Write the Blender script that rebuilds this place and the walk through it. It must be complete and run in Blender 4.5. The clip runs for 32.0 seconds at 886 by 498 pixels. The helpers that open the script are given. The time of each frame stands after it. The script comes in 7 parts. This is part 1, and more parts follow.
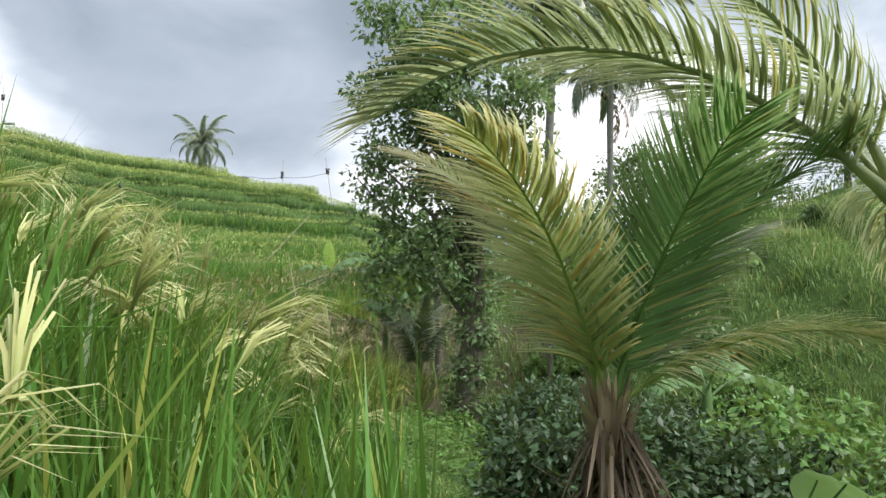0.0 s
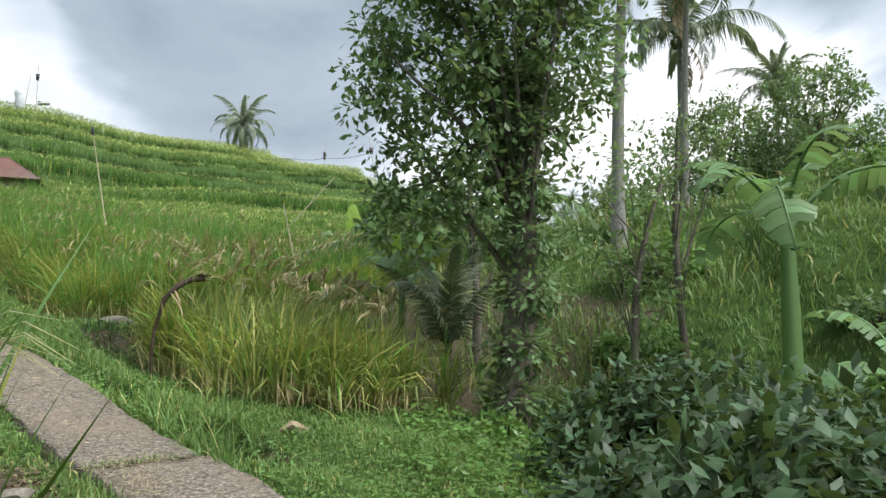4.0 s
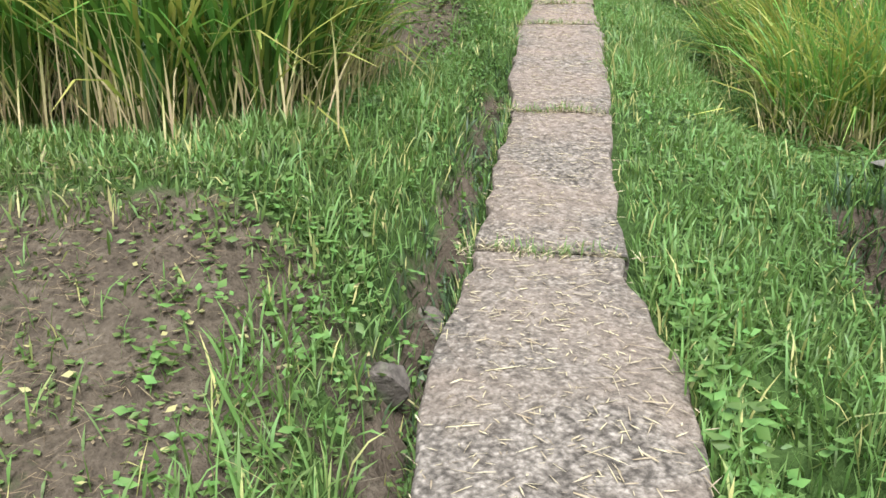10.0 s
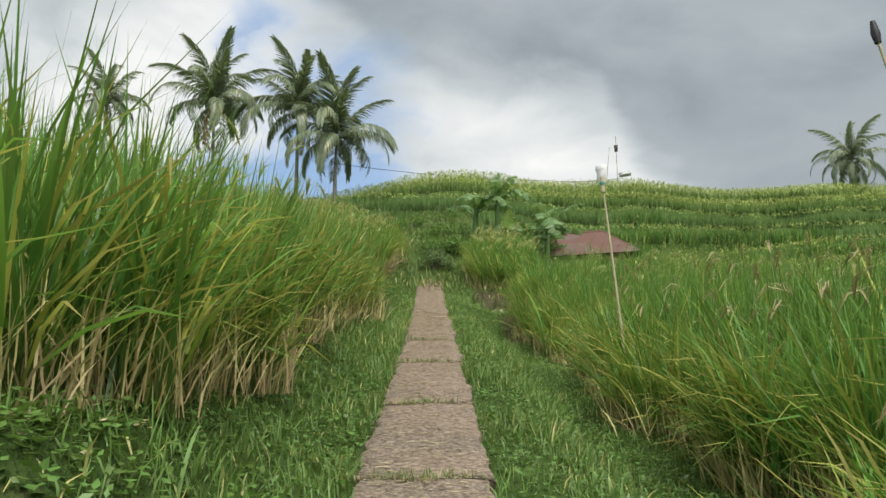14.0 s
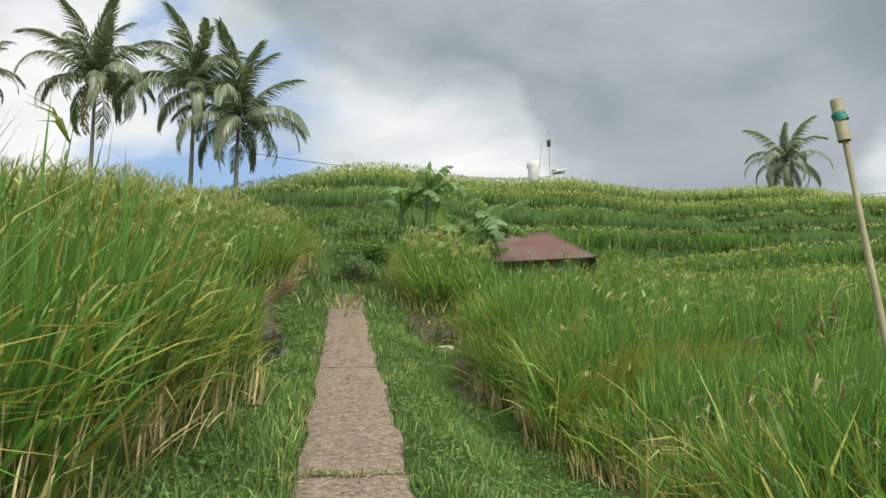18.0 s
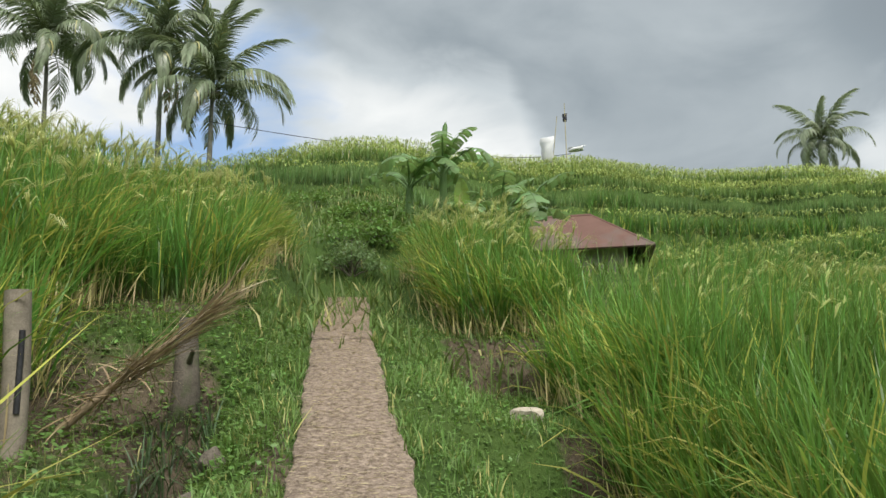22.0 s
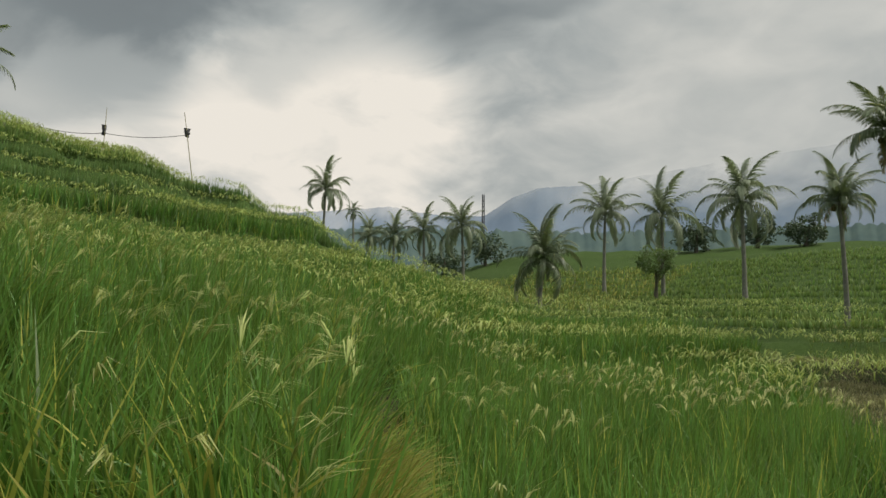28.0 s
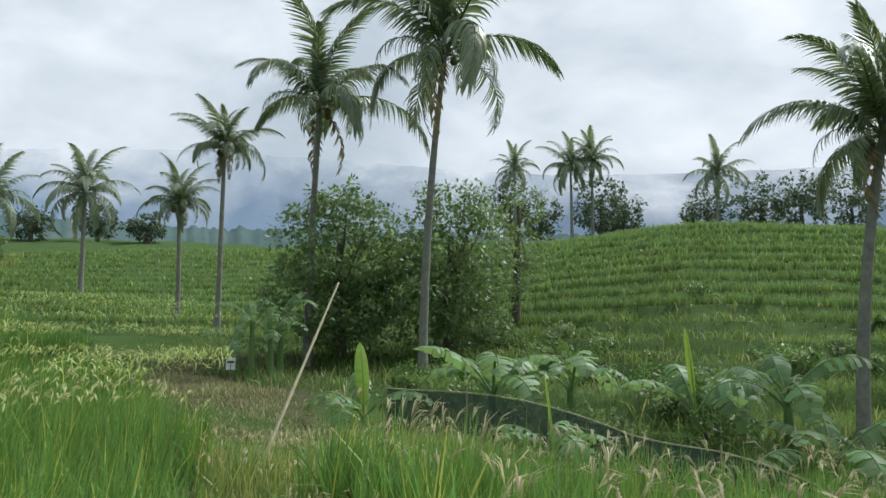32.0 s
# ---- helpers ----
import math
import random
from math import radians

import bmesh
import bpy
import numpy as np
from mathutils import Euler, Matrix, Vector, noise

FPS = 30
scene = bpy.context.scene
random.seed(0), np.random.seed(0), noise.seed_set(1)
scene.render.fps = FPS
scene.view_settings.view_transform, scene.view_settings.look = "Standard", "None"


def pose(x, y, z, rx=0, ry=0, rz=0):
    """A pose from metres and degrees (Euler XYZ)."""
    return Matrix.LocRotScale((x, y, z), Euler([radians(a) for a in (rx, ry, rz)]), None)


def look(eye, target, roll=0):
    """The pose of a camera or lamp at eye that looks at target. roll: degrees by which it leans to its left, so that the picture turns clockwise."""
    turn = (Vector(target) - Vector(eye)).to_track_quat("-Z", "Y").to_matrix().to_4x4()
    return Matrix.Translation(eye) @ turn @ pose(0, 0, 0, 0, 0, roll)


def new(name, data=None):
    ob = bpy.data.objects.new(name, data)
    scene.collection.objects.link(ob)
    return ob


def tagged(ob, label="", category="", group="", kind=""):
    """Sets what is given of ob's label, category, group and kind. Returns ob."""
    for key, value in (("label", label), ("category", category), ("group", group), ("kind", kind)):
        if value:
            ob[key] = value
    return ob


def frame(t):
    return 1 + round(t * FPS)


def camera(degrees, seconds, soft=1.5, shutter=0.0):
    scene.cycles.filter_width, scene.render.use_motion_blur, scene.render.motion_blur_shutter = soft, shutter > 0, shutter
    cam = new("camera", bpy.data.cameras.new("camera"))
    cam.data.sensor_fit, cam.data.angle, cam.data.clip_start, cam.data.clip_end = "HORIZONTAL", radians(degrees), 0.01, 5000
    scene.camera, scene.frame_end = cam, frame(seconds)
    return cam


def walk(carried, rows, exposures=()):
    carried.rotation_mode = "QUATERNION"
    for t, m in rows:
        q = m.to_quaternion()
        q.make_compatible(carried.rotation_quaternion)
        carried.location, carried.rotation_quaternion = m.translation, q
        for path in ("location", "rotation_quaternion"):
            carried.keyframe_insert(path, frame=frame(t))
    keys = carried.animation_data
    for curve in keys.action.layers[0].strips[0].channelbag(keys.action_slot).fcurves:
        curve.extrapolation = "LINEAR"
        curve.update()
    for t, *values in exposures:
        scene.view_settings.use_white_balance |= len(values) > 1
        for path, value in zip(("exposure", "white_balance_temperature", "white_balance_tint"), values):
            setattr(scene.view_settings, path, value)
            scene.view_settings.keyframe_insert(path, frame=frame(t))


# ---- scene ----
cam = camera(59.2, 32.0)
PATH = [
    (0, (-0.998, -3.865, 1.729), (-0.719, -1.900, 1.973), -0.1),
    (0.5, (-0.979, -3.781, 1.748), (-0.909, -1.799, 2.005), 0.0),
    (1, (-0.929, -3.686, 1.730), (-0.945, -1.703, 1.987), -0.1),
    (1.5, (-0.834, -3.368, 1.726), (-0.821, -1.383, 1.974), -0.6),
    (2, (-0.690, -2.827, 1.743), (-0.520, -0.848, 1.983), -0.2),
    (2.5, (-0.555, -2.260, 1.754), (-0.254, -0.296, 1.981), -0.6),
    (4.5, (-0.188, 0.943, 1.403), (-0.204, 2.932, 1.612), 0.4),
    (5, (-0.185, 1.556, 1.367), (-0.431, 3.536, 1.505), 0.9),
    (5.5, (-0.283, 2.075, 1.309), (-0.759, 4.016, 1.237), 1.2),
    (6, (-0.385, 2.638, 1.294), (-1.018, 4.514, 1.01), 1.0),
    (6.5, (-0.574, 3.262, 1.305), (-1.348, 5.068, 0.934), 0.8),
    (7, (-0.796, 3.849, 1.393), (-1.712, 5.581, 0.991), 0.7),
    (7.5, (-1.055, 4.339, 1.56), (-2.116, 5.985, 1.152), 0.9),
    (8, (-1.349, 4.749, 1.832), (-2.513, 6.316, 1.399), 0.6),
    (8.5, (-1.665, 5.141, 1.945), (-2.904, 6.644, 1.491), 0.6),
    (9, (-2.055, 5.572, 2.015), (-3.383, 6.992, 1.545), 0.4),
    (9.5, (-2.387, 6.063, 2.107), (-3.745, 7.446, 1.614), 0.7),
    (10, (-2.756, 6.515, 2.232), (-4.129, 7.882, 1.738), 0.9),
    (10.5, (-3.127, 6.998, 2.367), (-4.515, 8.372, 1.936), 0.9),
    (11, (-3.493, 7.474, 2.436), (-4.89, 8.889, 2.226), 0.6),
    (11.5, (-3.844, 7.895, 2.574), (-5.211, 9.355, 2.587), 0.2),
    (12, (-4.237, 8.458, 2.739), (-5.559, 9.946, 2.932), -0.2),
    (12.5, (-4.725, 9.005, 2.862), (-5.993, 10.511, 3.213), -0.2),
    (13, (-5.148, 9.691, 2.941), (-6.362, 11.23, 3.341), -0.3),
    (13.5, (-5.514, 10.163, 2.998), (-6.694, 11.728, 3.399), -0.2),
    (14, (-5.92, 10.761, 3.113), (-7.077, 12.343, 3.514), -0.3),
    (14.5, (-6.394, 11.297, 3.296), (-7.528, 12.894, 3.698), -0.2),
    (15, (-6.834, 11.805, 3.421), (-7.927, 13.43, 3.825), -0.2),
    (15.5, (-7.260, 12.337, 3.631), (-8.304, 13.993, 4.044), -0.6),
    (17.5, (-8.762, 14.409, 4.255), (-9.737, 16.109, 4.653), -0.8),
    (18, (-9.213, 15.002, 4.384), (-10.187, 16.703, 4.780), -0.9),
    (18.5, (-9.656, 15.613, 4.502), (-10.628, 17.316, 4.894), -0.9),
    (19, (-10.124, 16.246, 4.622), (-11.095, 17.950, 5.014), -0.8),
    (19.5, (-10.602, 16.878, 4.748), (-11.569, 18.585, 5.136), -1.0),
    (20, (-11.081, 17.498, 4.888), (-12.050, 19.206, 5.263), -1.0),
    (20.5, (-11.553, 18.096, 5.057), (-12.522, 19.807, 5.417), -1.0),
    (21, (-12.002, 18.661, 5.231), (-12.971, 20.374, 5.589), -1.0),
    (21.5, (-12.423, 19.188, 5.378), (-13.388, 20.902, 5.739), -1.0),
    (22, (-12.754, 19.615, 5.483), (-13.711, 21.332, 5.849), -1.1),
    (22.5, (-12.942, 19.912, 5.547), (-13.844, 21.658, 5.916), -1.3),
    (23, (-13.021, 20.133, 5.579), (-13.772, 21.950, 5.946), -1.0),
    (23.5, (-13.070, 20.330, 5.600), (-13.603, 22.222, 5.966), -0.8),
    (24, (-13.070, 20.330, 5.600), (-13.353, 22.277, 5.961), -0.5),
    (24.5, (-13.070, 20.330, 5.600), (-13.106, 22.297, 5.958), -0.1),
    (25, (-13.070, 20.330, 5.600), (-12.878, 22.288, 5.958), 0.5),
    (25.5, (-13.070, 20.330, 5.600), (-12.708, 22.267, 5.942), 0.9),
    (27.5, (-13.070, 20.330, 5.600), (-12.180, 22.107, 5.826), 0.9),
    (28, (-13.070, 20.330, 5.600), (-12.050, 22.036, 5.822), 0.9),
    (28.5, (-13.070, 20.330, 5.600), (-11.952, 21.974, 5.822), 0.8),
    (29, (-13.070, 20.330, 5.600), (-11.853, 21.902, 5.822), 0.7),
    (29.5, (-13.070, 20.330, 5.600), (-11.713, 21.782, 5.822), 0.7),
    (30, (-13.070, 20.330, 5.600), (-11.552, 21.613, 5.824), 0.4),
    (30.5, (-13.070, 20.330, 5.600), (-11.408, 21.419, 5.826), 0.4),
    (31, (-13.070, 20.330, 5.600), (-11.297, 21.228, 5.826), 0.2),
    (31.5, (-13.070, 20.330, 5.600), (-11.203, 21.010, 5.827), 0.3),
    (32, (-13.070, 20.330, 5.600), (-11.134, 20.776, 5.827), 0.4),
]
walk(cam, [(t, look(eye, aim, roll)) for t, eye, aim, roll in PATH],
     [(0, 0.8, 6150, 15), (2.5, 0.75, 6150, 15), (4.5, 0.7, 6050, 12), (6, 1.1, 6000, 15), (8, 1.2, 5850, 13), (9, 1.18, 5800, 16), (10.3, 1.33, 5850, 15), (11.0, 1.45, 5400, 15), (11.5, 0.76, 5500, 12), (12, 0.42, 6250, 2), (13, 0.38, 6600, 10), (22.5, 0.46, 6550, 10), (23.2, 0.40, 6550, 10), (25, -0.12, 6700, 9), (28, -0.2, 6950, 9), (30, -0.05, 6650, 8), (32, 0.40, 6000, 10)])

# ---- light ----
world = bpy.data.worlds.new("world")
scene.world = world
world.use_nodes = True


def math_node(tree, op, a, b=None, clamp=False):
    n = tree.nodes.new("ShaderNodeMath")
    n.operation = op
    n.use_clamp = clamp
    for i, v in enumerate((a, b)):
        if v is None:
            continue
        if isinstance(v, (int, float)):
            n.inputs[i].default_value = v
        else:
            tree.links.new(v, n.inputs[i])
    return n.outputs[0]


def mix_color(tree, fac, a, b, blend="MIX"):
    n = tree.nodes.new("ShaderNodeMix")
    n.data_type = "RGBA"
    n.blend_type = blend
    for i, v in ((0, fac), (6, a), (7, b)):
        if isinstance(v, (int, float)):
            n.inputs[i].default_value = v
        elif isinstance(v, (tuple, list)):
            n.inputs[i].default_value = (*v, 1) if len(v) == 3 else v
        else:
            tree.links.new(v, n.inputs[i])
    return n.outputs[2]


def ramp(tree, fac, stops):
    n = tree.nodes.new("ShaderNodeValToRGB")
    els = n.color_ramp.elements
    while len(els) < len(stops):
        els.new(0.5)
    for e, (p, c) in zip(els, stops):
        e.position = p
        e.color = (*c, 1) if isinstance(c, (tuple, list)) else (c, c, c, 1)
    tree.links.new(fac, n.inputs[0])
    return n.outputs[0]


def noise_tex(tree, scale, detail=4, rough=0.55, vec=None, distort=0.0):
    n = tree.nodes.new("ShaderNodeTexNoise")
    n.inputs["Scale"].default_value = scale
    n.inputs["Detail"].default_value = detail
    n.inputs["Roughness"].default_value = rough
    n.inputs["Distortion"].default_value = distort
    if vec is not None:
        tree.links.new(vec, n.inputs["Vector"])
    return n.outputs["Fac"]


SUN_AZ, SUN_EL = -128.0, 52.0   # degrees left of +y, and up


def build_world():
    tr = world.node_tree
    tr.nodes.clear()
    out = tr.nodes.new("ShaderNodeOutputWorld")
    bg = tr.nodes.new("ShaderNodeBackground")
    tc = tr.nodes.new("ShaderNodeTexCoord")
    sky = tr.nodes.new("ShaderNodeTexSky")
    sky.sky_type = "NISHITA"
    sky.sun_disc = False
    sky.sun_elevation = radians(SUN_EL)
    sky.sun_rotation = radians(-SUN_AZ)
    sep = tr.nodes.new("ShaderNodeSeparateXYZ")
    tr.links.new(tc.outputs["Generated"], sep.inputs[0])
    # stretch the clouds sideways
    comb = tr.nodes.new("ShaderNodeCombineXYZ")
    tr.links.new(sep.outputs[0], comb.inputs[0])
    tr.links.new(sep.outputs[1], comb.inputs[1])
    tr.links.new(math_node(tr, "MULTIPLY", sep.outputs[2], 2.0), comb.inputs[2])
    big = noise_tex(tr, 1.6, 4, 0.5, comb.outputs[0], 0.3)
    fine = noise_tex(tr, 4.5, 7, 0.5, comb.outputs[0], 0.35)

    def toward(az, el, inner, outer):
        a, e = radians(az), radians(el)
        d = tr.nodes.new("ShaderNodeVectorMath")
        d.operation = "DOT_PRODUCT"
        tr.links.new(tc.outputs["Generated"], d.inputs[0])
        d.inputs[1].default_value = (-math.sin(a) * math.cos(e), math.cos(a) * math.cos(e), math.sin(e))
        m = tr.nodes.new("ShaderNodeMapRange")
        m.interpolation_type = "SMOOTHERSTEP"
        m.inputs[1].default_value, m.inputs[2].default_value = math.cos(radians(outer)), math.cos(radians(inner))
        wob = math_node(tr, "MULTIPLY", math_node(tr, "SUBTRACT", fine, 0.5), 0.035)
        tr.links.new(math_node(tr, "ADD", d.outputs["Value"], wob), m.inputs[0])
        return m.outputs[0]

    # cloud tone: grey deck, a heavy dark bank with a ragged lower rim, bright breaks near the skyline
    puff = noise_tex(tr, 9.0, 6, 0.55, comb.outputs[0], 0.6)
    deg = 180 / math.pi
    el = math_node(tr, "MULTIPLY", math_node(tr, "ARCSINE", sep.outputs[2]), deg)
    az = math_node(tr, "MULTIPLY", math_node(tr, "ARCTAN2", math_node(tr, "MULTIPLY", sep.outputs[0], -1.0), sep.outputs[1]), deg)
    rim = ramp(tr, math_node(tr, "ADD", math_node(tr, "DIVIDE", az, 180.0), 0.5),
               [(0.5 + a / 180, e / 90) for a, e in ((-82, 60), (-60, 28), (-48, 24.5), (-38, 21.0), (-28, 19.0), (-20, 17.6), (-10, 16), (-4, 14.8), (3, 12), (15, 11), (20, 16), (24, 21.5), (36, 22.5), (42, 25.5), (50, 31), (66, 60))])
    over = math_node(tr, "SUBTRACT", el, math_node(tr, "MULTIPLY", rim, 90.0))
    over = math_node(tr, "ADD", over, math_node(tr, "MULTIPLY", math_node(tr, "SUBTRACT", fine, 0.5), 9.0))
    over = math_node(tr, "ADD", over, math_node(tr, "MULTIPLY", math_node(tr, "SUBTRACT", puff, 0.5), 4.0))
    mr = tr.nodes.new("ShaderNodeMapRange")
    mr.interpolation_type = "SMOOTHSTEP"
    mr.inputs[1].default_value, mr.inputs[2].default_value = -0.8, 2.0
    tr.links.new(over, mr.inputs[0])
    bank = math_node(tr, "MULTIPLY", mr.outputs[0], ramp(tr, math_node(tr, "DIVIDE", el, 90.0), [(0.0, 1.0), (0.36, 1.0), (0.62, 0.0)]))
    tone = math_node(tr, "ADD", 0.555, math_node(tr, "MULTIPLY", math_node(tr, "SUBTRACT", fine, 0.5), 0.50))
    tone = math_node(tr, "ADD", tone, math_node(tr, "MULTIPLY", math_node(tr, "SUBTRACT", big, 0.5), 0.30))
    tone = math_node(tr, "ADD", tone, math_node(tr, "MULTIPLY", math_node(tr, "SUBTRACT", puff, 0.5), math_node(tr, "MULTIPLY", math_node(tr, "SUBTRACT", 1.0, bank), math_node(tr, "ADD", 0.22, math_node(tr, "MULTIPLY", toward(-22, 15, 6, 26), 0.5)))))
    tone = math_node(tr, "SUBTRACT", tone, math_node(tr, "MULTIPLY", bank, 0.22))
    for az_, el_, inner, outer, amount in ((-23, 14.5, 3, 13, 0.46), (-8, 14, 1, 8, 0.20), (34, 19, 2, 10, 0.10), (23, 15, 0.5, 5, 0.04), (55, 20, 3, 14, 0.24),
                                           (5, 20, 3, 14, -0.08), (-12, 27, 4, 15, -0.16), (-33, 27, 3, 12, -0.12), (-100, 26, 5, 35, 0.04), (-50, 24, 5, 20, 0.08), (10, 52, 10, 26, 0.10), (-128, 55, 15, 60, 0.16)):
        tone = math_node(tr, "ADD", tone, math_node(tr, "MULTIPLY", toward(az_, el_, inner, outer), amount))
    col = ramp(tr, tone, [(0.0, (0.16, 0.185, 0.21)), (0.22, (0.23, 0.27, 0.30)), (0.5, (0.43, 0.475, 0.50)),
                          (0.75, (0.68, 0.70, 0.70)), (1.0, (0.93, 0.905, 0.87))])
    gap = math_node(tr, "MULTIPLY", toward(47, 21, 2, 11), ramp(tr, fine, [(0.38, 0.0), (0.52, 1.0)]))
    blue = mix_color(tr, 1.0, sky.outputs[0], (0.075, 0.078, 0.08), "MULTIPLY")
    col = mix_color(tr, gap, col, mix_color(tr, 0.5, blue, (0.38, 0.55, 0.82)))
    tr.links.new(col, bg.inputs[0])
    bg.inputs[1].default_value = 1.0
    tr.links.new(bg.outputs[0], out.inputs[0])


build_world()
sun = new("sun", bpy.data.lights.new("sun", "SUN"))
sun.data.energy, sun.data.angle, sun.data.color = 3.2, radians(28), (1.0, 0.97, 0.92)
_a, _e = radians(SUN_AZ), radians(SUN_EL)
sun.matrix_world = look((-math.sin(_a) * math.cos(_e) * 50, math.cos(_a) * math.cos(_e) * 50, math.sin(_e) * 50), (0, 0, 0))

# ---- materials ----


def material(name):
    m = bpy.data.materials.new(name)
    m.use_nodes = True
    t = m.node_tree
    b = t.nodes["Principled BSDF"]
    return m, t, b


def obj_vec(t):
    return t.nodes.new("ShaderNodeTexCoord").outputs["Object"]


def bump(t, b, height, strength, dist=0.02):
    n = t.nodes.new("ShaderNodeBump")
    n.inputs["Strength"].default_value = strength
    n.inputs["Distance"].default_value = dist
    t.links.new(height, n.inputs["Height"])
    t.links.new(n.outputs[0], b.inputs["Normal"])


def leaf_material(name, base, mid, tip, vary=0.35, gloss=0.45, trans=0.35, yellow=None, yamt=0.0):
    """A blade or leaf: colour runs along it, differs from piece to piece, and lets light through."""
    m, t, b = material(name)
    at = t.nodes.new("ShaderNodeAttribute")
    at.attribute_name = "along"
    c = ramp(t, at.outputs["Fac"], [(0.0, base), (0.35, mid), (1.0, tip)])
    geo = t.nodes.new("ShaderNodeNewGeometry")
    rnd = geo.outputs["Random Per Island"]
    if yellow:
        pick = ramp(t, rnd, [(max(0.0, 1 - yamt - 0.02), 0.0), (1 - yamt * 0.5, 1.0)])
        c = mix_color(t, pick, c, yellow)
    big = noise_tex(t, 0.35, 3, 0.5, obj_vec(t))
    v = math_node(t, "ADD", math_node(t, "MULTIPLY", rnd, vary * 1.6), 1 - vary * 0.8)
    v = math_node(t, "MULTIPLY", v, math_node(t, "ADD", math_node(t, "MULTIPLY", big, 0.7), 0.65))
    hsv = t.nodes.new("ShaderNodeHueSaturation")
    t.links.new(c, hsv.inputs["Color"])
    t.links.new(v, hsv.inputs["Value"])
    t.links.new(math_node(t, "ADD", math_node(t, "MULTIPLY", rnd, 0.03), 0.485), hsv.inputs["Hue"])
    t.links.new(hsv.outputs[0], b.inputs["Base Color"])
    b.inputs["Roughness"].default_value = gloss
    b.inputs["Specular IOR Level"].default_value = 0.35
    tl = t.nodes.new("ShaderNodeBsdfTranslucent")
    t.links.new(mix_color(t, 0.25, hsv.outputs[0], (0.35, 0.45, 0.05)), tl.inputs[0])
    mx = t.nodes.new("ShaderNodeMixShader")
    mx.inputs[0].default_value = trans
    t.links.new(b.outputs[0], mx.inputs[1])
    t.links.new(tl.outputs[0], mx.inputs[2])
    t.links.new(mx.outputs[0], t.nodes["Material Output"].inputs[0])
    return m


def grain_material(name, dark, light, scale=6.0, rough=0.85, fine=60.0, bumps=0.4, dist=0.01, patch=None, pamt=0.5, spec=0.3):
    """Soil, stone, bark, concrete: two scales of grain, with patches of another colour."""
    m, t, b = material(name)
    vec = obj_vec(t)
    n1, n2 = noise_tex(t, scale, 6, 0.6, vec), noise_tex(t, fine, 5, 0.65, vec)
    f = math_node(t, "ADD", math_node(t, "MULTIPLY", n1, 0.6), math_node(t, "MULTIPLY", n2, 0.5))
    c = ramp(t, f, [(0.35, dark), (0.75, light)])
    if patch:
        n3 = noise_tex(t, scale * 0.35, 4, 0.6, vec, 0.5)
        c = mix_color(t, ramp(t, n3, [(0.62 - pamt * 0.3, 0.0), (0.72 - pamt * 0.2, 1.0)]), c, patch)
    t.links.new(c, b.inputs["Base Color"])
    b.inputs["Roughness"].default_value = rough
    b.inputs["Specular IOR Level"].default_value = spec
    bump(t, b, f, bumps, dist)
    return m


RICE = leaf_material("rice_blade", (0.09, 0.14, 0.04), (0.078, 0.202, 0.036), (0.18, 0.335, 0.076), 0.5, 0.42, 0.42, (0.42, 0.40, 0.09), 0.07)
RICE_DEEP = leaf_material("deep_green_rice_blade", (0.08, 0.12, 0.03), (0.064, 0.165, 0.024), (0.14, 0.275, 0.05), 0.5, 0.40, 0.40, (0.40, 0.38, 0.09), 0.05)
RICE_DRY = leaf_material("ripe_rice_blade", (0.28, 0.26, 0.10), (0.19, 0.295, 0.075), (0.31, 0.39, 0.125), 0.45, 0.5, 0.38, (0.46, 0.40, 0.13), 0.22)
RICE_FOOT = leaf_material("rice_straw_stem", (0.46, 0.35, 0.19), (0.56, 0.46, 0.24), (0.42, 0.42, 0.13), 0.4, 0.6, 0.2)
RICE_LOW = leaf_material("low_rice_leaf", (0.24, 0.30, 0.06), (0.34, 0.37, 0.07), (0.52, 0.46, 0.14), 0.4, 0.5, 0.4, (0.16, 0.30, 0.05), 0.35)
# terrace rice: shade painted into dark feet, sun into tips, over the ripeness colour
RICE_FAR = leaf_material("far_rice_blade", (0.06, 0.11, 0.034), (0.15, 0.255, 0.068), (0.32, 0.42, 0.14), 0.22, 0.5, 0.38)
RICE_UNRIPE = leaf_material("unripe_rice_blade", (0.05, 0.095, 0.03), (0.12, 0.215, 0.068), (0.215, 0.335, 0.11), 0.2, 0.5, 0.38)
PANICLE = leaf_material("rice_panicle", (0.26, 0.35, 0.09), (0.44, 0.49, 0.17), (0.58, 0.58, 0.27), 0.3, 0.6, 0.35)
PANICLE_PALE = leaf_material("pale_rice_panicle", (0.28, 0.36, 0.10), (0.54, 0.56, 0.22), (0.72, 0.69, 0.38), 0.3, 0.6, 0.35)
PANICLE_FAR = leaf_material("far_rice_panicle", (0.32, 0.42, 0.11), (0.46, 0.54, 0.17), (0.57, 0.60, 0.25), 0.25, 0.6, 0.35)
PANICLE_BROWN = leaf_material("brown_rice_panicle", (0.30, 0.29, 0.12), (0.43, 0.37, 0.20), (0.52, 0.44, 0.27), 0.35, 0.6, 0.3)
STUBBLE = leaf_material("rice_stubble", (0.20, 0.185, 0.085), (0.30, 0.29, 0.13), (0.44, 0.40, 0.22), 0.4, 0.7, 0.2)
GRASS = leaf_material("grass_blade", (0.12, 0.18, 0.05), (0.135, 0.245, 0.06), (0.21, 0.335, 0.10), 0.45, 0.5, 0.38, (0.42, 0.37, 0.15), 0.10)
ROUGH = leaf_material("rough_grass_blade", (0.10, 0.13, 0.045), (0.12, 0.20, 0.05), (0.20, 0.27, 0.085), 0.5, 0.55, 0.35, (0.36, 0.31, 0.14), 0.12)
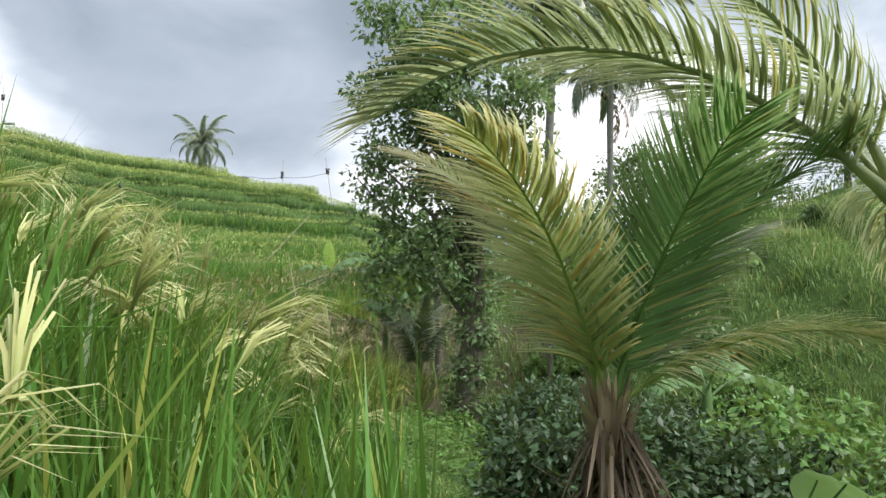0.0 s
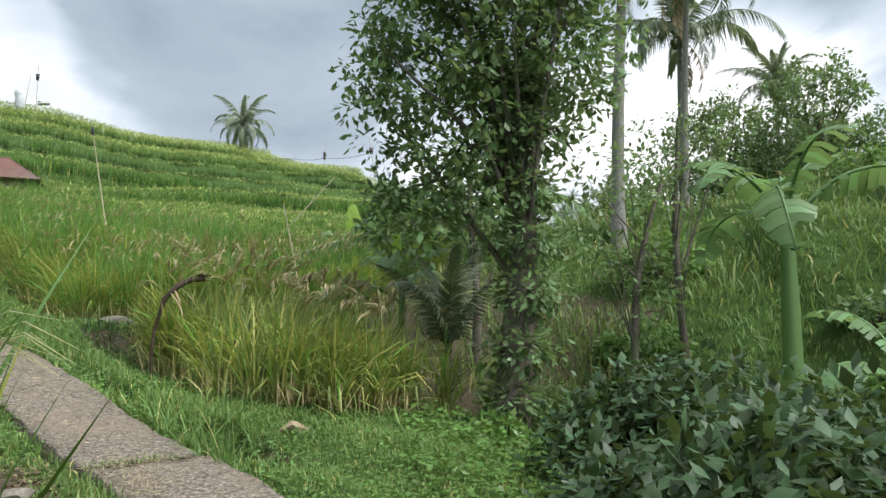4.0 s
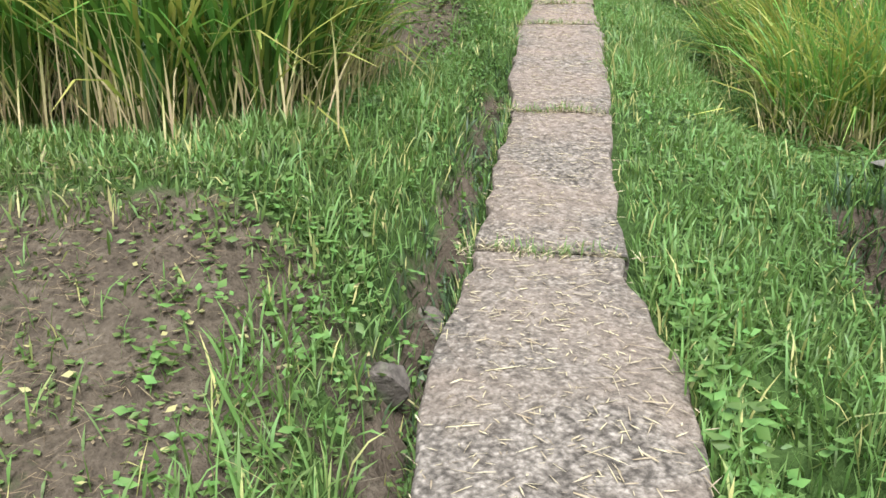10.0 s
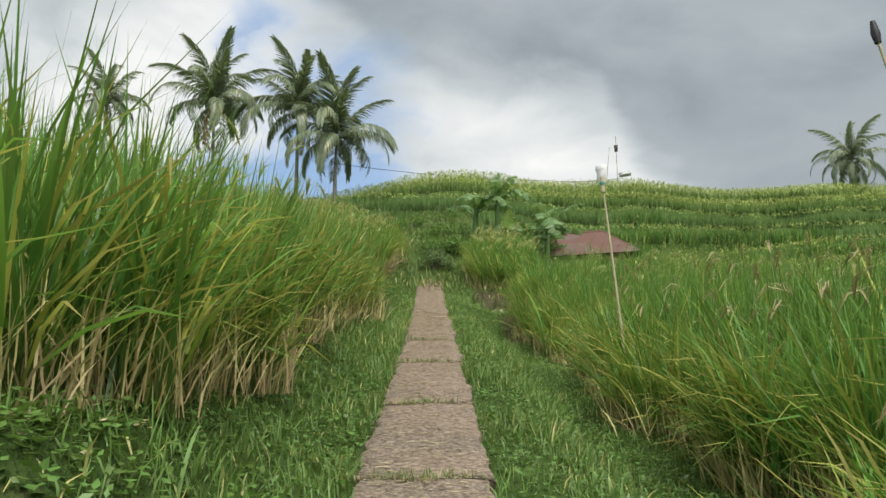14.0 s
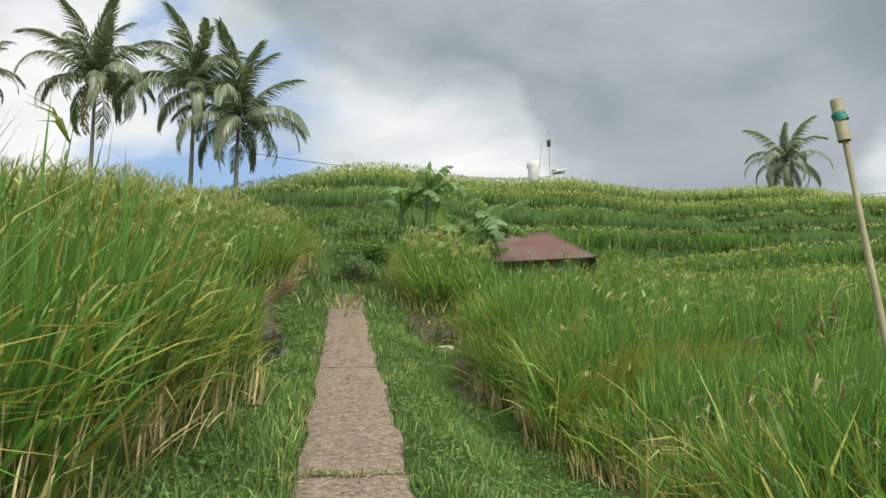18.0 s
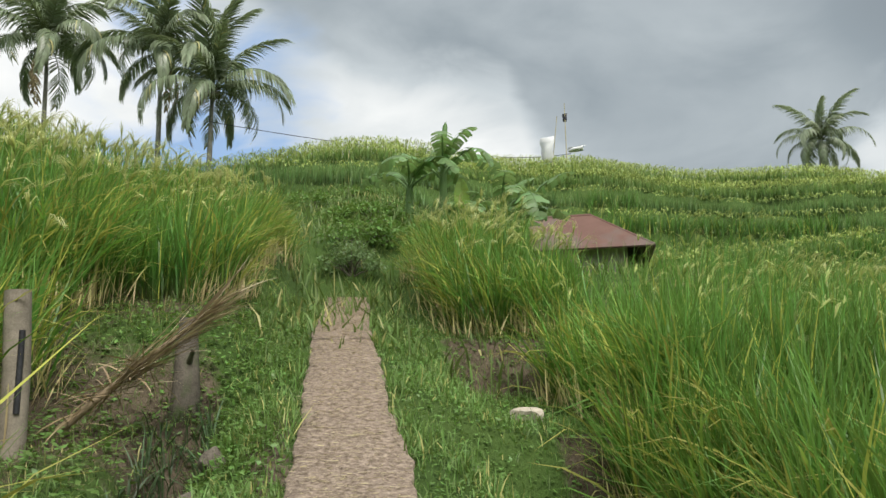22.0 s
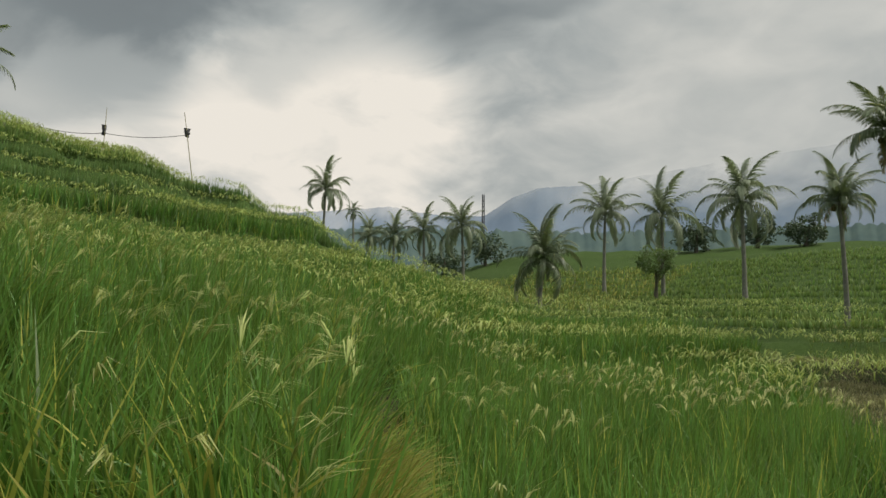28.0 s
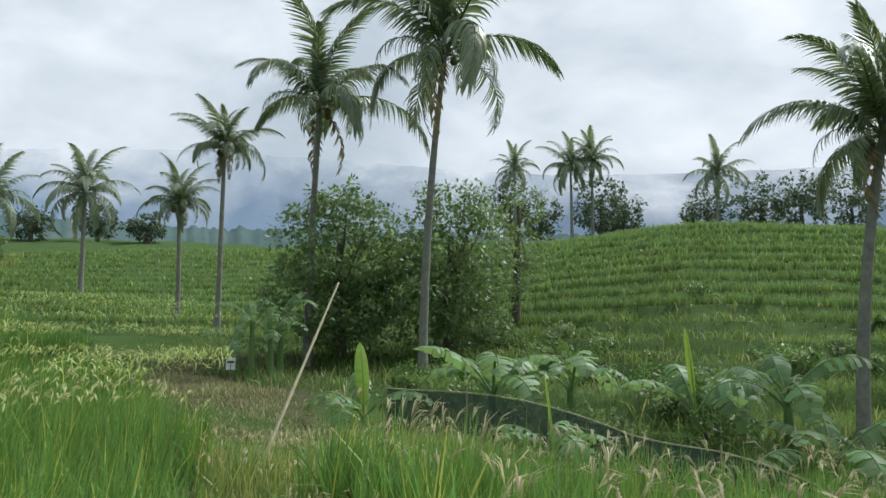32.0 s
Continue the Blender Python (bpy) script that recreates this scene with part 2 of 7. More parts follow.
SKIRT = leaf_material("rotten_leaflet", (0.09, 0.068, 0.045), (0.14, 0.105, 0.07), (0.22, 0.17, 0.11), 0.5, 0.85, 0.1)
COCONUT = grain_material("coconut_husk", (0.06, 0.065, 0.03), (0.16, 0.14, 0.07), 6.0, 0.6, 40.0, 0.3)
WEED = leaf_material("weed_leaf", (0.10, 0.19, 0.045), (0.12, 0.225, 0.052), (0.165, 0.275, 0.07), 0.4, 0.42, 0.32)
STRAW = leaf_material("straw", (0.36, 0.29, 0.16), (0.42, 0.35, 0.21), (0.48, 0.41, 0.27), 0.4, 0.8, 0.1)
DEAD_STRAW = leaf_material("dead_straw", (0.12, 0.085, 0.05), (0.17, 0.125, 0.07), (0.27, 0.21, 0.12), 0.5, 0.85, 0.1)
FROND = leaf_material("palm_leaflet", (0.11, 0.14, 0.075), (0.195, 0.245, 0.15), (0.31, 0.355, 0.24), 0.4, 0.30, 0.3, (0.36, 0.31, 0.15), 0.05)
# paler, flatter copy of the palm leaflet: distance haze put into the colour
FROND_HAZED = leaf_material("haze_tinted_palm_leaflet", (0.17, 0.20, 0.13), (0.26, 0.31, 0.21), (0.38, 0.42, 0.31), 0.3, 0.4, 0.35)
FROND_AGED = leaf_material("aged_palm_leaflet", (0.34, 0.45, 0.12), (0.48, 0.52, 0.22), (0.70, 0.64, 0.46), 0.35, 0.35, 0.55, (0.55, 0.36, 0.14), 0.15)
FROND_YOUNG = leaf_material("young_palm_leaflet", (0.17, 0.30, 0.085), (0.175, 0.31, 0.115), (0.27, 0.39, 0.19), 0.35, 0.26, 0.5, (0.40, 0.36, 0.14), 0.05)
# pale grey-green holds the sky's sheen on glossy leaflets as colour
FROND_SHEEN = leaf_material("sheen_tinted_palm_leaflet", (0.32, 0.37, 0.19), (0.33, 0.38, 0.22), (0.50, 0.47, 0.30), 0.35, 0.28, 0.5, (0.5, 0.38, 0.15), 0.05)
FROND_TAN = leaf_material("straw_palm_leaflet", (0.34, 0.26, 0.17), (0.44, 0.35, 0.235), (0.52, 0.43, 0.30), 0.35, 0.8, 0.2)
FROND_DRY = leaf_material("dry_palm_leaflet", (0.26, 0.185, 0.105), (0.33, 0.245, 0.145), (0.40, 0.31, 0.20), 0.4, 0.8, 0.15)
BANANA = leaf_material("banana_leaf", (0.17, 0.28, 0.10), (0.16, 0.285, 0.105), (0.22, 0.34, 0.15), 0.4, 0.45, 0.42)
BANANA_NEW = leaf_material("young_banana_leaf", (0.22, 0.36, 0.05), (0.25, 0.40, 0.06), (0.30, 0.44, 0.08), 0.2, 0.35, 0.45)
LEAF = leaf_material("tree_leaf", (0.13, 0.205, 0.085), (0.145, 0.225, 0.095), (0.205, 0.29, 0.13), 0.5, 0.42, 0.42)
# leaf darkened in its colour to stand for shade under the tree and in holes
LEAF_SHADE = leaf_material("shade_tinted_leaf", (0.04, 0.07, 0.03), (0.045, 0.085, 0.033), (0.07, 0.115, 0.05), 0.5, 0.5, 0.2)
# greyed green, with the haze of distance mixed into the leaf colour
LEAF_HAZED = leaf_material("haze_tinted_tree_leaf", (0.09, 0.13, 0.08), (0.10, 0.145, 0.09), (0.12, 0.165, 0.10), 0.4, 0.6, 0.15)
CLOD = grain_material("dry_clod", (0.20, 0.14, 0.085), (0.42, 0.33, 0.22), 8.0, 0.95, 60.0, 0.6, 0.02)
BARK = grain_material("bark", (0.06, 0.05, 0.04), (0.20, 0.175, 0.14), 9.0, 0.9, 70.0, 0.7, 0.02, (0.10, 0.12, 0.06), 0.4, 0.2)
PALM_BARK = grain_material("palm_bark", (0.11, 0.11, 0.095), (0.30, 0.295, 0.26), 5.0, 0.9, 50.0, 0.5, 0.015, (0.20, 0.21, 0.15), 0.4, 0.2)


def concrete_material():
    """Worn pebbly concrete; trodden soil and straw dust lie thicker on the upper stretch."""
    m, t, b = material("weathered_concrete")
    vec = obj_vec(t)
    vor = t.nodes.new("ShaderNodeTexVoronoi")
    vor.inputs["Scale"].default_value = 48.0
    t.links.new(vec, vor.inputs["Vector"])
    n1, n2, n3 = noise_tex(t, 27.0, 6, 0.65, vec), noise_tex(t, 90.0, 4, 0.65, vec), noise_tex(t, 1.6, 4, 0.6, vec, 0.5)
    f = math_node(t, "ADD", math_node(t, "MULTIPLY", n1, 0.75), math_node(t, "MULTIPLY", n2, 0.35))
    f = math_node(t, "ADD", f, math_node(t, "MULTIPLY", vor.outputs["Distance"], -0.26))
    f = math_node(t, "ADD", f, 0.06)
    c = ramp(t, f, [(0.34, (0.075, 0.064, 0.05)), (0.50, (0.195, 0.168, 0.132)), (0.68, (0.41, 0.36, 0.29))])
    dust0 = ramp(t, n2, [(0.35, (0.12, 0.098, 0.07)), (0.6, (0.25, 0.205, 0.15))])
    c = mix_color(t, ramp(t, n3, [(0.46, 0.0), (0.66, 0.7)]), c, dust0)
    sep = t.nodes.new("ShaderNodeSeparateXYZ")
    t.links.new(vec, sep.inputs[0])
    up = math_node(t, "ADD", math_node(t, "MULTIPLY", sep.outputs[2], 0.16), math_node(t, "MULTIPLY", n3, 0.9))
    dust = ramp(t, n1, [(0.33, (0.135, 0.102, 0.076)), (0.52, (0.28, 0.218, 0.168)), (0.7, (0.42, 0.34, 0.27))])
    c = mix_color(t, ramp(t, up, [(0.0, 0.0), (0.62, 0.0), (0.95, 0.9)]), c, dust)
    t.links.new(c, b.inputs["Base Color"])
    b.inputs["Roughness"].default_value = 0.95
    b.inputs["Specular IOR Level"].default_value = 0.2
    bump(t, b, f, 1.0, 0.02)
    return m


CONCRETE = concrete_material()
ROCK = grain_material("rock", (0.11, 0.10, 0.075), (0.31, 0.285, 0.23), 7.0, 0.9, 50.0, 0.6, 0.02, (0.14, 0.15, 0.08), 0.3)
PALE_STONE = grain_material("pale_stone", (0.34, 0.29, 0.22), (0.56, 0.50, 0.41), 7.0, 0.9, 50.0, 0.5, 0.015)
BAMBOO = grain_material("bamboo", (0.26, 0.23, 0.13), (0.50, 0.46, 0.30), 8.0, 0.6, 80.0, 0.2, 0.004)
WOOD = grain_material("old_wood", (0.13, 0.11, 0.085), (0.32, 0.28, 0.22), 8.0, 0.9, 90.0, 0.5, 0.006)
DARK_STALK = grain_material("dead_stalk", (0.03, 0.022, 0.016), (0.10, 0.075, 0.05), 12.0, 0.9, 80.0, 0.4, 0.004)
ROOF = grain_material("rusty_roof_sheet", (0.105, 0.056, 0.043), (0.165, 0.09, 0.07), 2.0, 0.75, 30.0, 0.25, 0.01, (0.14, 0.105, 0.09), 0.5)
DARK_ROOF = grain_material("dark_roof", (0.035, 0.035, 0.04), (0.09, 0.09, 0.10), 3.0, 0.8, 40.0, 0.3)
WHITE = grain_material("white_cloth", (0.62, 0.64, 0.64), (0.82, 0.83, 0.82), 3.0, 0.8, 60.0, 0.2, 0.004)
BLACK = grain_material("black_plastic", (0.012, 0.012, 0.014), (0.05, 0.05, 0.055), 6.0, 0.5, 60.0, 0.2, 0.003)
GREEN_TAPE = grain_material("green_tape", (0.03, 0.16, 0.12), (0.05, 0.24, 0.18), 8.0, 0.5, 60.0, 0.1, 0.002)
PLASTER = grain_material("plaster_wall", (0.30, 0.27, 0.22), (0.48, 0.44, 0.37), 2.0, 0.9, 40.0, 0.3)
NET = grain_material("green_net", (0.05, 0.08, 0.07), (0.11, 0.15, 0.135), 5.0, 0.9, 120.0, 0.3)
NET.node_tree.nodes["Principled BSDF"].inputs["Alpha"].default_value = 0.5
CLOTH = grain_material("thin_white_cloth", (0.62, 0.64, 0.64), (0.82, 0.83, 0.82), 3.0, 0.8, 60.0, 0.2, 0.004)
CLOTH.node_tree.nodes["Principled BSDF"].inputs["Alpha"].default_value = 0.8


def ground_material():
    m, t, b = material("grassy_ground")
    vec = obj_vec(t)
    at = t.nodes.new("ShaderNodeAttribute")
    at.attribute_name = "bare"
    n1, n2, n3 = noise_tex(t, 0.5, 5, 0.6, vec), noise_tex(t, 9.0, 5, 0.65, vec), noise_tex(t, 60.0, 4, 0.6, vec)
    green = ramp(t, n1, [(0.3, (0.042, 0.075, 0.02)), (0.55, (0.062, 0.11, 0.027)), (0.8, (0.095, 0.135, 0.038))])
    green = mix_color(t, math_node(t, "MULTIPLY", n2, 0.8), green, (0.05, 0.085, 0.022))
    soil = ramp(t, math_node(t, "ADD", math_node(t, "MULTIPLY", n2, 0.6), math_node(t, "MULTIPLY", n3, 0.45)),
                [(0.3, (0.038, 0.03, 0.021)), (0.55, (0.108, 0.086, 0.059)), (0.8, (0.20, 0.167, 0.12))])
    k = math_node(t, "ADD", at.outputs["Fac"], math_node(t, "MULTIPLY", math_node(t, "SUBTRACT", n2, 0.5), 0.8))
    c = mix_color(t, ramp(t, k, [(0.35, 0.0), (0.65, 1.0)]), green, soil)
    t.links.new(c, b.inputs["Base Color"])
    b.inputs["Roughness"].default_value = 0.95
    b.inputs["Specular IOR Level"].default_value = 0.1
    bump(t, b, math_node(t, "ADD", n2, math_node(t, "MULTIPLY", n3, 0.4)), 0.9, 0.06)
    return m


GROUND = ground_material()


def far_material(name, low, high, scale):
    m, t, b = material(name)
    c = ramp(t, noise_tex(t, scale, 6, 0.6, obj_vec(t)), [(0.35, low), (0.7, high)])
    t.links.new(c, b.inputs["Base Color"])
    b.inputs["Roughness"].default_value = 1.0
    b.inputs["Specular IOR Level"].default_value = 0.0
    return m


# haze is painted in as blue-grey; alpha thins the tops like low cloud
MOUNTAIN = far_material("haze_tinted_mountain", (0.19, 0.25, 0.33), (0.24, 0.31, 0.40), 0.004)
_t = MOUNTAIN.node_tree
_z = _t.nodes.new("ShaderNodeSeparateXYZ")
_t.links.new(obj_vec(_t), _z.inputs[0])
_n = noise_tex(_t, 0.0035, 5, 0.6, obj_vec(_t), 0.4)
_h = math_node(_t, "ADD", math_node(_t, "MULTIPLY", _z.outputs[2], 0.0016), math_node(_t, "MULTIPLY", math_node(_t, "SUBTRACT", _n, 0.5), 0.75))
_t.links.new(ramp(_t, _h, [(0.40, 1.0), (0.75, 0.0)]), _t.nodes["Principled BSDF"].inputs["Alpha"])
# bluish green carries the haze over the far woods
FOREST = far_material("haze_tinted_forest", (0.085, 0.13, 0.13), (0.13, 0.18, 0.16), 0.05)

# ---- mesh helpers ----


def obj_of(name, verts, faces, mat, parent=None, label="", along=None, smooth=True, bare=None, mats=None, midx=None):
    """One mesh object from arrays; faces all of one size."""
    verts, faces = np.asarray(verts, np.float32).reshape(-1, 3), np.asarray(faces, np.int32)
    me = bpy.data.meshes.new(name)
    me.vertices.add(len(verts))
    me.vertices.foreach_set("co", verts.ravel())
    k = faces.shape[1]
    me.loops.add(faces.size)
    me.loops.foreach_set("vertex_index", faces.ravel())
    me.polygons.add(len(faces))
    me.polygons.foreach_set("loop_start", np.arange(0, faces.size, k, dtype=np.int32))
    if smooth:
        me.polygons.foreach_set("use_smooth", np.ones(len(faces), bool))
    me.update(calc_edges=True)
    for key, arr in (("along", along), ("bare", bare)):
        if arr is not None:
            a = me.attributes.new(key, "FLOAT", "POINT")
            a.data.foreach_set("value", np.asarray(arr, np.float32).ravel())
    me.materials.append(mat)
    for extra in mats or ():
        me.materials.append(extra)
    if midx is not None:
        me.polygons.foreach_set("material_index", np.asarray(midx, np.int32))
    ob = new(name, me)
    if parent is not None:
        ob.parent = parent
    if label:
        ob["label"] = label
    return ob


def part(name, bm, mat, parent=None, label="", smooth=True):
    me = bpy.data.meshes.new(name)
    bm.to_mesh(me)
    bm.free()
    if smooth:
        me.polygons.foreach_set("use_smooth", np.ones(len(me.polygons), bool))
    me.materials.append(mat)
    ob = new(name, me)
    if parent is not None:
        ob.parent = parent
    if label:
        ob["label"] = label
    return ob


def thing(name, at, label, category, group="", rz=0.0):
    e = new(name)
    e.empty_display_size = 0.2
    e.matrix_world = pose(*at, 0, 0, rz)
    return tagged(e, label, category, group)


def blades(rng, P, h, w, az, lean, curl, seg=3):
    """Curved tapering strips. P: feet; lean, curl: radians from upright at the foot, and added to the tip. Returns verts, tris, along."""
    n = len(P)
    t = (np.arange(seg) + 0.5) / seg
    th = lean[:, None] + curl[:, None] * t[None] ** 1.3
    dh = np.stack([np.sin(th), np.cos(th)], -1) * (h / seg)[:, None, None]
    c = np.concatenate([np.zeros((n, 1, 2)), np.cumsum(dh, 1)], 1)
    dx, dy = np.cos(az), np.sin(az)
    ctr = np.stack([P[:, :1] + c[..., 0] * dx[:, None], P[:, 1:2] + c[..., 0] * dy[:, None], P[:, 2:3] + c[..., 1]], -1)
    tw = rng.normal(0, 0.5, n)
    sx, sy = -np.sin(az + tw), np.cos(az + tw)
    prof = np.linspace(0, 1, seg + 1)
    wid = w[:, None] * (0.55 + 0.45 * np.sin(np.pi * np.minimum(prof * 1.2, 1) ** 0.7))[None] * 0.5
    side = np.stack([sx, sy, rng.normal(0, 0.25, n)], -1)[:, None, :] * wid[..., None]
    L, R = (ctr - side)[:, :seg], (ctr + side)[:, :seg]
    V = np.empty((n, 2 * seg + 1, 3), np.float32)
    V[:, 0:2 * seg:2], V[:, 1:2 * seg:2], V[:, 2 * seg] = L, R, ctr[:, seg]
    T = []
    for k in range(seg - 1):
        T += [(2 * k, 2 * k + 1, 2 * k + 3), (2 * k, 2 * k + 3, 2 * k + 2)]
    T.append((2 * seg - 2, 2 * seg - 1, 2 * seg))
    F = (np.array(T)[None] + (np.arange(n) * (2 * seg + 1))[:, None, None]).reshape(-1, 3)
    A = np.repeat(np.array([k // 2 for k in range(2 * seg)] + [seg])[None] / seg, n, 0)
    return V.reshape(-1, 3), F, A.ravel()


def tube(pts, radii, sides=8, cap=True):
    """Quads of a tube along pts (as verts, faces)."""
    pts = [Vector(p) for p in pts]
    V, F = [], []
    up = Vector((0.31, 0.2, 0.93)).normalized()
    for i, p in enumerate(pts):
        d = (pts[min(i + 1, len(pts) - 1)] - pts[max(i - 1, 0)]).normalized()
        a = d.cross(up)
        a = (a if a.length > 0.05 else d.cross(Vector((1, 0, 0)))).normalized()
        b = d.cross(a)
        for k in range(sides):
            q = 2 * math.pi * k / sides
            V.append(p + (a * math.cos(q) + b * math.sin(q)) * radii[i])
    for i in range(len(pts) - 1):
        for k in range(sides):
            F.append((i * sides + k, i * sides + (k + 1) % sides, (i + 1) * sides + (k + 1) % sides, (i + 1) * sides + k))
    return np.array([tuple(v) for v in V], np.float32), np.array(F, np.int32)


def tubes(list_of, sides=6):
    V, F, o = [], [], 0
    for pts, radii in list_of:
        v, f = tube(pts, radii, sides)
        V.append(v)
        F.append(f + o)
        o += len(v)
    return np.concatenate(V), np.concatenate(F)


# ---- the lie of the land ----
CL = np.array([(-1.2, -9), (-0.95, -5), (-0.75, -3), (-0.4, -0.5), (-0.3, 1.5), (-0.75, 3.6), (-1.42, 4.9), (-2.2, 5.86), (-3.72, 7.9), (-4.6, 8.97),
               (-5.8, 10.58), (-7.65, 12.97), (-9.46, 15.4), (-12.75, 19.78), (-15.5, 23.4), (-18.0, 26.68), (-20.7, 30.45), (-24, 34.6)])
_seg = np.hypot(*np.diff(CL, axis=0).T)
CS = np.concatenate([[0], np.cumsum(_seg)])
CS -= CS[6]
CZ = np.array([0.35, 0.3, 0.25, 0.2, 0.26, 0.48, 0.66, 0.80, 1.19, 1.40, 1.89, 2.51, 3.09, 4.21, 5.05, 6.18, 7.15, 8.3])


def zpath(s):
    return np.interp(s, CS, CZ)


def path_sd(x, y):
    """Way along the path, and distance to its right, of points."""
    x, y = np.asarray(x, float), np.asarray(y, float)
    best = np.full(x.shape, 1e9)
    s, d = np.zeros(x.shape), np.zeros(x.shape)
    for i in range(len(CL) - 1):
        a, u = CL[i], (CL[i + 1] - CL[i]) / _seg[i]
        q = np.clip((x - a[0]) * u[0] + (y - a[1]) * u[1], 0, _seg[i])
        ex, ey = x - a[0] - u[0] * q, y - a[1] - u[1] * q
        dist = np.hypot(ex, ey)
        m = dist < best
        best[m] = dist[m]
        s[m] = CS[i] + q[m]
        d[m] = np.copysign(dist, ex * u[1] - ey * u[0])[m]
    return s, d


def at_sd(s, d):
    """The point d metres to the right of the path at s."""
    x, y = np.interp(s, CS, CL[:, 0]), np.interp(s, CS, CL[:, 1])
    x1, y1 = np.interp(s + 0.6, CS, CL[:, 0]), np.interp(s + 0.6, CS, CL[:, 1])
    x0, y0 = np.interp(s - 0.6, CS, CL[:, 0]), np.interp(s - 0.6, CS, CL[:, 1])
    ux, uy = x1 - x0, y1 - y0
    l = np.hypot(ux, uy)
    return x + uy / l * d, y - ux / l * d


def sstep(a, b, v):
    t = np.clip((v - a) / (b - a), 0, 1)
    return t * t * (3 - 2 * t)


EYE = (-13.07, 20.33, 5.6)
HILL_STEP = 2.0
AZ = [-140, -108, -95, -76, -60, -40, -24, -20, -14, -8, 5, 20, 35, 50, 75, 120]
DN = [0, 4, 8, 13, 20, 30, 40, 50, 62, 80, 130, 250, 900]
VZ = np.array([
    [4.2, 3.8, 3.2, 2.6, 2.0, 2.0, 2.5, 3.0, 4, 5, 8, 10, 10],
    [4.2, 4.0, 3.5, 3.1, 3.1, 6.0, 8.8, 11.4, 13, 14, 16, 18, 18],
    [4.2, 4.0, 3.7, 3.2, 4.2, 7.0, 9.8, 12.2, 13.6, 14.5, 17, 19, 19],
    [4.2, 4.1, 3.9, 3.7, 4.0, 5.0, 7.0, 9.4, 12, 15, 20, 22, 22],
    [4.2, 4.15, 4.1, 4.05, 4.2, 4.7, 5.85, 6.6, 8.9, 13, 20.5, 22, 22],
    [4.2, 4.2, 4.25, 4.4, 4.75, 5.4, 6.2, 6.9, 8.3, 10.3, 20, 22, 22],
    [4.2, 4.4, 4.8, 5.4, 6.2, 7.5, 9.1, 10.2, 10.4, 10, 13, 20, 22],
    [4.2, 4.4, 4.9, 5.6, 6.6, 8.1, 10.0, 12.3, 12.6, 10, 12, 20, 22],
    [4.2, 4.5, 5.0, 5.8, 6.8, 8.4, 10.4, 13.8, 15.0, 12, 12, 20, 22],
    [4.2, 4.5, 5.1, 6.0, 7.1, 8.9, 11.6, 15.2, 17.6, 15.8, 14, 20, 22],
    [4.2, 4.6, 5.2, 6.1, 7.3, 9.3, 12.6, 17.3, 20.4, 19.8, 17, 18, 20],
    [4.2, 4.8, 5.5, 6.4, 7.8, 10.4, 15.6, 19.2, 20.8, 19.8, 17, 17, 17],
    [4.2, 4.9, 6.2, 7.9, 10.2, 13.8, 17.4, 19.6, 19.6, 18, 17, 17, 17],
    [4.2, 5.0, 6.5, 8.2, 10.2, 12.8, 15.6, 17.6, 18.0, 17, 17, 17, 17],
    [4.2, 5.1, 6.1, 7.3, 9.2, 11.6, 13.8, 16, 17, 18, 18, 18, 18],
    [4.2, 4.4, 4.8, 5.2, 6.0, 7.0, 8, 9, 10, 12, 14, 14, 14]])


def polar(x, y):
    ex, ey = np.asarray(x) - EYE[0], np.asarray(y) - EYE[1]
    return np.degrees(np.arctan2(-ex, ey)), np.hypot(ex, ey)


def table(az, dist):
    i = np.clip(np.searchsorted(AZ, az) - 1, 0, len(AZ) - 2)
    f = np.clip((az - np.array(AZ)[i]) / (np.array(AZ)[i + 1] - np.array(AZ)[i]), 0, 1)
    f = f * f * (3 - 2 * f)
    j = np.clip(np.searchsorted(DN, dist) - 1, 0, len(DN) - 2)
    g = np.clip((dist - np.array(DN)[j]) / (np.array(DN)[j + 1] - np.array(DN)[j]), 0, 1)
    z = (VZ[i, j] * (1 - g) + VZ[i, j + 1] * g) * (1 - f) + (VZ[i + 1, j] * (1 - g) + VZ[i + 1, j + 1] * g) * f
    return z


def wave(x, y, k, ph=0.0):
    """A smooth rolling value in -1..1."""
    return (np.sin(x * k + 1.3 * np.sin(y * k * 0.7 + ph)) + np.sin(y * k * 1.3 + ph + 1.1 * np.sin(x * k * 0.6))) * 0.5


def terraced(z, step, riser, x, y):
    f = (z + 0.25 * wave(x, y, 0.12)) / step + 0.42
    k = np.floor(f)
    r = f - k
    return step * (k + sstep(1 - riser, 1, r)), r


EDGES = [  # along, left half, right half
    (-0.97, 0.25, 0.56), (-0.4, 0.32, 0.46), (0.2, 0.37, 0.40), (0.42, 0.36, 0.38), (1.24, 0.39, 0.39), (2.5, 0.40, 0.40), (3.78, 0.38, 0.39), (4.4, 0.39, 0.39), (4.75, 0.37, 0.34), (5.1, 0.33, 0.28),
    (5.4, 0.32, 0.28), (6.1, 0.33, 0.31), (6.7, 0.30, 0.30), (7.1, 0.31, 0.31), (8.5, 0.37, 0.36), (10.2, 0.40, 0.38), (11.4, 0.34, 0.34), (13.2, 0.36, 0.36), (15.7, 0.33, 0.33),
    (19, 0.34, 0.34), (23, 0.35, 0.35), (27, 0.32, 0.32), (32, 0.33, 0.33)]
_ea = np.array(EDGES)


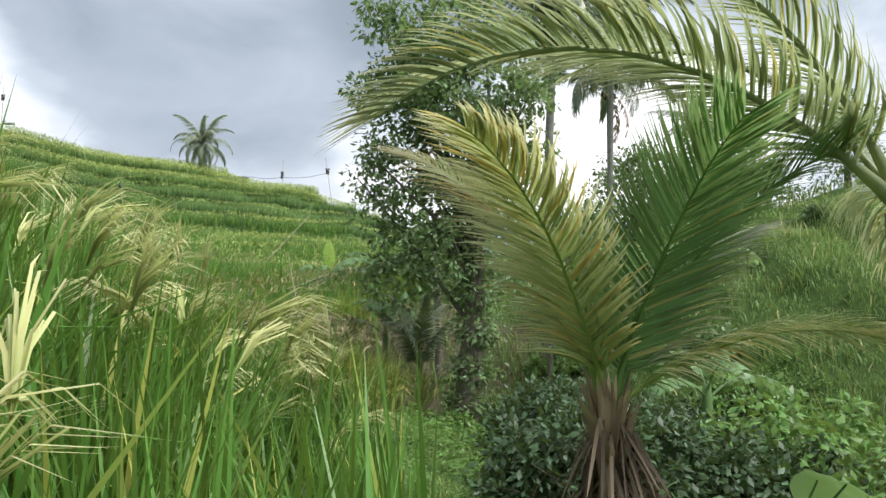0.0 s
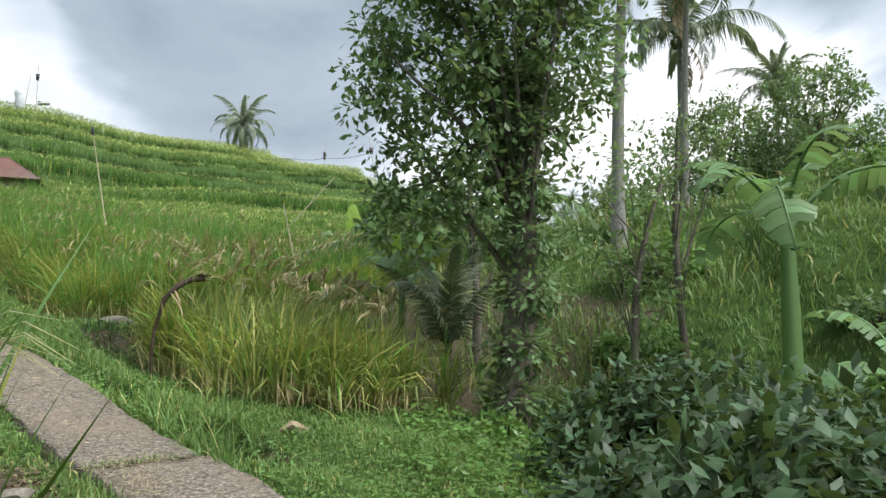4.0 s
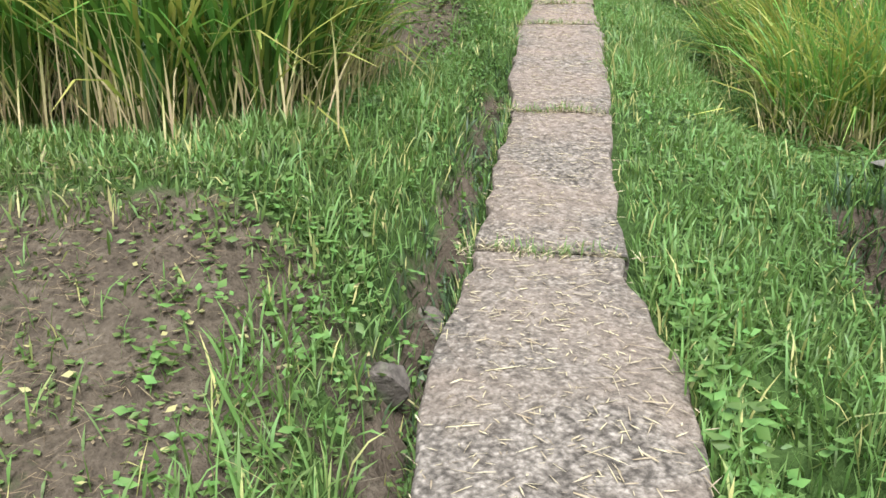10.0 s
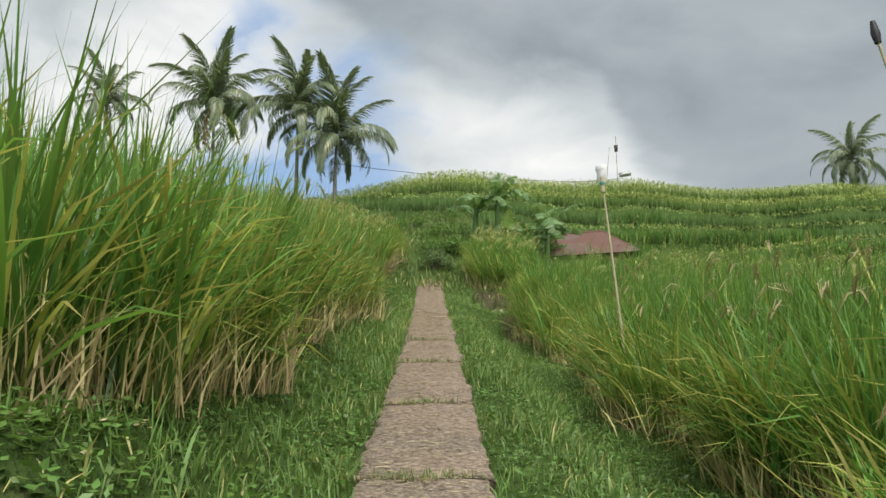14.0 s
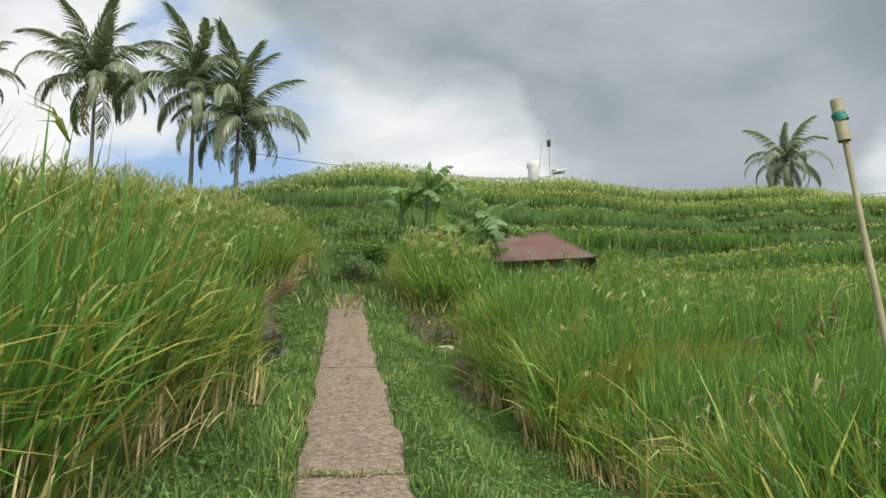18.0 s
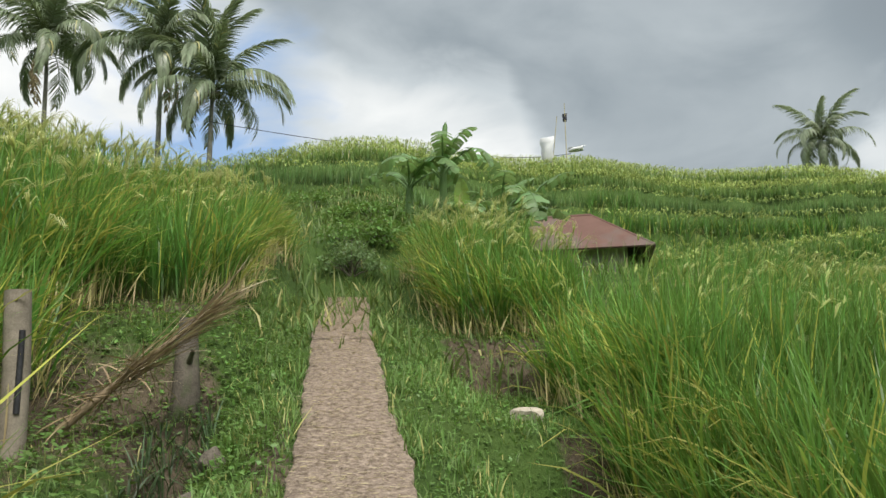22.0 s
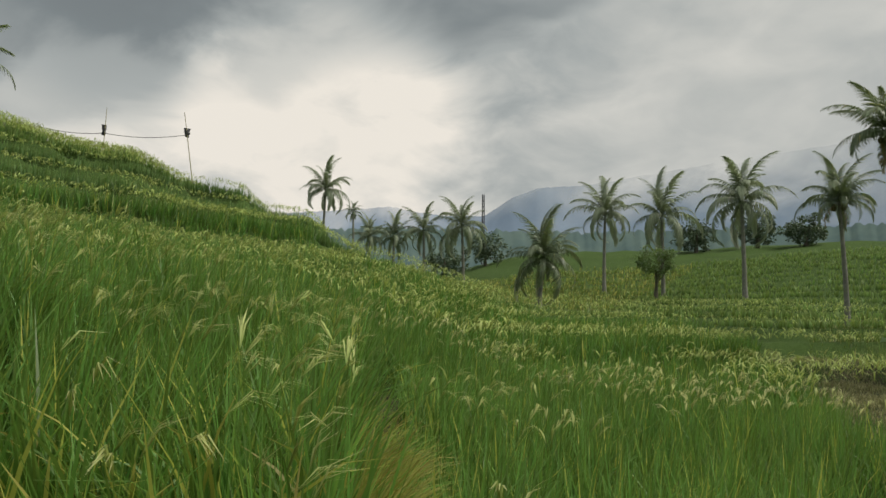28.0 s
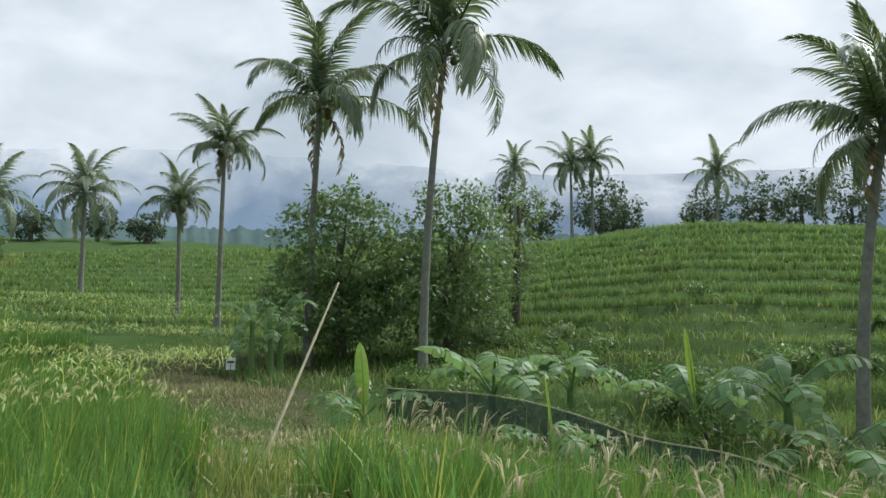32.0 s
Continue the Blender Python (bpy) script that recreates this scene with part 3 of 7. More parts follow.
def left_level(s):
    return np.interp(s, [-12, -2, -1, 0, 1, 2, 3.0, 3.35, 4.75, 5.2, 6.5, 8.2, 8.8, 9.5, 13, 13.8, 16, 18, 22, 24.6, 25.6, 31],
                     [0.2, 0.2, 0.35, 0.52, 0.66, 0.80, 0.90, 0.98, 1.76, 1.84, 1.93, 2.05, 2.2, 3.08, 3.25, 3.65, 4.0, 4.3, 4.85, 5.3, 6.1, 7.7])


def right_level(s):
    return np.interp(s, [-12, -2, 0, 1, 2, 2.7, 4.9, 5.6, 6.2, 8.0, 10.2, 10.8, 13, 17, 18.2, 20.5, 22.5, 24.2, 24.55, 25.3, 26.8, 27.4, 28, 31],
                     [0.2, 0.1, 0.42, 0.58, 0.72, 0.86, 1.2, 1.42, 1.62, 1.85, 2.25, 2.6, 3.0, 3.65, 3.85, 4.15, 4.45, 4.72, 5.12, 5.22, 5.42, 6.05, 6.2, 7.4])


def right_shelf(s):
    """How far the strip between the path and the plots lies below the plots."""
    return np.interp(s, [6.6, 7.6, 10.4, 11, 13, 16, 17.6, 19, 22, 23.6, 24.2, 24.6], [0, 0.18, 0.18, 0.2, 0.4, 0.34, 0.24, 0.26, 0.24, 0.2, 0.1, 0])


def near_ground(x, y):
    s, d = path_sd(x, y)
    zp = zpath(s)
    lz = left_level(s) + 0.05 * np.maximum(-d - 2.5, 0) + 0.24 * np.clip(-d - 1.5, 0, 2.2) * sstep(9.6, 10.2, s) * (1 - sstep(18, 21, s)) + 0.22 * np.clip(-d - 2.0, 0, 3) * sstep(23, 25, s)
    rz = right_level(s) - 0.13 * np.clip(d - 2.3, 0, 5) * (1 - sstep(3.5, 6.0, s)) - right_shelf(s) * (1 - sstep(2.2, 3.0, d))
    zl = zp - 0.04 + (lz - zp + 0.04) * sstep(0.5, 1.2, -d)
    zr = zp - 0.06 + (rz - zp + 0.06) * sstep(0.5, 1.5, d)
    on = np.where(d < 0, zl, zr)
    ditch = 1.5 * np.exp(-((d - 0.88) / 0.31) ** 6) * sstep(0.25, 0.5, s) * (1 - sstep(1.4, 1.7, s)) + 1.0 * np.exp(-((d - 1.62) / 0.3) ** 4) * sstep(5.1, 5.4, s) * (1 - sstep(5.7, 6.0, s))
    ditch = ditch + 0.3 * np.exp(-((d - 0.68) / 0.13) ** 2) * sstep(1.3, 1.8, s) * (1 - sstep(4.2, 4.8, s))
    gully = 0.42 * np.exp(-((d + 0.50) / 0.12) ** 2) * sstep(2.6, 3.2, s) * (1 - sstep(8.4, 9.2, s))
    gully = gully + 0.9 * np.exp(-((d + 1.12) / 0.17) ** 2) * sstep(22.0, 22.6, s) * (1 - sstep(24.0, 24.5, s))
    on = on - ditch - gully
    on = on + 1.0 * sstep(0.55, 2.6, -d) * (1 - sstep(-3.6, -1.6, s)) - 0.5 * sstep(1.6, 4.5, d) * (1 - sstep(-6, -2, s))
    slab = (-d < np.interp(s, _ea[:, 0], _ea[:, 1]) - 0.03) & (d < np.interp(s, _ea[:, 0], _ea[:, 2]) - 0.03) & (s > -0.95) & (s < 32.0)
    on = np.where(slab, np.minimum(on, zp - 0.14), on)
    return on + 0.02 * wave(x, y, 3.1) + 0.012 * wave(x, y, 7.7, 1.0), s, d


def height(x, y):
    x, y = np.asarray(x, float), np.asarray(y, float)
    zn, s, d = near_ground(x, y)
    az, dist = polar(x, y)
    zf = table(az, dist)
    # stepped fields: tall steps on the hill, low ones in the valley
    hill = sstep(-26, -21, az) * (1 - sstep(44, 56, az)) * sstep(27, 31, dist)
    zt, _ = terraced(zf, HILL_STEP, 0.30, x, y)
    vale = (1 - sstep(-24, -18, az)) * sstep(-130, -112, az) * sstep(12, 18, dist)
    zv, _ = terraced(zf, 0.62, 0.22, x, y)
    zf = zf + (zt - zf) * hill + (zv - zf) * vale * (1 - hill)
    # lower slope behind: follows the fall of the path
    p = -0.6 * x + 0.8 * y
    plane = 0.16 * np.clip(p, -14, 40) - 0.55 + 0.03 * np.abs(x) * (p > 0)
    back = 1 - sstep(-135, -105, az) * (1 - sstep(95, 130, az))
    zf = zf + (plane - zf) * back
    w = sstep(4.5, 11, np.abs(d)) * np.ones_like(x)
    w = np.maximum(w, sstep(31.6, 35, s))
    return zn + (zf - zn) * w + 0.05 * wave(x, y, 0.9) * w


def axis_coords(lo, hi, step, far, grow=1.16):
    mid = list(np.arange(lo, hi + 1e-6, step))
    a, q = [], step
    v = lo
    while v > -far:
        q *= grow
        v -= q
        a.append(v)
    b, q = [], step
    v = hi
    while v < far:
        q *= grow
        v += q
        b.append(v)
    return np.array(a[::-1] + mid + b)


gx, gy = axis_coords(-21, 6, 0.15, 2600, 1.06), axis_coords(-6, 33, 0.15, 2600, 1.06)
GX, GY = np.meshgrid(gx, gy)
GZ = height(GX, GY)
_s, _d = path_sd(GX, GY)
bare = np.zeros(GX.shape)
bare = np.maximum(bare, 0.9 * sstep(0.6, 0.9, -_d) * (1 - sstep(2.6, 3.6, -_d)) * (0.3 * sstep(0.9, 1.4, _s) + 0.7 * sstep(2.9, 3.3, _s)) * (1 - sstep(4.55, 4.85, _s)) * (0.75 + 0.35 * wave(GX, GY, 1.3)))
bare = np.maximum(bare, (0.75 + 0.35 * wave(GX, GY, 2.3)) * sstep(0.6, 1.0, -_d) * (1 - sstep(4.5, 6, -_d)) * sstep(8.2, 8.6, _s) * (1 - sstep(9.3, 9.7, _s)))
bare = np.maximum(bare, 1.1 * sstep(0.55, 0.72, -_d) * (1 - sstep(2.3, 2.8, -_d)) * sstep(-1.2, -0.8, _s) * (1 - sstep(0.6, 1.0, _s)))
bare = np.maximum(bare, 1.0 * sstep(1.5, 1.75, _d) * (1 - sstep(2.3, 2.6, _d)) * sstep(23.3, 23.6, _s) * (1 - sstep(24.6, 24.9, _s)))
bare = np.maximum(bare, 1.0 * sstep(1.05, 1.25, _d) * (1 - sstep(2.4, 2.8, _d)) * sstep(26.5, 26.8, _s) * (1 - sstep(27.5, 27.9, _s)))
bare = np.maximum(bare, 1.1 * np.exp(-((_d - 1.62) / 0.42) ** 6) * sstep(5.0, 5.2, _s) * (1 - sstep(5.9, 6.1, _s)))
bare = np.maximum(bare, 1.2 * np.exp(-((_d - 0.88) / 0.44) ** 6) * sstep(0.3, 0.6, _s) * (1 - sstep(1.3, 1.6, _s)))
_az, _dist = polar(GX, GY)
rice_under = ((_d < -1.3) & (_d > -5.0) & (_s > 5.4) & (_s < 22) & ((_s < 8.2) | (_s > 10))) | ((_d > 2.1) & (_s > 2.4) & (_s < 29)) | ((_d < -0.9) & (_d > -4.5) & (_s < -4))
bare = np.maximum(bare, 0.62 * (rice_under & (_dist < 30) & (np.abs(_d) < 9)))
bare = np.maximum(bare, 0.5 * sstep(-72, -67, _az) * (1 - sstep(-58, -54, _az)) * sstep(14, 16, _dist) * (1 - sstep(28, 34, _dist)))
bare = np.maximum(bare, 0.85 * sstep(0.8, 1.1, -_d) * (1 - sstep(2.4, 3.0, -_d)) * sstep(22.5, 23.5, _s) * (1 - sstep(26.5, 28, _s)) * (0.8 + 0.5 * wave(GX, GY, 2.1)))
bare = np.maximum(bare, 1.1 * sstep(0.38, 0.42, -_d) * (1 - sstep(0.56, 0.64, -_d)) * (sstep(2.6, 3.2, _s) * (1 - sstep(8.2, 9.0, _s)) + sstep(21.8, 22.4, _s) * (1 - sstep(24.6, 25.4, _s))))
ny, nx = GX.shape
idx = np.arange(nx * ny).reshape(ny, nx)
F4 = np.stack([idx[:-1, :-1], idx[:-1, 1:], idx[1:, 1:], idx[1:, :-1]], -1).reshape(-1, 4)
ground_ob = obj_of("ground", np.stack([GX, GY, GZ], -1), F4, GROUND, bare=bare)
tagged(ground_ob, "stepped hillside ground of grass and brown soil", "ground", kind="structure")


def hz(x, y):
    return float(height(np.array([x]), np.array([y]))[0])

# ---- rice and grass ----


def scatter(rng, box, per_m2, keep):
    x0, y0, x1, y1 = box
    n = int((x1 - x0) * (y1 - y0) * per_m2)
    x, y = rng.uniform(x0, x1, n), rng.uniform(y0, y1, n)
    m = keep(x, y)
    x, y = x[m], y[m]
    return np.stack([x, y, height(x, y)], -1)


def rice_plot(name, label, seed, box, keep, tufts, per, tall, width=0.011, mat=None, ears=0.6, ear_mat=None, seg=3, droop=0.9, edge=0.0, patch=-2.0, ear_len=0.26, ear_w=0.6, strands=6, front=-99.0, ear_at=0.9, clear=0.62, away=False):
    """A planted plot: upright tufts of arching blades; straw feet and low yellow leaves at its rim; ears above, in patches."""
    rng = np.random.default_rng(seed)
    T = scatter(rng, box, tufts, keep)
    n = len(T)
    if n == 0:
        return None
    size = rng.normal(1.0, 0.09, n) * (1 + 0.08 * wave(T[:, 0], T[:, 1], 1.7) + 0.05 * wave(T[:, 0], T[:, 1], 4.3, 2.0))
    size = np.clip(size, 0.7, 1.12)
    s_, d_ = path_sd(T[:, 0], T[:, 1])
    fx, fy = path_sd(T[:, 0] + 0.02, T[:, 1])[1] - d_, path_sd(T[:, 0], T[:, 1] + 0.02)[1] - d_
    to_path = np.arctan2(-fy * np.sign(d_), -fx * np.sign(d_))
    rim = (np.abs(d_) < edge)
    head = (s_ < front + edge_noise(T[:, 0], T[:, 1]))
    to_path = np.where(head & (rng.random(n) < 0.8), math.atan2(-0.8, 0.6), to_path)
    rim = rim | head

    def strips(idx, h, w, az, lean, curl, sg, spread, lift=0.0, out=0.0):
        P = T[idx].copy()
        P[:, 0] += np.cos(to_path[idx]) * out
        P[:, 1] += np.sin(to_path[idx]) * out
        P[:, :2] += rng.normal(0, spread, (len(idx), 2))
        P[:, 2] += lift
        reach = h * np.sin(np.clip(lean + 0.55 * curl, 0, 1.5)) * np.cos(az - to_path[idx])
        room = np.maximum(np.abs(d_[idx]) - clear, 0.08)
        if away:
            az = np.where(reach > room, az + np.pi, az)
            reach = np.zeros(len(h))
        h = h * np.where(reach > room, np.maximum(room / np.maximum(reach, 1e-3), 0.3), 1.0)
        return blades(rng, P, h, w, az, lean, curl, sg)

    idx = np.repeat(np.arange(n), per)
    m = len(idx)
    az = rng.uniform(0, 2 * np.pi, m)
    gust = rng.random(m) < 0.35
    az = np.where(gust, rng.normal(-0.4, 0.7, m), az)
    rb = rim[idx] & (rng.random(m) < 0.55)
    az = np.where(rb, to_path[idx] + rng.normal(0, 0.7, m), az)
    lean = np.abs(rng.normal(0.09, 0.11, m)) + np.where(rb, np.abs(rng.normal(0.10, 0.12, m)) * (3.2 if droop > 1.6 else 1.0), 0.0)
    arch = rng.random(m) < 0.22
    curl = np.abs(rng.normal(0.30, 0.22, m)) * droop + np.where(arch, rng.uniform(0.5, 1.5, m) * droop, 0.0)
    h = size[idx] * tall * rng.uniform(0.60, 1.05, m)
    v, f, a = strips(idx, h, rng.uniform(0.6, 1.35, m) * width, az, lean, curl, seg, 0.04)
    ob = tagged(obj_of(name, v, f, mat or RICE, along=a), label, "rice", kind="stuff")
    if edge > 0 and rim.any():
        ri = np.repeat(np.where(rim)[0], 19)
        k = len(ri)
        v, f, a = strips(ri, rng.uniform(0.18, 0.58, k) * tall * 0.8, rng.uniform(0.007, 0.014, k), to_path[ri] + rng.normal(0, 1.4, k), np.abs(rng.normal(0.20, 0.26, k)), rng.normal(0.35, 0.4, k), 3, 0.10, 0.0, 0.08)
        tagged(obj_of("rice_straw", v, f, RICE_FOOT, along=a), "straw-coloured rice stems at the rim of the plot", "rice", kind="stuff")
        ri = np.repeat(np.where(rim)[0], 18 if droop > 1.6 else 10)
        k = len(ri)
        v, f, a = strips(ri, rng.uniform(0.4, 0.85, k) * tall * 0.8, rng.uniform(0.7, 1.2, k) * width, to_path[ri] + rng.normal(0, 0.9, k), np.abs(rng.normal(0.55, 0.25, k)), np.abs(rng.normal(1.0, 0.4, k)), 3, 0.06, rng.uniform(0.05, 0.45, k) * tall, 0.05)
        tagged(obj_of("rice_leaves", v, f, RICE_LOW, along=a), "yellowing low rice leaves bending over the rim", "rice", kind="stuff")
    if ears > 0:
        e = (rng.random(n) < ears) & (wave(T[:, 0], T[:, 1], 0.9, 1.4) + 0.5 * wave(T[:, 0], T[:, 1], 2.6) > patch) & (np.abs(d_) > (0.62 if away else 0.0))
        E0 = np.repeat(T[e], strands, 0)
        m = len(E0)
        ne = int(e.sum())
        if ne:
            E0[:, :2] += np.repeat(rng.normal(0, 0.06, (ne, 2)), strands, 0)
            E0[:, 2] += np.repeat(size[e] * rng.uniform(0.9, 1.05, ne), strands) * tall * ear_at
            a5 = np.repeat(rng.normal(-0.5, 1.1, ne), strands) + rng.normal(0, 0.14, m)
            v, f, a = blades(rng, E0, rng.uniform(0.7, 1.25, m) * ear_len, np.full(m, max(0.007, width * ear_w)), a5, np.repeat(np.abs(rng.normal(0.40, 0.15, ne)), strands) + rng.normal(0, 0.05, m), np.repeat(rng.normal(1.7, 0.3, ne), strands) + rng.normal(0, 0.2, m), 3 if ear_len > 0.27 else 2)
            tagged(obj_of("rice_ears", v, f, ear_mat or PANICLE, along=a), "pale straw-green rice ears drooping over the blades", "rice", kind="stuff")
    return ob


def edge_noise(x, y):
    return 0.18 * wave(x, y, 2.3) + 0.1 * wave(x, y, 6.1, 2.0)


def plot_mask(s0, s1, d0, d1):
    def keep(x, y):
        s, d = path_sd(x, y)
        e = edge_noise(x, y)
        return (s > s0 + e) & (s < s1 + e) & (d > d0 + e) & (d < d1 + e)
    return keep


def clump_mask(x, y):
    s, d = path_sd(x, y)
    e = edge_noise(x, y)
    return (s > 2.95 - 0.72 * np.clip(d - 1.3, 0, 1.0) + 0.5 * e) & (s < 4.6 + e) & (d > 1.5 + 0.5 * e) & (d < 4.1 + e)


rice_plot("rice_plot", "tall green rice with pale drooping ears beside the bund", 1, (-8, -7, -0.3, 4.5),
          lambda x, y: (x < np.interp(y, [-6, -4, -3.4, -2.26, -0.76, 0.2, 1.5, 3], [-1.7, -1.4, -1.12, -0.84, -0.62, -0.58, -1.0, -1.95]) + 0.12 * edge_noise(x, y)) & (y < 3.0) & (x > -4.8 - (y + 6) * 0.4) & (np.hypot(x + 1.0, y + 3.85) > 0.95), 30, 18, 1.5, 0.024, RICE_DEEP, ears=0.6, patch=-0.8, ear_len=0.36, ear_w=0.34, strands=18, droop=1.15, ear_at=0.9, ear_mat=PANICLE_PALE, clear=0.2, away=True)
rice_plot("rice_plot", "yellowing rice at the foot of the soil bank", 2, (-8, 1.5, -2.5, 9), plot_mask(1.95, 3.1, -5.0, -1.7), 26, 16, 0.95, 0.02, RICE_DRY, ears=0.2, droop=1.7, edge=2.3, clear=1.0)
rice_plot("rice_plot", "tall dense green rice on the first terrace", 3, (-14, 6, -5, 15), plot_mask(5.35, 7.7, -5.0, -1.3), 28, 20, 1.62, 0.022, RICE_DEEP, ears=0.15, edge=1.9, droop=1.2, front=5.9)
rice_plot("rice_plot", "tall dense green rice on the second terrace", 4, (-18, 10, -7, 22), plot_mask(9.9, 17.4, -4.8, -1.15), 25, 18, 1.5, 0.019, RICE, ears=0.35, edge=1.65, patch=0.1, front=10.35)
rice_plot("rice_plot", "green rice with yellow feet beside the path", 5, (-20, 16, -11, 26), plot_mask(17.2, 20.7, -4.6, -1.05), 28, 18, 1.34, 0.018, RICE, ears=0.8, edge=1.65, ear_len=0.32)
rice_plot("rice_plot", "ripening rice on the bank above the clearing", 6, (-30, 20, -15, 38), plot_mask(22.6, 34, -9.0, -2.4), 22, 16, 1.45, 0.019, RICE, ears=0.9, ear_len=0.34, ear_w=0.45, strands=9, ear_mat=PANICLE_PALE, edge=3.0, clear=1.6)
rice_plot("rice_plot", "ripening rice on the bank at the path's end", 26, (-28, 24, -16, 38), plot_mask(26.6, 34, -2.4, -1.15), 24, 16, 1.3, 0.018, RICE, ears=0.9, ear_mat=PANICLE_PALE, strands=8, edge=1.6)
rice_plot("rice_plot", "clump of ripe yellow-green rice on a small plot", 7, (-6, 7, 3, 16), clump_mask, 28, 18, 1.22, 0.020, RICE_DRY, ears=0.95, droop=2.2, edge=2.0, ear_mat=PANICLE_BROWN, front=2.7, strands=12, ear_at=0.95, ear_len=0.3, clear=1.3)
rice_plot("rice_plot", "ripe yellow-green rice on a low terrace", 8, (-9, 9, 6, 20), plot_mask(7.3, 10.4, 1.7, 9.0), 24, 15, 1.2, 0.016, RICE, ears=0.8, droop=1.7, edge=2.4, ear_mat=PANICLE_BROWN, front=7.8)
rice_plot("rice_plot", "dense green rice with bending ears along the path", 9, (-14, 11, 2, 26), plot_mask(10.9, 17.6, 1.95, 7.5), 23, 16, 1.25, 0.018, RICE, ears=0.3, droop=1.3, edge=2.6, clear=1.1, front=11.4, ear_mat=PANICLE_BROWN)


def low_side(x, y):
    return plot_mask(18.2, 25.5, 2.1, 8.0)(x, y) & (polar(x, y)[0] < -28.4 + 0.8 * wave(x, y, 2.0)) & (polar(x, y)[0] > -60 + 3 * wave(x, y, 0.8))


def high_side(x, y):
    s, d = path_sd(x, y)
    e = edge_noise(x, y)
    rim = np.interp(s + e, [18.8, 20, 22.5, 23.3, 24.2, 24.4, 25.2, 25.5, 26.6, 27.0, 27.6, 27.9, 31], [2.0, 1.9, 2.15, 1.95, 2.05, 2.4, 2.3, 2.05, 2.05, 2.4, 2.3, 1.35, 1.1])
    return (s > 18.9 + e) & (s < 27.7 + e) & (d > rim + 0.6 * e) & (d < 8.5 + e) & (polar(x, y)[0] > -24.5 + 0.8 * wave(x, y, 2.0))


def end_side(x, y):
    s, d = path_sd(x, y)
    e = edge_noise(x, y)
    return (s > 27.7 + e) & (s < 33.0 + e) & (d > 1.3 + 0.6 * e) & (d < 2.9 + e)


rice_plot("rice_plot", "tall ripening rice clump above a soil bank near the path's end", 35, (-24, 24, -12, 36), end_side, 26, 18, 1.25, 0.019, RICE, ears=0.9, droop=1.1, edge=2.3, ear_len=0.3, ear_w=0.45, strands=9, ear_mat=PANICLE_PALE)
rice_plot("rice_plot", "smooth lush green rice in an open field", 10, (-16, 16, -3, 30), low_side, 32, 17, 0.82, 0.015, RICE, ears=0.4, droop=0.75, edge=2.5, patch=0.35, clear=1.2, ear_len=0.2)
rice_plot("rice_plot", "tufted green rice with yellow ears by the path", 11, (-20, 17, -6, 36), high_side, 25, 20, 1.34, 0.0185, RICE, ears=0.7, droop=1.1, edge=2.9, patch=-0.35, ear_len=0.25, ear_w=0.4, strands=8, clear=1.15)
_r = np.random.default_rng(111)   # yellow leaves leaning over the gully between the two plots
_n = 3200
_d, _q = _r.uniform(2.3, 5.2, _n), np.radians(-24.3 + _r.normal(0, 1.2, _n))
_x, _y = EYE[0] - np.sin(_q) * _d, EYE[1] + np.cos(_q) * _d
v, f, a = blades(_r, np.stack([_x, _y, height(_x, _y) + _r.uniform(0.05, 0.4, _n)], -1), _r.uniform(0.4, 0.7, _n), _r.uniform(0.008, 0.015, _n), np.radians(90 - 24.3 - 90) + _r.normal(0, 0.6, _n), np.abs(_r.normal(0.5, 0.2, _n)), np.abs(_r.normal(0.7, 0.3, _n)), 4)
tagged(obj_of("rice_leaves", v, f, RICE_LOW, along=a), "yellowing rice leaves leaning over a gully", "rice", kind="stuff")


def fence_dist(az):
    return np.interp(-az, [40, 58, 64, 70, 80, 90, 100, 112], [34, 30, 19, 16.5, 14.3, 13.0, 12.3, 11.5])


def rice_limit(az):
    return np.interp(-az, [24, 52, 54, 57, 60, 64, 68, 74, 80, 112], [36, 30, 20, 13, 10.5, 9.6, 10.5, 13, 12.8, 11])


def vale_keep(x, y):
    s, d = path_sd(x, y)
    az, r = polar(x, y)
    return (d > np.where(az < -26, 8.0, 6.3)) & ~((np.abs(az + 26) < 1.6) & (r < 10)) & (r < 36) & (r > 3) & (az < 24) & (az > -60 + 2 * wave(x, y, 0.5)) & (r < rice_limit(az) + 0.4 * wave(x, y, 1.1))


def side_keep(x, y):
    s, d = path_sd(x, y)
    az, r = polar(x, y)
    return (d > 1.9) & (r > 2.2) & (az <= -60 + 2 * wave(x, y, 0.5)) & (az > -118) & (r < np.minimum(fence_dist(az) - 0.3, rice_limit(az))) & (s > 8)


def near_field(x, y):
    return vale_keep(x, y) & (polar(x, y)[1] < 13)


def far_field(x, y):
    return vale_keep(x, y) & (polar(x, y)[1] >= 13)


rice_plot("rice_field", "wide smooth green rice field below the path", 12, (-24, 14, 2, 36), near_field, 30, 13, 0.85, 0.016, RICE, ears=0.7, droop=0.75, patch=0.1, seg=2, ear_len=0.2, ear_w=0.55, strands=8, ear_mat=PANICLE_PALE)
rice_plot("rice_field", "wide green rice field stepping across the valley", 19, (-24, 14, 22, 60), far_field, 30, 3, 0.95, 0.036, RICE, ears=0.45, seg=2, droop=0.8, patch=0.1, ear_mat=PANICLE_FAR)
rice_plot("rice_field", "ripening yellow-green rice before the netted ditch", 14, (-12, 10, 8, 34), side_keep, 30, 12, 0.52, 0.017, RICE_DRY, ears=0.75, seg=2, patch=-0.8, ear_mat=PANICLE_BROWN, ear_len=0.17, ear_w=0.5)


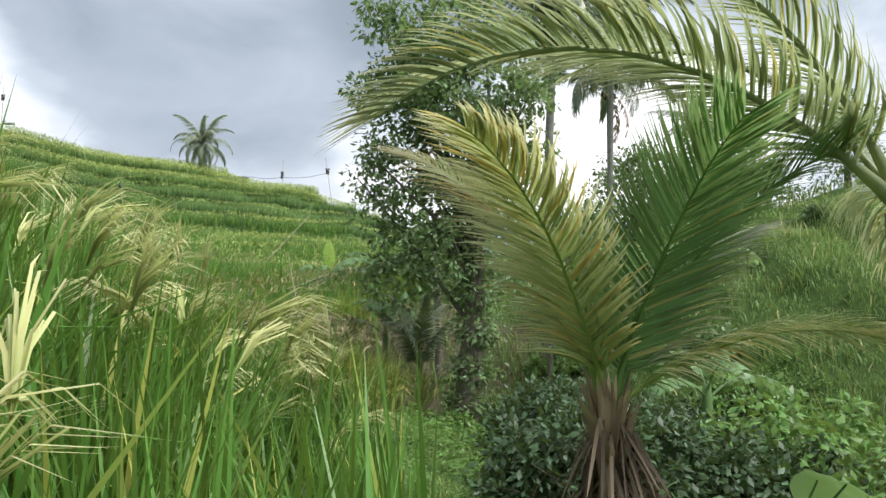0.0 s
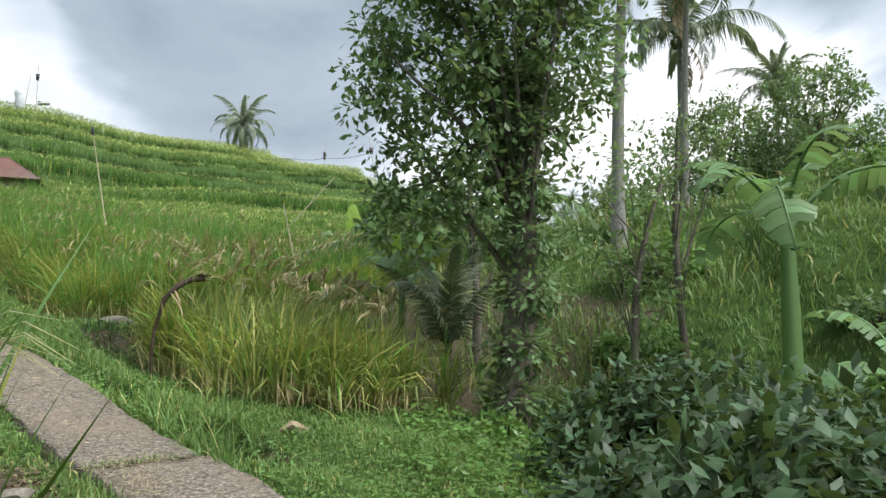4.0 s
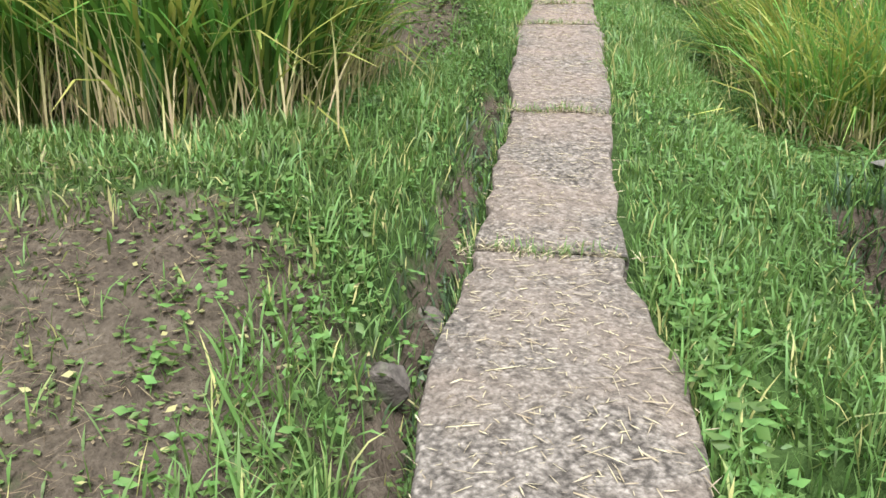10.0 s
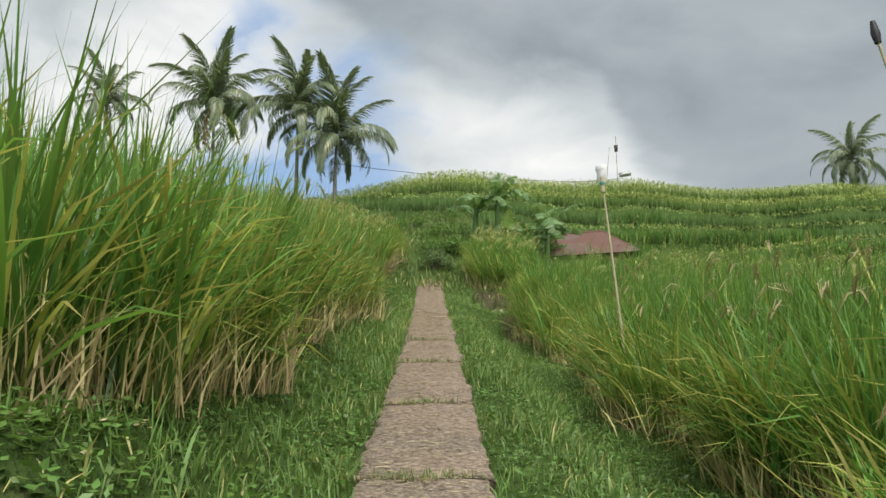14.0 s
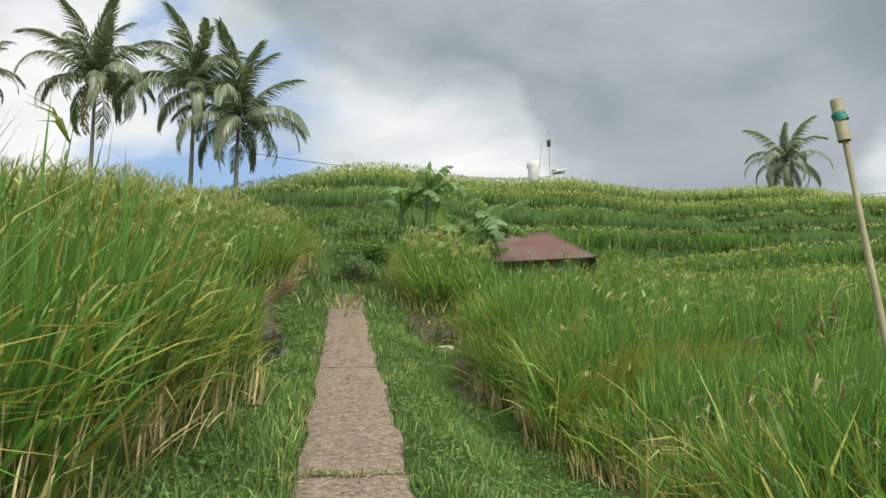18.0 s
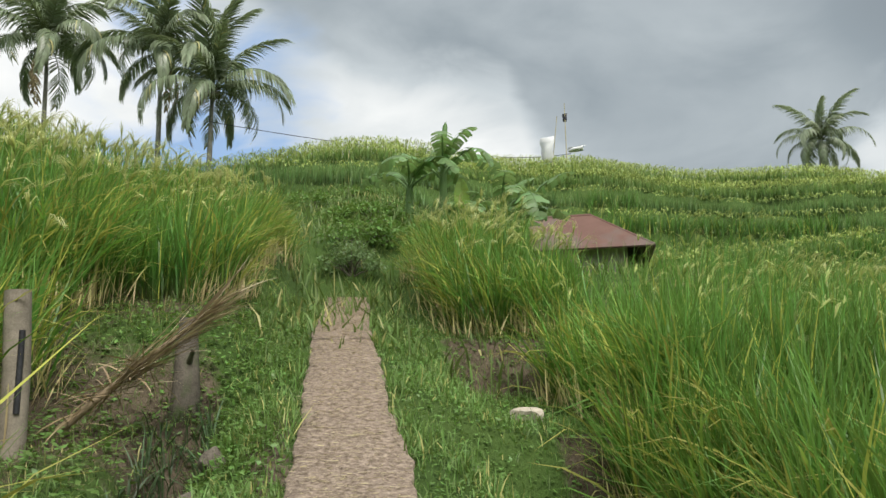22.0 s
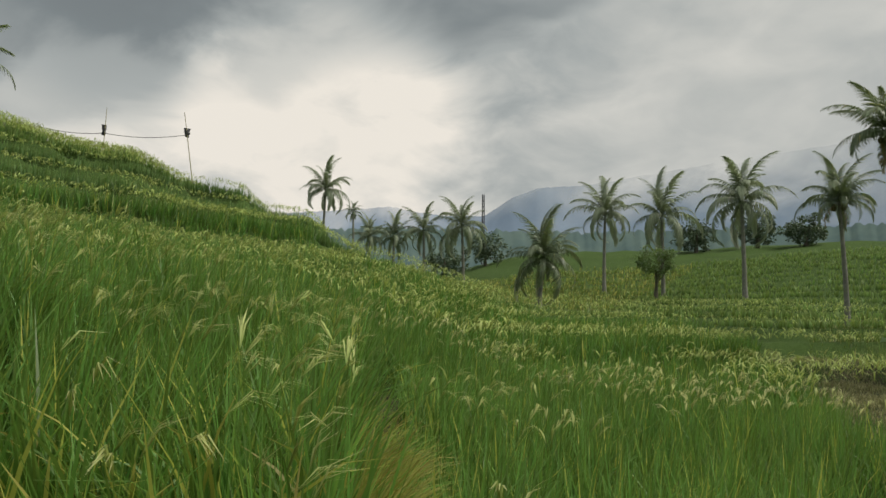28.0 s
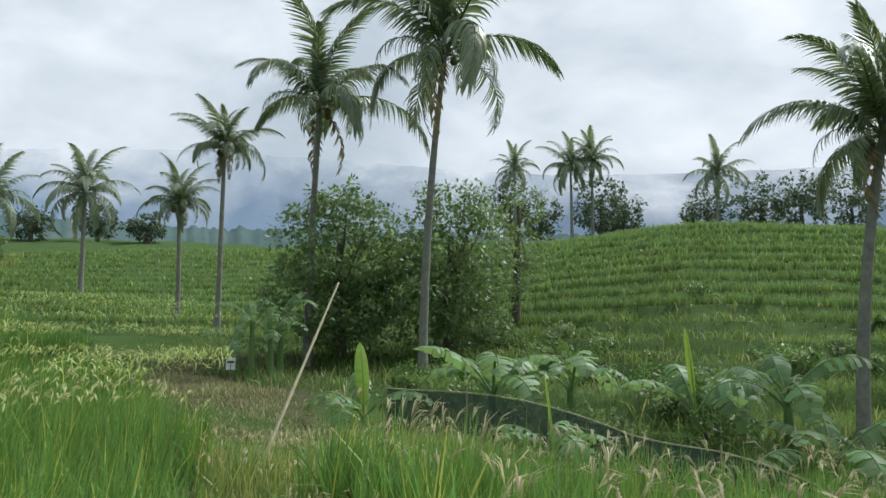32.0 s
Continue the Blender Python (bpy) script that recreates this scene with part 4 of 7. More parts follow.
def stubble_keep(x, y):
    az, r = polar(x, y)
    return (az < -53) & (az > -72) & (r > rice_limit(az)) & (r < np.interp(-az, [53, 58, 64, 72], [31, 30, 19, 15]) - 0.3)


def step_phase(x, y, step):
    az, r = polar(x, y)
    return np.mod((table(az, r) + 0.25 * wave(x, y, 0.12)) / step + 0.42, 1.0)


def hill_keep(x, y):
    az, r = polar(x, y)
    return (r > 25) & (r < 70) & (az > -25) & (az < 52) & ~((az > 12) & (r < 27)) & (step_phase(x, y, HILL_STEP) < 0.72)


def hill_lip(x, y):
    p = step_phase(x, y, HILL_STEP)
    return hill_keep(x, y) & (p < 0.32) & ((table(*polar(x, y)) + 0.25 * wave(x, y, 0.12) > 14.1) | (p < 0.05))


def vale_lip(x, y):
    az, r = polar(x, y)
    return (r > 13) & (r < 60) & (az < -8) & (az > -62) & (r < fence_dist(az) + 20) & (step_phase(x, y, 0.62) < 0.2) & ~((az > -26) & (r > 42))


def hill_ripe(x, y):
    az, r = polar(x, y)
    return hill_keep(x, y) & (table(az, r) + 0.25 * wave(x, y, 0.12) > 14.1)


def hill_green(x, y):
    return hill_keep(x, y) & ~hill_ripe(x, y)


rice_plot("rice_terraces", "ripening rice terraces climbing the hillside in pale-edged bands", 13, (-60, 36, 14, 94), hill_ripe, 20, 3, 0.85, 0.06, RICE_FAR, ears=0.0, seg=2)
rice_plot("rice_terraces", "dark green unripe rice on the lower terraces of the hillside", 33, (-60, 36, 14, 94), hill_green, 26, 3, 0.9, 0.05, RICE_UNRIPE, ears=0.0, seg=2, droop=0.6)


def ear_band(label, seed, box, keep, per_m2, tall, width):
    rng = np.random.default_rng(seed)
    P = scatter(rng, box, per_m2, keep)
    n = len(P)
    P[:, 2] += tall * rng.uniform(0.74, 1.0, n)
    v, f, a = blades(rng, P, rng.uniform(0.2, 0.34, n), np.full(n, width), rng.uniform(0, 6.28, n), np.abs(rng.normal(0.4, 0.2, n)), rng.normal(1.8, 0.3, n), 2)
    tagged(obj_of("rice_ears", v, f, PANICLE_FAR if width > 0.02 else PANICLE, along=a), label, "rice", kind="stuff")


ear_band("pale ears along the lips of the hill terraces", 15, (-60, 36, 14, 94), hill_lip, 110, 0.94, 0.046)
ear_band("pale ears along the lips of the valley terraces", 16, (-16, 26, 45, 62), vale_lip, 30, 0.95, 0.028)


def far_vale(x, y):
    az, r = polar(x, y)
    return (r > 36) & (r < 95) & (az < -24) & (az > -112) & (r > fence_dist(az) + 8) & (step_phase(x, y, 0.62) < 0.8)


def lime_vale(x, y):
    return far_vale(x, y) & (polar(x, y)[0] > -46 + 3 * wave(x, y, 0.1)) & (polar(x, y)[1] > 52)


rice_plot("rice_terraces", "distant lime-yellow ripening rice terraces across the valley", 38, (-16, -15, 80, 95), lime_vale, 8, 2, 0.6, 0.12, RICE_DRY, ears=0.0, seg=2)
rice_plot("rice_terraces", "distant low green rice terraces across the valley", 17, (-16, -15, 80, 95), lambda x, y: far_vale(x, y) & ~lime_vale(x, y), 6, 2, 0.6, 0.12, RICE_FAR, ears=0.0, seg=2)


def side_slope(x, y):
    az, r = polar(x, y)
    return (r > 29) & (r < 62) & (az < -78) & (az > -114) & (step_phase(x, y, 0.62) < 0.85)


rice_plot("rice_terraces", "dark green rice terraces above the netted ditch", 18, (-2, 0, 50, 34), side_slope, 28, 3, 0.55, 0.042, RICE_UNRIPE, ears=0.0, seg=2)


def turf(name, label, seed, box, per_m2, keep, tall, mat, width=0.006, seg=2):
    rng = np.random.default_rng(seed)
    P = scatter(rng, box, per_m2, keep)
    n = len(P)
    h = tall * rng.uniform(0.35, 1.25, n) * (0.85 + 0.45 * wave(P[:, 0], P[:, 1], 2.9) + 0.25 * wave(P[:, 0], P[:, 1], 0.8, 1.0))
    v, f, a = blades(rng, P, h, rng.uniform(0.7, 1.4, n) * width, rng.uniform(0, 6.28, n), np.abs(rng.normal(0.25, 0.25, n)), np.abs(rng.normal(0.6, 0.5, n)), seg)
    return tagged(obj_of(name, v, f, mat, along=a), label, "grass", kind="stuff")


turf("rice_stubble", "dry cut rice stubble on a harvested strip", 23, (-2, 14, 16, 36), 230, stubble_keep, 0.18, STUBBLE, 0.016)


def slope_keep(x, y):
    az, r = polar(x, y)
    s, d = path_sd(x, y)
    return (az > 8) & (az < 75) & (r > 6.5) & (r < 36) & ((d < -3) | (s > 26.5)) & ~((s < 31) & (d > -9) & (s > 21) & (d < -2.6))


def dale_keep(x, y):
    az, r = polar(x, y)
    return (az < -56) & (az > -125) & (r > fence_dist(az) + 0.2) & (r < 46)


turf("rough_grass", "rough uncut grass and weeds on the slope behind the path", 24, (-48, 18, -8, 58), 50, slope_keep, 0.42, ROUGH, 0.028)
turf("rough_grass", "rough dark grass under the palms across the ditch", 25, (-8, -14, 36, 42), 42, dale_keep, 0.45, ROUGH, 0.032)
turf("rough_grass", "rank grass on the slope beneath the trees", 27, (0.5, 3.5, 14, 26), 240, lambda x, y: (path_sd(x, y)[1] > 3.0) & (x > 0.8 + 0.02 * y) & (polar(x, y)[0] < -100), 0.30, RICE_FAR, 0.016)


def turf_keep(x, y):
    s, d = path_sd(x, y)
    pit = (d < -0.8) & (d > -3.4) & (s > 3.0 + 0.2 * wave(x, y, 2.0)) & (s < 4.7)
    rnd = np.random.default_rng(5).random(len(x))
    hole = (((np.abs(d - 0.88) < 0.31) & (s > 0.38) & (s < 1.6)) | ((np.abs(d - 1.72) < 0.3) & (s > 5.2) & (s < 5.9))) & (rnd < 0.97)
    crack = (d > -0.62) & (d < -0.40) & (((s > 2.8) & (s < 8.8)) | ((s > 22) & (s < 25.5))) & (rnd < 0.42)
    hole = hole | ((d < -0.95) & (d > -2.8) & (s > 22.6 + 0.3 * wave(x, y, 2.0)) & (s < 27) & (rnd < 0.75))
    hole = hole | ((d < -0.6) & (d > -2.5) & (s > -1.0 + 0.2 * wave(x, y, 3.0)) & (s < 0.8 + 0.2 * wave(x, y, 2.0)) & (rnd < 0.8))
    return ~hole & ~crack & (np.abs(d) > np.where(s < -1.0, 0.0, np.where(s > 4.9, 0.315 + 0.03 * wave(x, y, 3.7), np.where(s < 0.2, 0.31, 0.385)))) & (s > -9) & (s < 30) & ((d > -2.6) | ((d > -5) & (s > 4.3) & (s < 10.5))) & (d < 3.6) & ~(pit & (rnd < 0.85)) & ~((d < -0.7) & (s < -4.2)) & ~((d < -0.7) & (s > 8.3) & (s < 9.7) & (rnd < 0.6))


turf("grass_verge", "short green grass along the path and bunds", 20, (-22, -5, 6, 32), 560, turf_keep, 0.11, GRASS, 0.0082)


def near_keep(x, y):
    return turf_keep(x, y) & (path_sd(x, y)[0] < 9.5) & (path_sd(x, y)[0] > -3)


def bank_keep(x, y):
    s, d = path_sd(x, y)
    return (d < -0.7) & (d > -5) & (s > 4.5) & (s < 5.7)


turf("grass_verge", "short dense grass and clover beside the lower slabs", 30, (-9, 1, 4, 13), 760, near_keep, 0.10, GRASS, 0.008)
turf("grass_verge", "grass hanging down the terrace bank", 31, (-12, 6, -3, 13), 1200, bank_keep, 0.09, ROUGH, 0.0095)


def tuft_keep(x, y):
    s, d = path_sd(x, y)
    return (((d > 0.34) & (d < 1.25)) | ((d < -0.36) & (d > -0.95))) & (s > -0.9) & (s < 29) & (wave(x, y, 2.6, 0.7) > -0.1) & ~((np.abs(d - 0.88) < 0.31) & (s < 1.5))


turf("grass_tuft", "longer arching grass tufts hugging the slab edges", 22, (-20, 4, 0, 30), 600, tuft_keep, 0.19, GRASS, 0.009, 3)


def lawn_keep(x, y):
    s, d = path_sd(x, y)
    return (d > 0.42) & (d < 4.2) & (s < 2.9) & (s > -3) & ~((np.abs(d - 0.86) < 0.3) & (s > 0.4) & (s < 1.5))


def hole_rim(x, y):
    s, d = path_sd(x, y)
    return ((np.abs(d - 0.55) < 0.08) & (s > 0.3) & (s < 1.2)) | ((np.abs(np.abs(d - 0.86) - 0.33) < 0.08) & (s > 1.1) & (s < 1.7)) | ((np.abs(np.abs(d - 1.72) - 0.32) < 0.08) & (s > 5.1) & (s < 6.0))


turf("grass_tuft", "long arching grass hanging over the ditch holes", 28, (-6, 5, 2, 14), 800, hole_rim, 0.40, GRASS, 0.010, 4)
turf("grass_tuft", "grass growing down in the ditch hole, its shade put into the colour", 32, (-6, 3, 3, 9), 1300, lambda x, y: (np.abs(path_sd(x, y)[1] - 0.86) < 0.36) & (path_sd(x, y)[0] > 0.45) & (path_sd(x, y)[0] < 1.45), 0.26, LEAF_SHADE, 0.011, 3)
_r = np.random.default_rng(79)   # straw lodged in the joints, with a little grass
for _mat, _n, _lab, _tilt, _len, _name in ((STRAW, 260, "dry straw lodged in the slab joints", 1.25, 0.07, "straw_litter"), (GRASS, 150, "short grass rooted in the slab joints", 0.5, 0.065, "grass_tuft")):
    _j = np.repeat([0.40, 5.25, 7.08, 10.1, 11.5, 13.5, 15.65, 17.6], _n)
    _m = len(_j)
    _d0 = np.clip(_r.normal(-0.06, 0.2, _m), -0.38, 0.36)
    _s0 = _j + _r.normal(0, 0.022, _m) + 0.02 * np.sin(_d0 * 14 + _j)
    _x, _y = at_sd(_s0, _d0)
    v, f, a = blades(_r, np.stack([_x, _y, zpath(_s0) + 0.004], -1), _r.uniform(0.4, 1.3, _m) * _len, _r.uniform(0.003, 0.006, _m), _r.uniform(0, 6.28, _m), np.clip(_r.normal(_tilt, 0.25, _m), 0, 1.5), _r.normal(0.3, 0.2, _m), 2)
    tagged(obj_of(_name, v, f, _mat, along=a), _lab, "straw" if _mat is STRAW else "grass", kind="stuff")
_r = np.random.default_rng(78)   # dry straw and roots in the pit, and heaped on the slab's edge
for _n, _sr, _dr, _lab in ((5200, (3.1, 4.85), (-3.6, -0.6), "dead twigs and withered weeds on the brown bank"), (5200, (23.0, 27.5), (-3.4, -0.6), "dead straw and withered leaves on the bank of the clearing"), (3000, (-0.95, 0.85), (-2.5, -0.5), "dead straw and roots lying in a brown soil pit"), (420, (-0.35, 0.45), (-0.42, 0.0), "loose heap of yellow straw on the slab's edge")):
    _s0, _d0 = _r.uniform(*_sr, _n), _r.normal(sum(_dr) / 2, (_dr[1] - _dr[0]) / 4.5, _n)
    _x, _y = at_sd(_s0, _d0)
    _z = np.where(_d0 > -0.36, zpath(_s0) + 0.012, height(_x, _y) + 0.01) + np.abs(_r.normal(0, 0.015, _n))
    v, f, a = blades(_r, np.stack([_x, _y, _z], -1), _r.uniform(0.03, 0.11, _n), _r.uniform(0.002, 0.0045, _n), _r.uniform(0, 6.28, _n), np.clip(_r.normal(1.35, 0.18, _n), 0.8, 1.55), _r.normal(0.15, 0.2, _n), 2)
    tagged(obj_of("straw_litter", v, f, DEAD_STRAW if _n > 1000 else STRAW, along=a), _lab, "straw", kind="stuff")
turf("grass_lawn", "low trampled grass on the open plot", 21, (-4, -5, 6, 12), 1300, lawn_keep, 0.085, GRASS, 0.0075)

turf("grass_tuft", "grass in the hole beside the rice clump, its shade put into the colour", 40, (-5, 7, -1, 12), 1500, lambda x, y: (np.abs(path_sd(x, y)[1] - 1.62) < 0.36) & (path_sd(x, y)[0] > 5.05) & (path_sd(x, y)[0] < 6.05), 0.22, LEAF_SHADE, 0.011, 3)
turf("grass_tuft", "grass down in the gutter beside the path, its shade put into the colour", 39, (-9, 5, -2, 14), 900, lambda x, y: (np.abs(path_sd(x, y)[1] + 0.5) < 0.13) & (path_sd(x, y)[0] > 4.4) & (path_sd(x, y)[0] < 8.9), 0.15, LEAF_SHADE, 0.009, 3)
turf("grass_tuft", "grass in the ditch of the clearing, its shade put into the colour", 37, (-19, 20, -13, 26), 1200, lambda x, y: (np.abs(path_sd(x, y)[1] + 1.12) < 0.22) & (path_sd(x, y)[0] > 22.1) & (path_sd(x, y)[0] < 24.4), 0.26, LEAF_SHADE, 0.011, 3)

# ---- the concrete path ----
path_ob = thing("footpath", (0, 0, 0), "narrow weathered concrete slab path strewn with straw", "path")
path_ob["kind"] = "structure"
JOINTS = [-0.97, 0.40, 5.25, 7.08, 10.1, 11.5, 13.5, 15.65, 17.6, 22.2, 27.0, 32.0]


def slab(s0, s1, seed):
    rng = np.random.default_rng(seed)
    ss = np.linspace(s0 + 0.005, s1 - 0.005, max(4, int((s1 - s0) / 0.12)))
    rows = []
    for s in ss:
        l, r = np.interp(s, _ea[:, 0], _ea[:, 1]), np.interp(s, _ea[:, 0], _ea[:, 2])
        l, r = l + rng.normal(0, 0.012) + 0.012 * math.sin(s * 3.3), r + rng.normal(0, 0.014) + 0.012 * math.sin(s * 2.7 + 1)
        ds = np.array([-l, -l + 0.012, -l * 0.5, 0, r * 0.5, r - 0.012, r])
        x, y = at_sd(np.full(7, s), ds)
        z = zpath(s) + np.array([-0.015, 0, 0.004, 0.006, 0.004, 0, -0.015]) + 0.004 * wave(x, y, 9.0) + rng.normal(0, 0.0015, 7)
        bx, by = at_sd(np.array([s, s]), np.array([-l + 0.02, r - 0.02]))
        rows.append(np.concatenate([[[bx[0], by[0], zpath(s) - 0.24]], np.stack([x, y, z], -1), [[bx[1], by[1], zpath(s) - 0.24]]]))
    V = np.array(rows)
    n, m = V.shape[:2]
    F = [(i * m + j, i * m + j + 1, (i + 1) * m + j + 1, (i + 1) * m + j) for i in range(n - 1) for j in range(m - 1)]
    F += [(j, j + 1, m - 1 - j - 1, m - 1 - j) for j in range(m // 2 - 0) if j + 1 < m - 2 - j]
    o = (n - 1) * m
    F += [(o + m - 1 - j, o + m - 2 - j, o + j + 1, o + j) for j in range(m // 2) if j + 1 < m - 2 - j]
    return V.reshape(-1, 3), np.array(F)


for i in range(len(JOINTS) - 1):
    v, f = slab(JOINTS[i], JOINTS[i + 1], 100 + i)
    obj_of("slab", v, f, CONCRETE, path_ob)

_r = np.random.default_rng(77)
ns = 34000
ss_, dd_ = 33 * _r.random(ns) ** 0.6 - 0.95, _r.normal(0, 0.24, ns)
dd_ = np.clip(dd_ + np.where(_r.random(ns) < 0.4, np.sign(_r.normal(0, 1, ns)) * 0.25, 0), -0.5, 0.5)
x_, y_ = at_sd(ss_, dd_)
lim = np.where(dd_ < 0, np.interp(ss_, _ea[:, 0], _ea[:, 1]), np.interp(ss_, _ea[:, 0], _ea[:, 2]))
ok = np.abs(dd_) < lim
P_ = np.stack([x_, y_, zpath(ss_) + 0.010], -1)[ok]
k_ = len(P_)
v, f, a = blades(_r, P_, _r.gamma(2.0, 0.018, k_) * np.where(_r.random(k_) < 0.04, 2.6, 1.0) + 0.012, _r.uniform(0.003, 0.007, k_), _r.uniform(0, 6.28, k_), np.full(k_, 1.50), _r.normal(0.05, 0.04, k_), 2)
tagged(obj_of("straw_litter", v, f, STRAW, along=a), "loose dry straw scattered on the concrete", "straw", kind="stuff")

# ---- palms ----


def frond_mesh(name, length, droop, pairs, leaf, mats, hang=0.5, seed=0, wide=0.045, lift=0.0, cut=0.0):
    """One palm frond that grows along +x from the origin: rachis and leaflets, as one mesh."""
    rng = np.random.default_rng(seed)
    n = 14
    t = np.linspace(0, 1, n + 1)
    ang = lift - droop * t ** 1.5
    px = np.concatenate([[0], np.cumsum(np.cos(ang[1:]) * length / n)])
    pz = np.concatenate([[0], np.cumsum(np.sin(ang[1:]) * length / n)])
    v0, f0 = tube([(a, 0, b) for a, b in zip(px, pz)], [length * (0.009 * (1 - 0.85 * q)) + 0.03 * max(0.0, 1 - 6 * q) ** 1.5 for q in t], 5)
    V, F, A = [v0], [np.concatenate([f0[:, [0, 1, 2]], f0[:, [0, 2, 3]]])], [np.zeros(len(v0))]
    o = len(v0)
    q = np.linspace(0.12, 0.995, pairs)
    for side in (-1, 1):
        qq = q + rng.normal(0, 0.004, pairs)
        keep = rng.random(pairs) > cut
        qq = np.clip(qq[keep], 0.05, 1)
        m = len(qq)
        bx, bz = np.interp(qq, t, px), np.interp(qq, t, pz)
        an = np.interp(qq, t, ang)
        L = leaf * np.sin(np.pi * np.clip(0.12 + 0.80 * qq, 0, 1)) ** 0.6 * rng.uniform(0.85, 1.1, m)
        fwd = 0.45 + 0.6 * qq + rng.normal(0, 0.05, m)
        hg = hang * rng.uniform(0.6, 1.4, m)
        c = np.stack([bx, np.zeros(m), bz], -1)
        tdir = np.stack([np.cos(an), np.zeros(m), np.sin(an)], -1)
        ndir = np.stack([-np.sin(an), np.zeros(m), np.cos(an)], -1)
        sdir = np.array([0, side, 0])[None]
        d1 = tdir * np.sin(fwd)[:, None] + sdir * np.cos(fwd)[:, None] + ndir * 0.25
        d1 /= np.linalg.norm(d1, axis=1, keepdims=True)
        rows = []
        w = wide * rng.uniform(0.8, 1.2, m)
        pos = c.copy()
        dcur = d1.copy()
        k = 4
        for i in range(k + 1):
            wd = w * (0.6, 1.0, 0.85, 0.5, 0.06)[i]
            wv = np.cross(dcur, ndir)
            wv /= np.maximum(np.linalg.norm(wv, axis=1, keepdims=True), 1e-6)
            rows += [pos - wv * wd[:, None] * 0.5, pos + wv * wd[:, None] * 0.5]
            dcur = dcur + np.array([0, 0, -1])[None] * (hg * (0.18 + 0.25 * i))[:, None]
            dcur /= np.linalg.norm(dcur, axis=1, keepdims=True)
            pos = pos + dcur * (L / k)[:, None]
        R = np.stack(rows, 1)
        T = []
        for i in range(k):
            T += [(2 * i, 2 * i + 1, 2 * i + 3), (2 * i, 2 * i + 3, 2 * i + 2)]
        V.append(R.reshape(-1, 3))
        F.append((np.array(T)[None] + (np.arange(m) * (2 * k + 2))[:, None, None]).reshape(-1, 3) + o)
        A.append(((np.arange(2 * k + 2) // 2 / k)[None] * 0.6 + 0.4 * qq[:, None]).ravel())
        o += m * (2 * k + 2)
    V, F, A = np.concatenate(V), np.concatenate(F), np.concatenate(A)
    ob = obj_of(name, V, F, mats, along=A)
    me = ob.data
    bpy.data.objects.remove(ob)
    return me


FR = {}
for kk, (dr, hang, lift) in enumerate(((1.15, 1.6, 0.28), (1.6, 2.1, 0.36), (2.0, 2.5, 0.45), (2.35, 2.8, 0.50))):
    FR[kk] = frond_mesh("frond", 4.5, dr, 60, 1.05, FROND, hang, 30 + kk, 0.068, lift)
    FR[kk + 10] = frond_mesh("frond", 4.5, dr, 44, 1.05, FROND_HAZED, hang, 30 + kk, 0.085, lift)
FR["broken"] = frond_mesh("frond", 3.2, 2.2, 38, 0.9, FROND, 1.6, 44, 0.046, 0.9, cut=0.15)
FR["dead"] = frond_mesh("frond", 2.6, 1.2, 30, 0.55, FROND_DRY, 1.2, 41, 0.07, 0.0, cut=0.3)


def place(me, name, parent, m, label=""):
    ob = new(name, me)
    ob.parent = parent
    ob.matrix_basis = m
    if label:
        ob["label"] = label
    return ob


def palm(at, tall, seed, crown=1.0, fronds=17, lean=(0.0, 0.0), r=0.15, nuts=True, label="tall coconut palm with arching green fronds", dead=1, name="coconut_palm", group="coconut palms", far=False):
    rng = np.random.default_rng(seed)
    root = thing(name, at, label, "palm tree", group)
    pts = [(lean[0] * q * q, lean[1] * q * q, tall * q) for q in np.linspace(-0.03, 1, 15)]
    rad = [r * (1.35 - 0.6 * q if q > 0.1 else 1.75 - 3.5 * q) * (1 + 0.05 * (i % 2)) for i, q in enumerate(np.linspace(0, 1, 15))]
    v, f = tube(pts, rad, 9)
    obj_of("trunk", v, f, PALM_BARK, root)
    top = Vector(pts[-1])
    for i in range(fronds):
        a = i * 137.5 + rng.uniform(-14, 14)
        up = 84 - 132 * (i / (fronds - 1)) ** 1.0 + rng.uniform(-12, 12)
        k = int(np.clip(i / fronds * 4 + rng.uniform(-0.5, 0.5), 0, 3))
        m = Matrix.Translation(top) @ pose(0, 0, 0, 0, 0, a) @ pose(0, 0, 0, rng.uniform(-14, 14), -up, 0) @ Matrix.Scale(crown * rng.uniform(0.72, 1.1), 4)
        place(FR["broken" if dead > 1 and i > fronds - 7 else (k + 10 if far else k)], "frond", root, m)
    for i in range(dead):
        a = rng.uniform(0, 360)
        m = Matrix.Translation(top) @ pose(0, 0, 0, 0, 0, a) @ pose(0, 0, 0, 0, rng.uniform(25, 60), 0) @ Matrix.Scale(crown, 4)
        place(FR["dead"], "dead_frond", root, m, "brown withered frond hanging down")
    if nuts:
        for i in range(5):
            a = rng.uniform(0, 6.28)
            bm = bmesh.new()
            bmesh.ops.create_icosphere(bm, subdivisions=2, radius=0.12, matrix=Matrix.Translation(top + Vector((math.cos(a) * 0.28, math.sin(a) * 0.28, -0.25 - 0.12 * (i % 2)))) @ Matrix.Diagonal((1, 1, 1.3, 1)))
            part("coconut", bm, COCONUT, root)
    return root


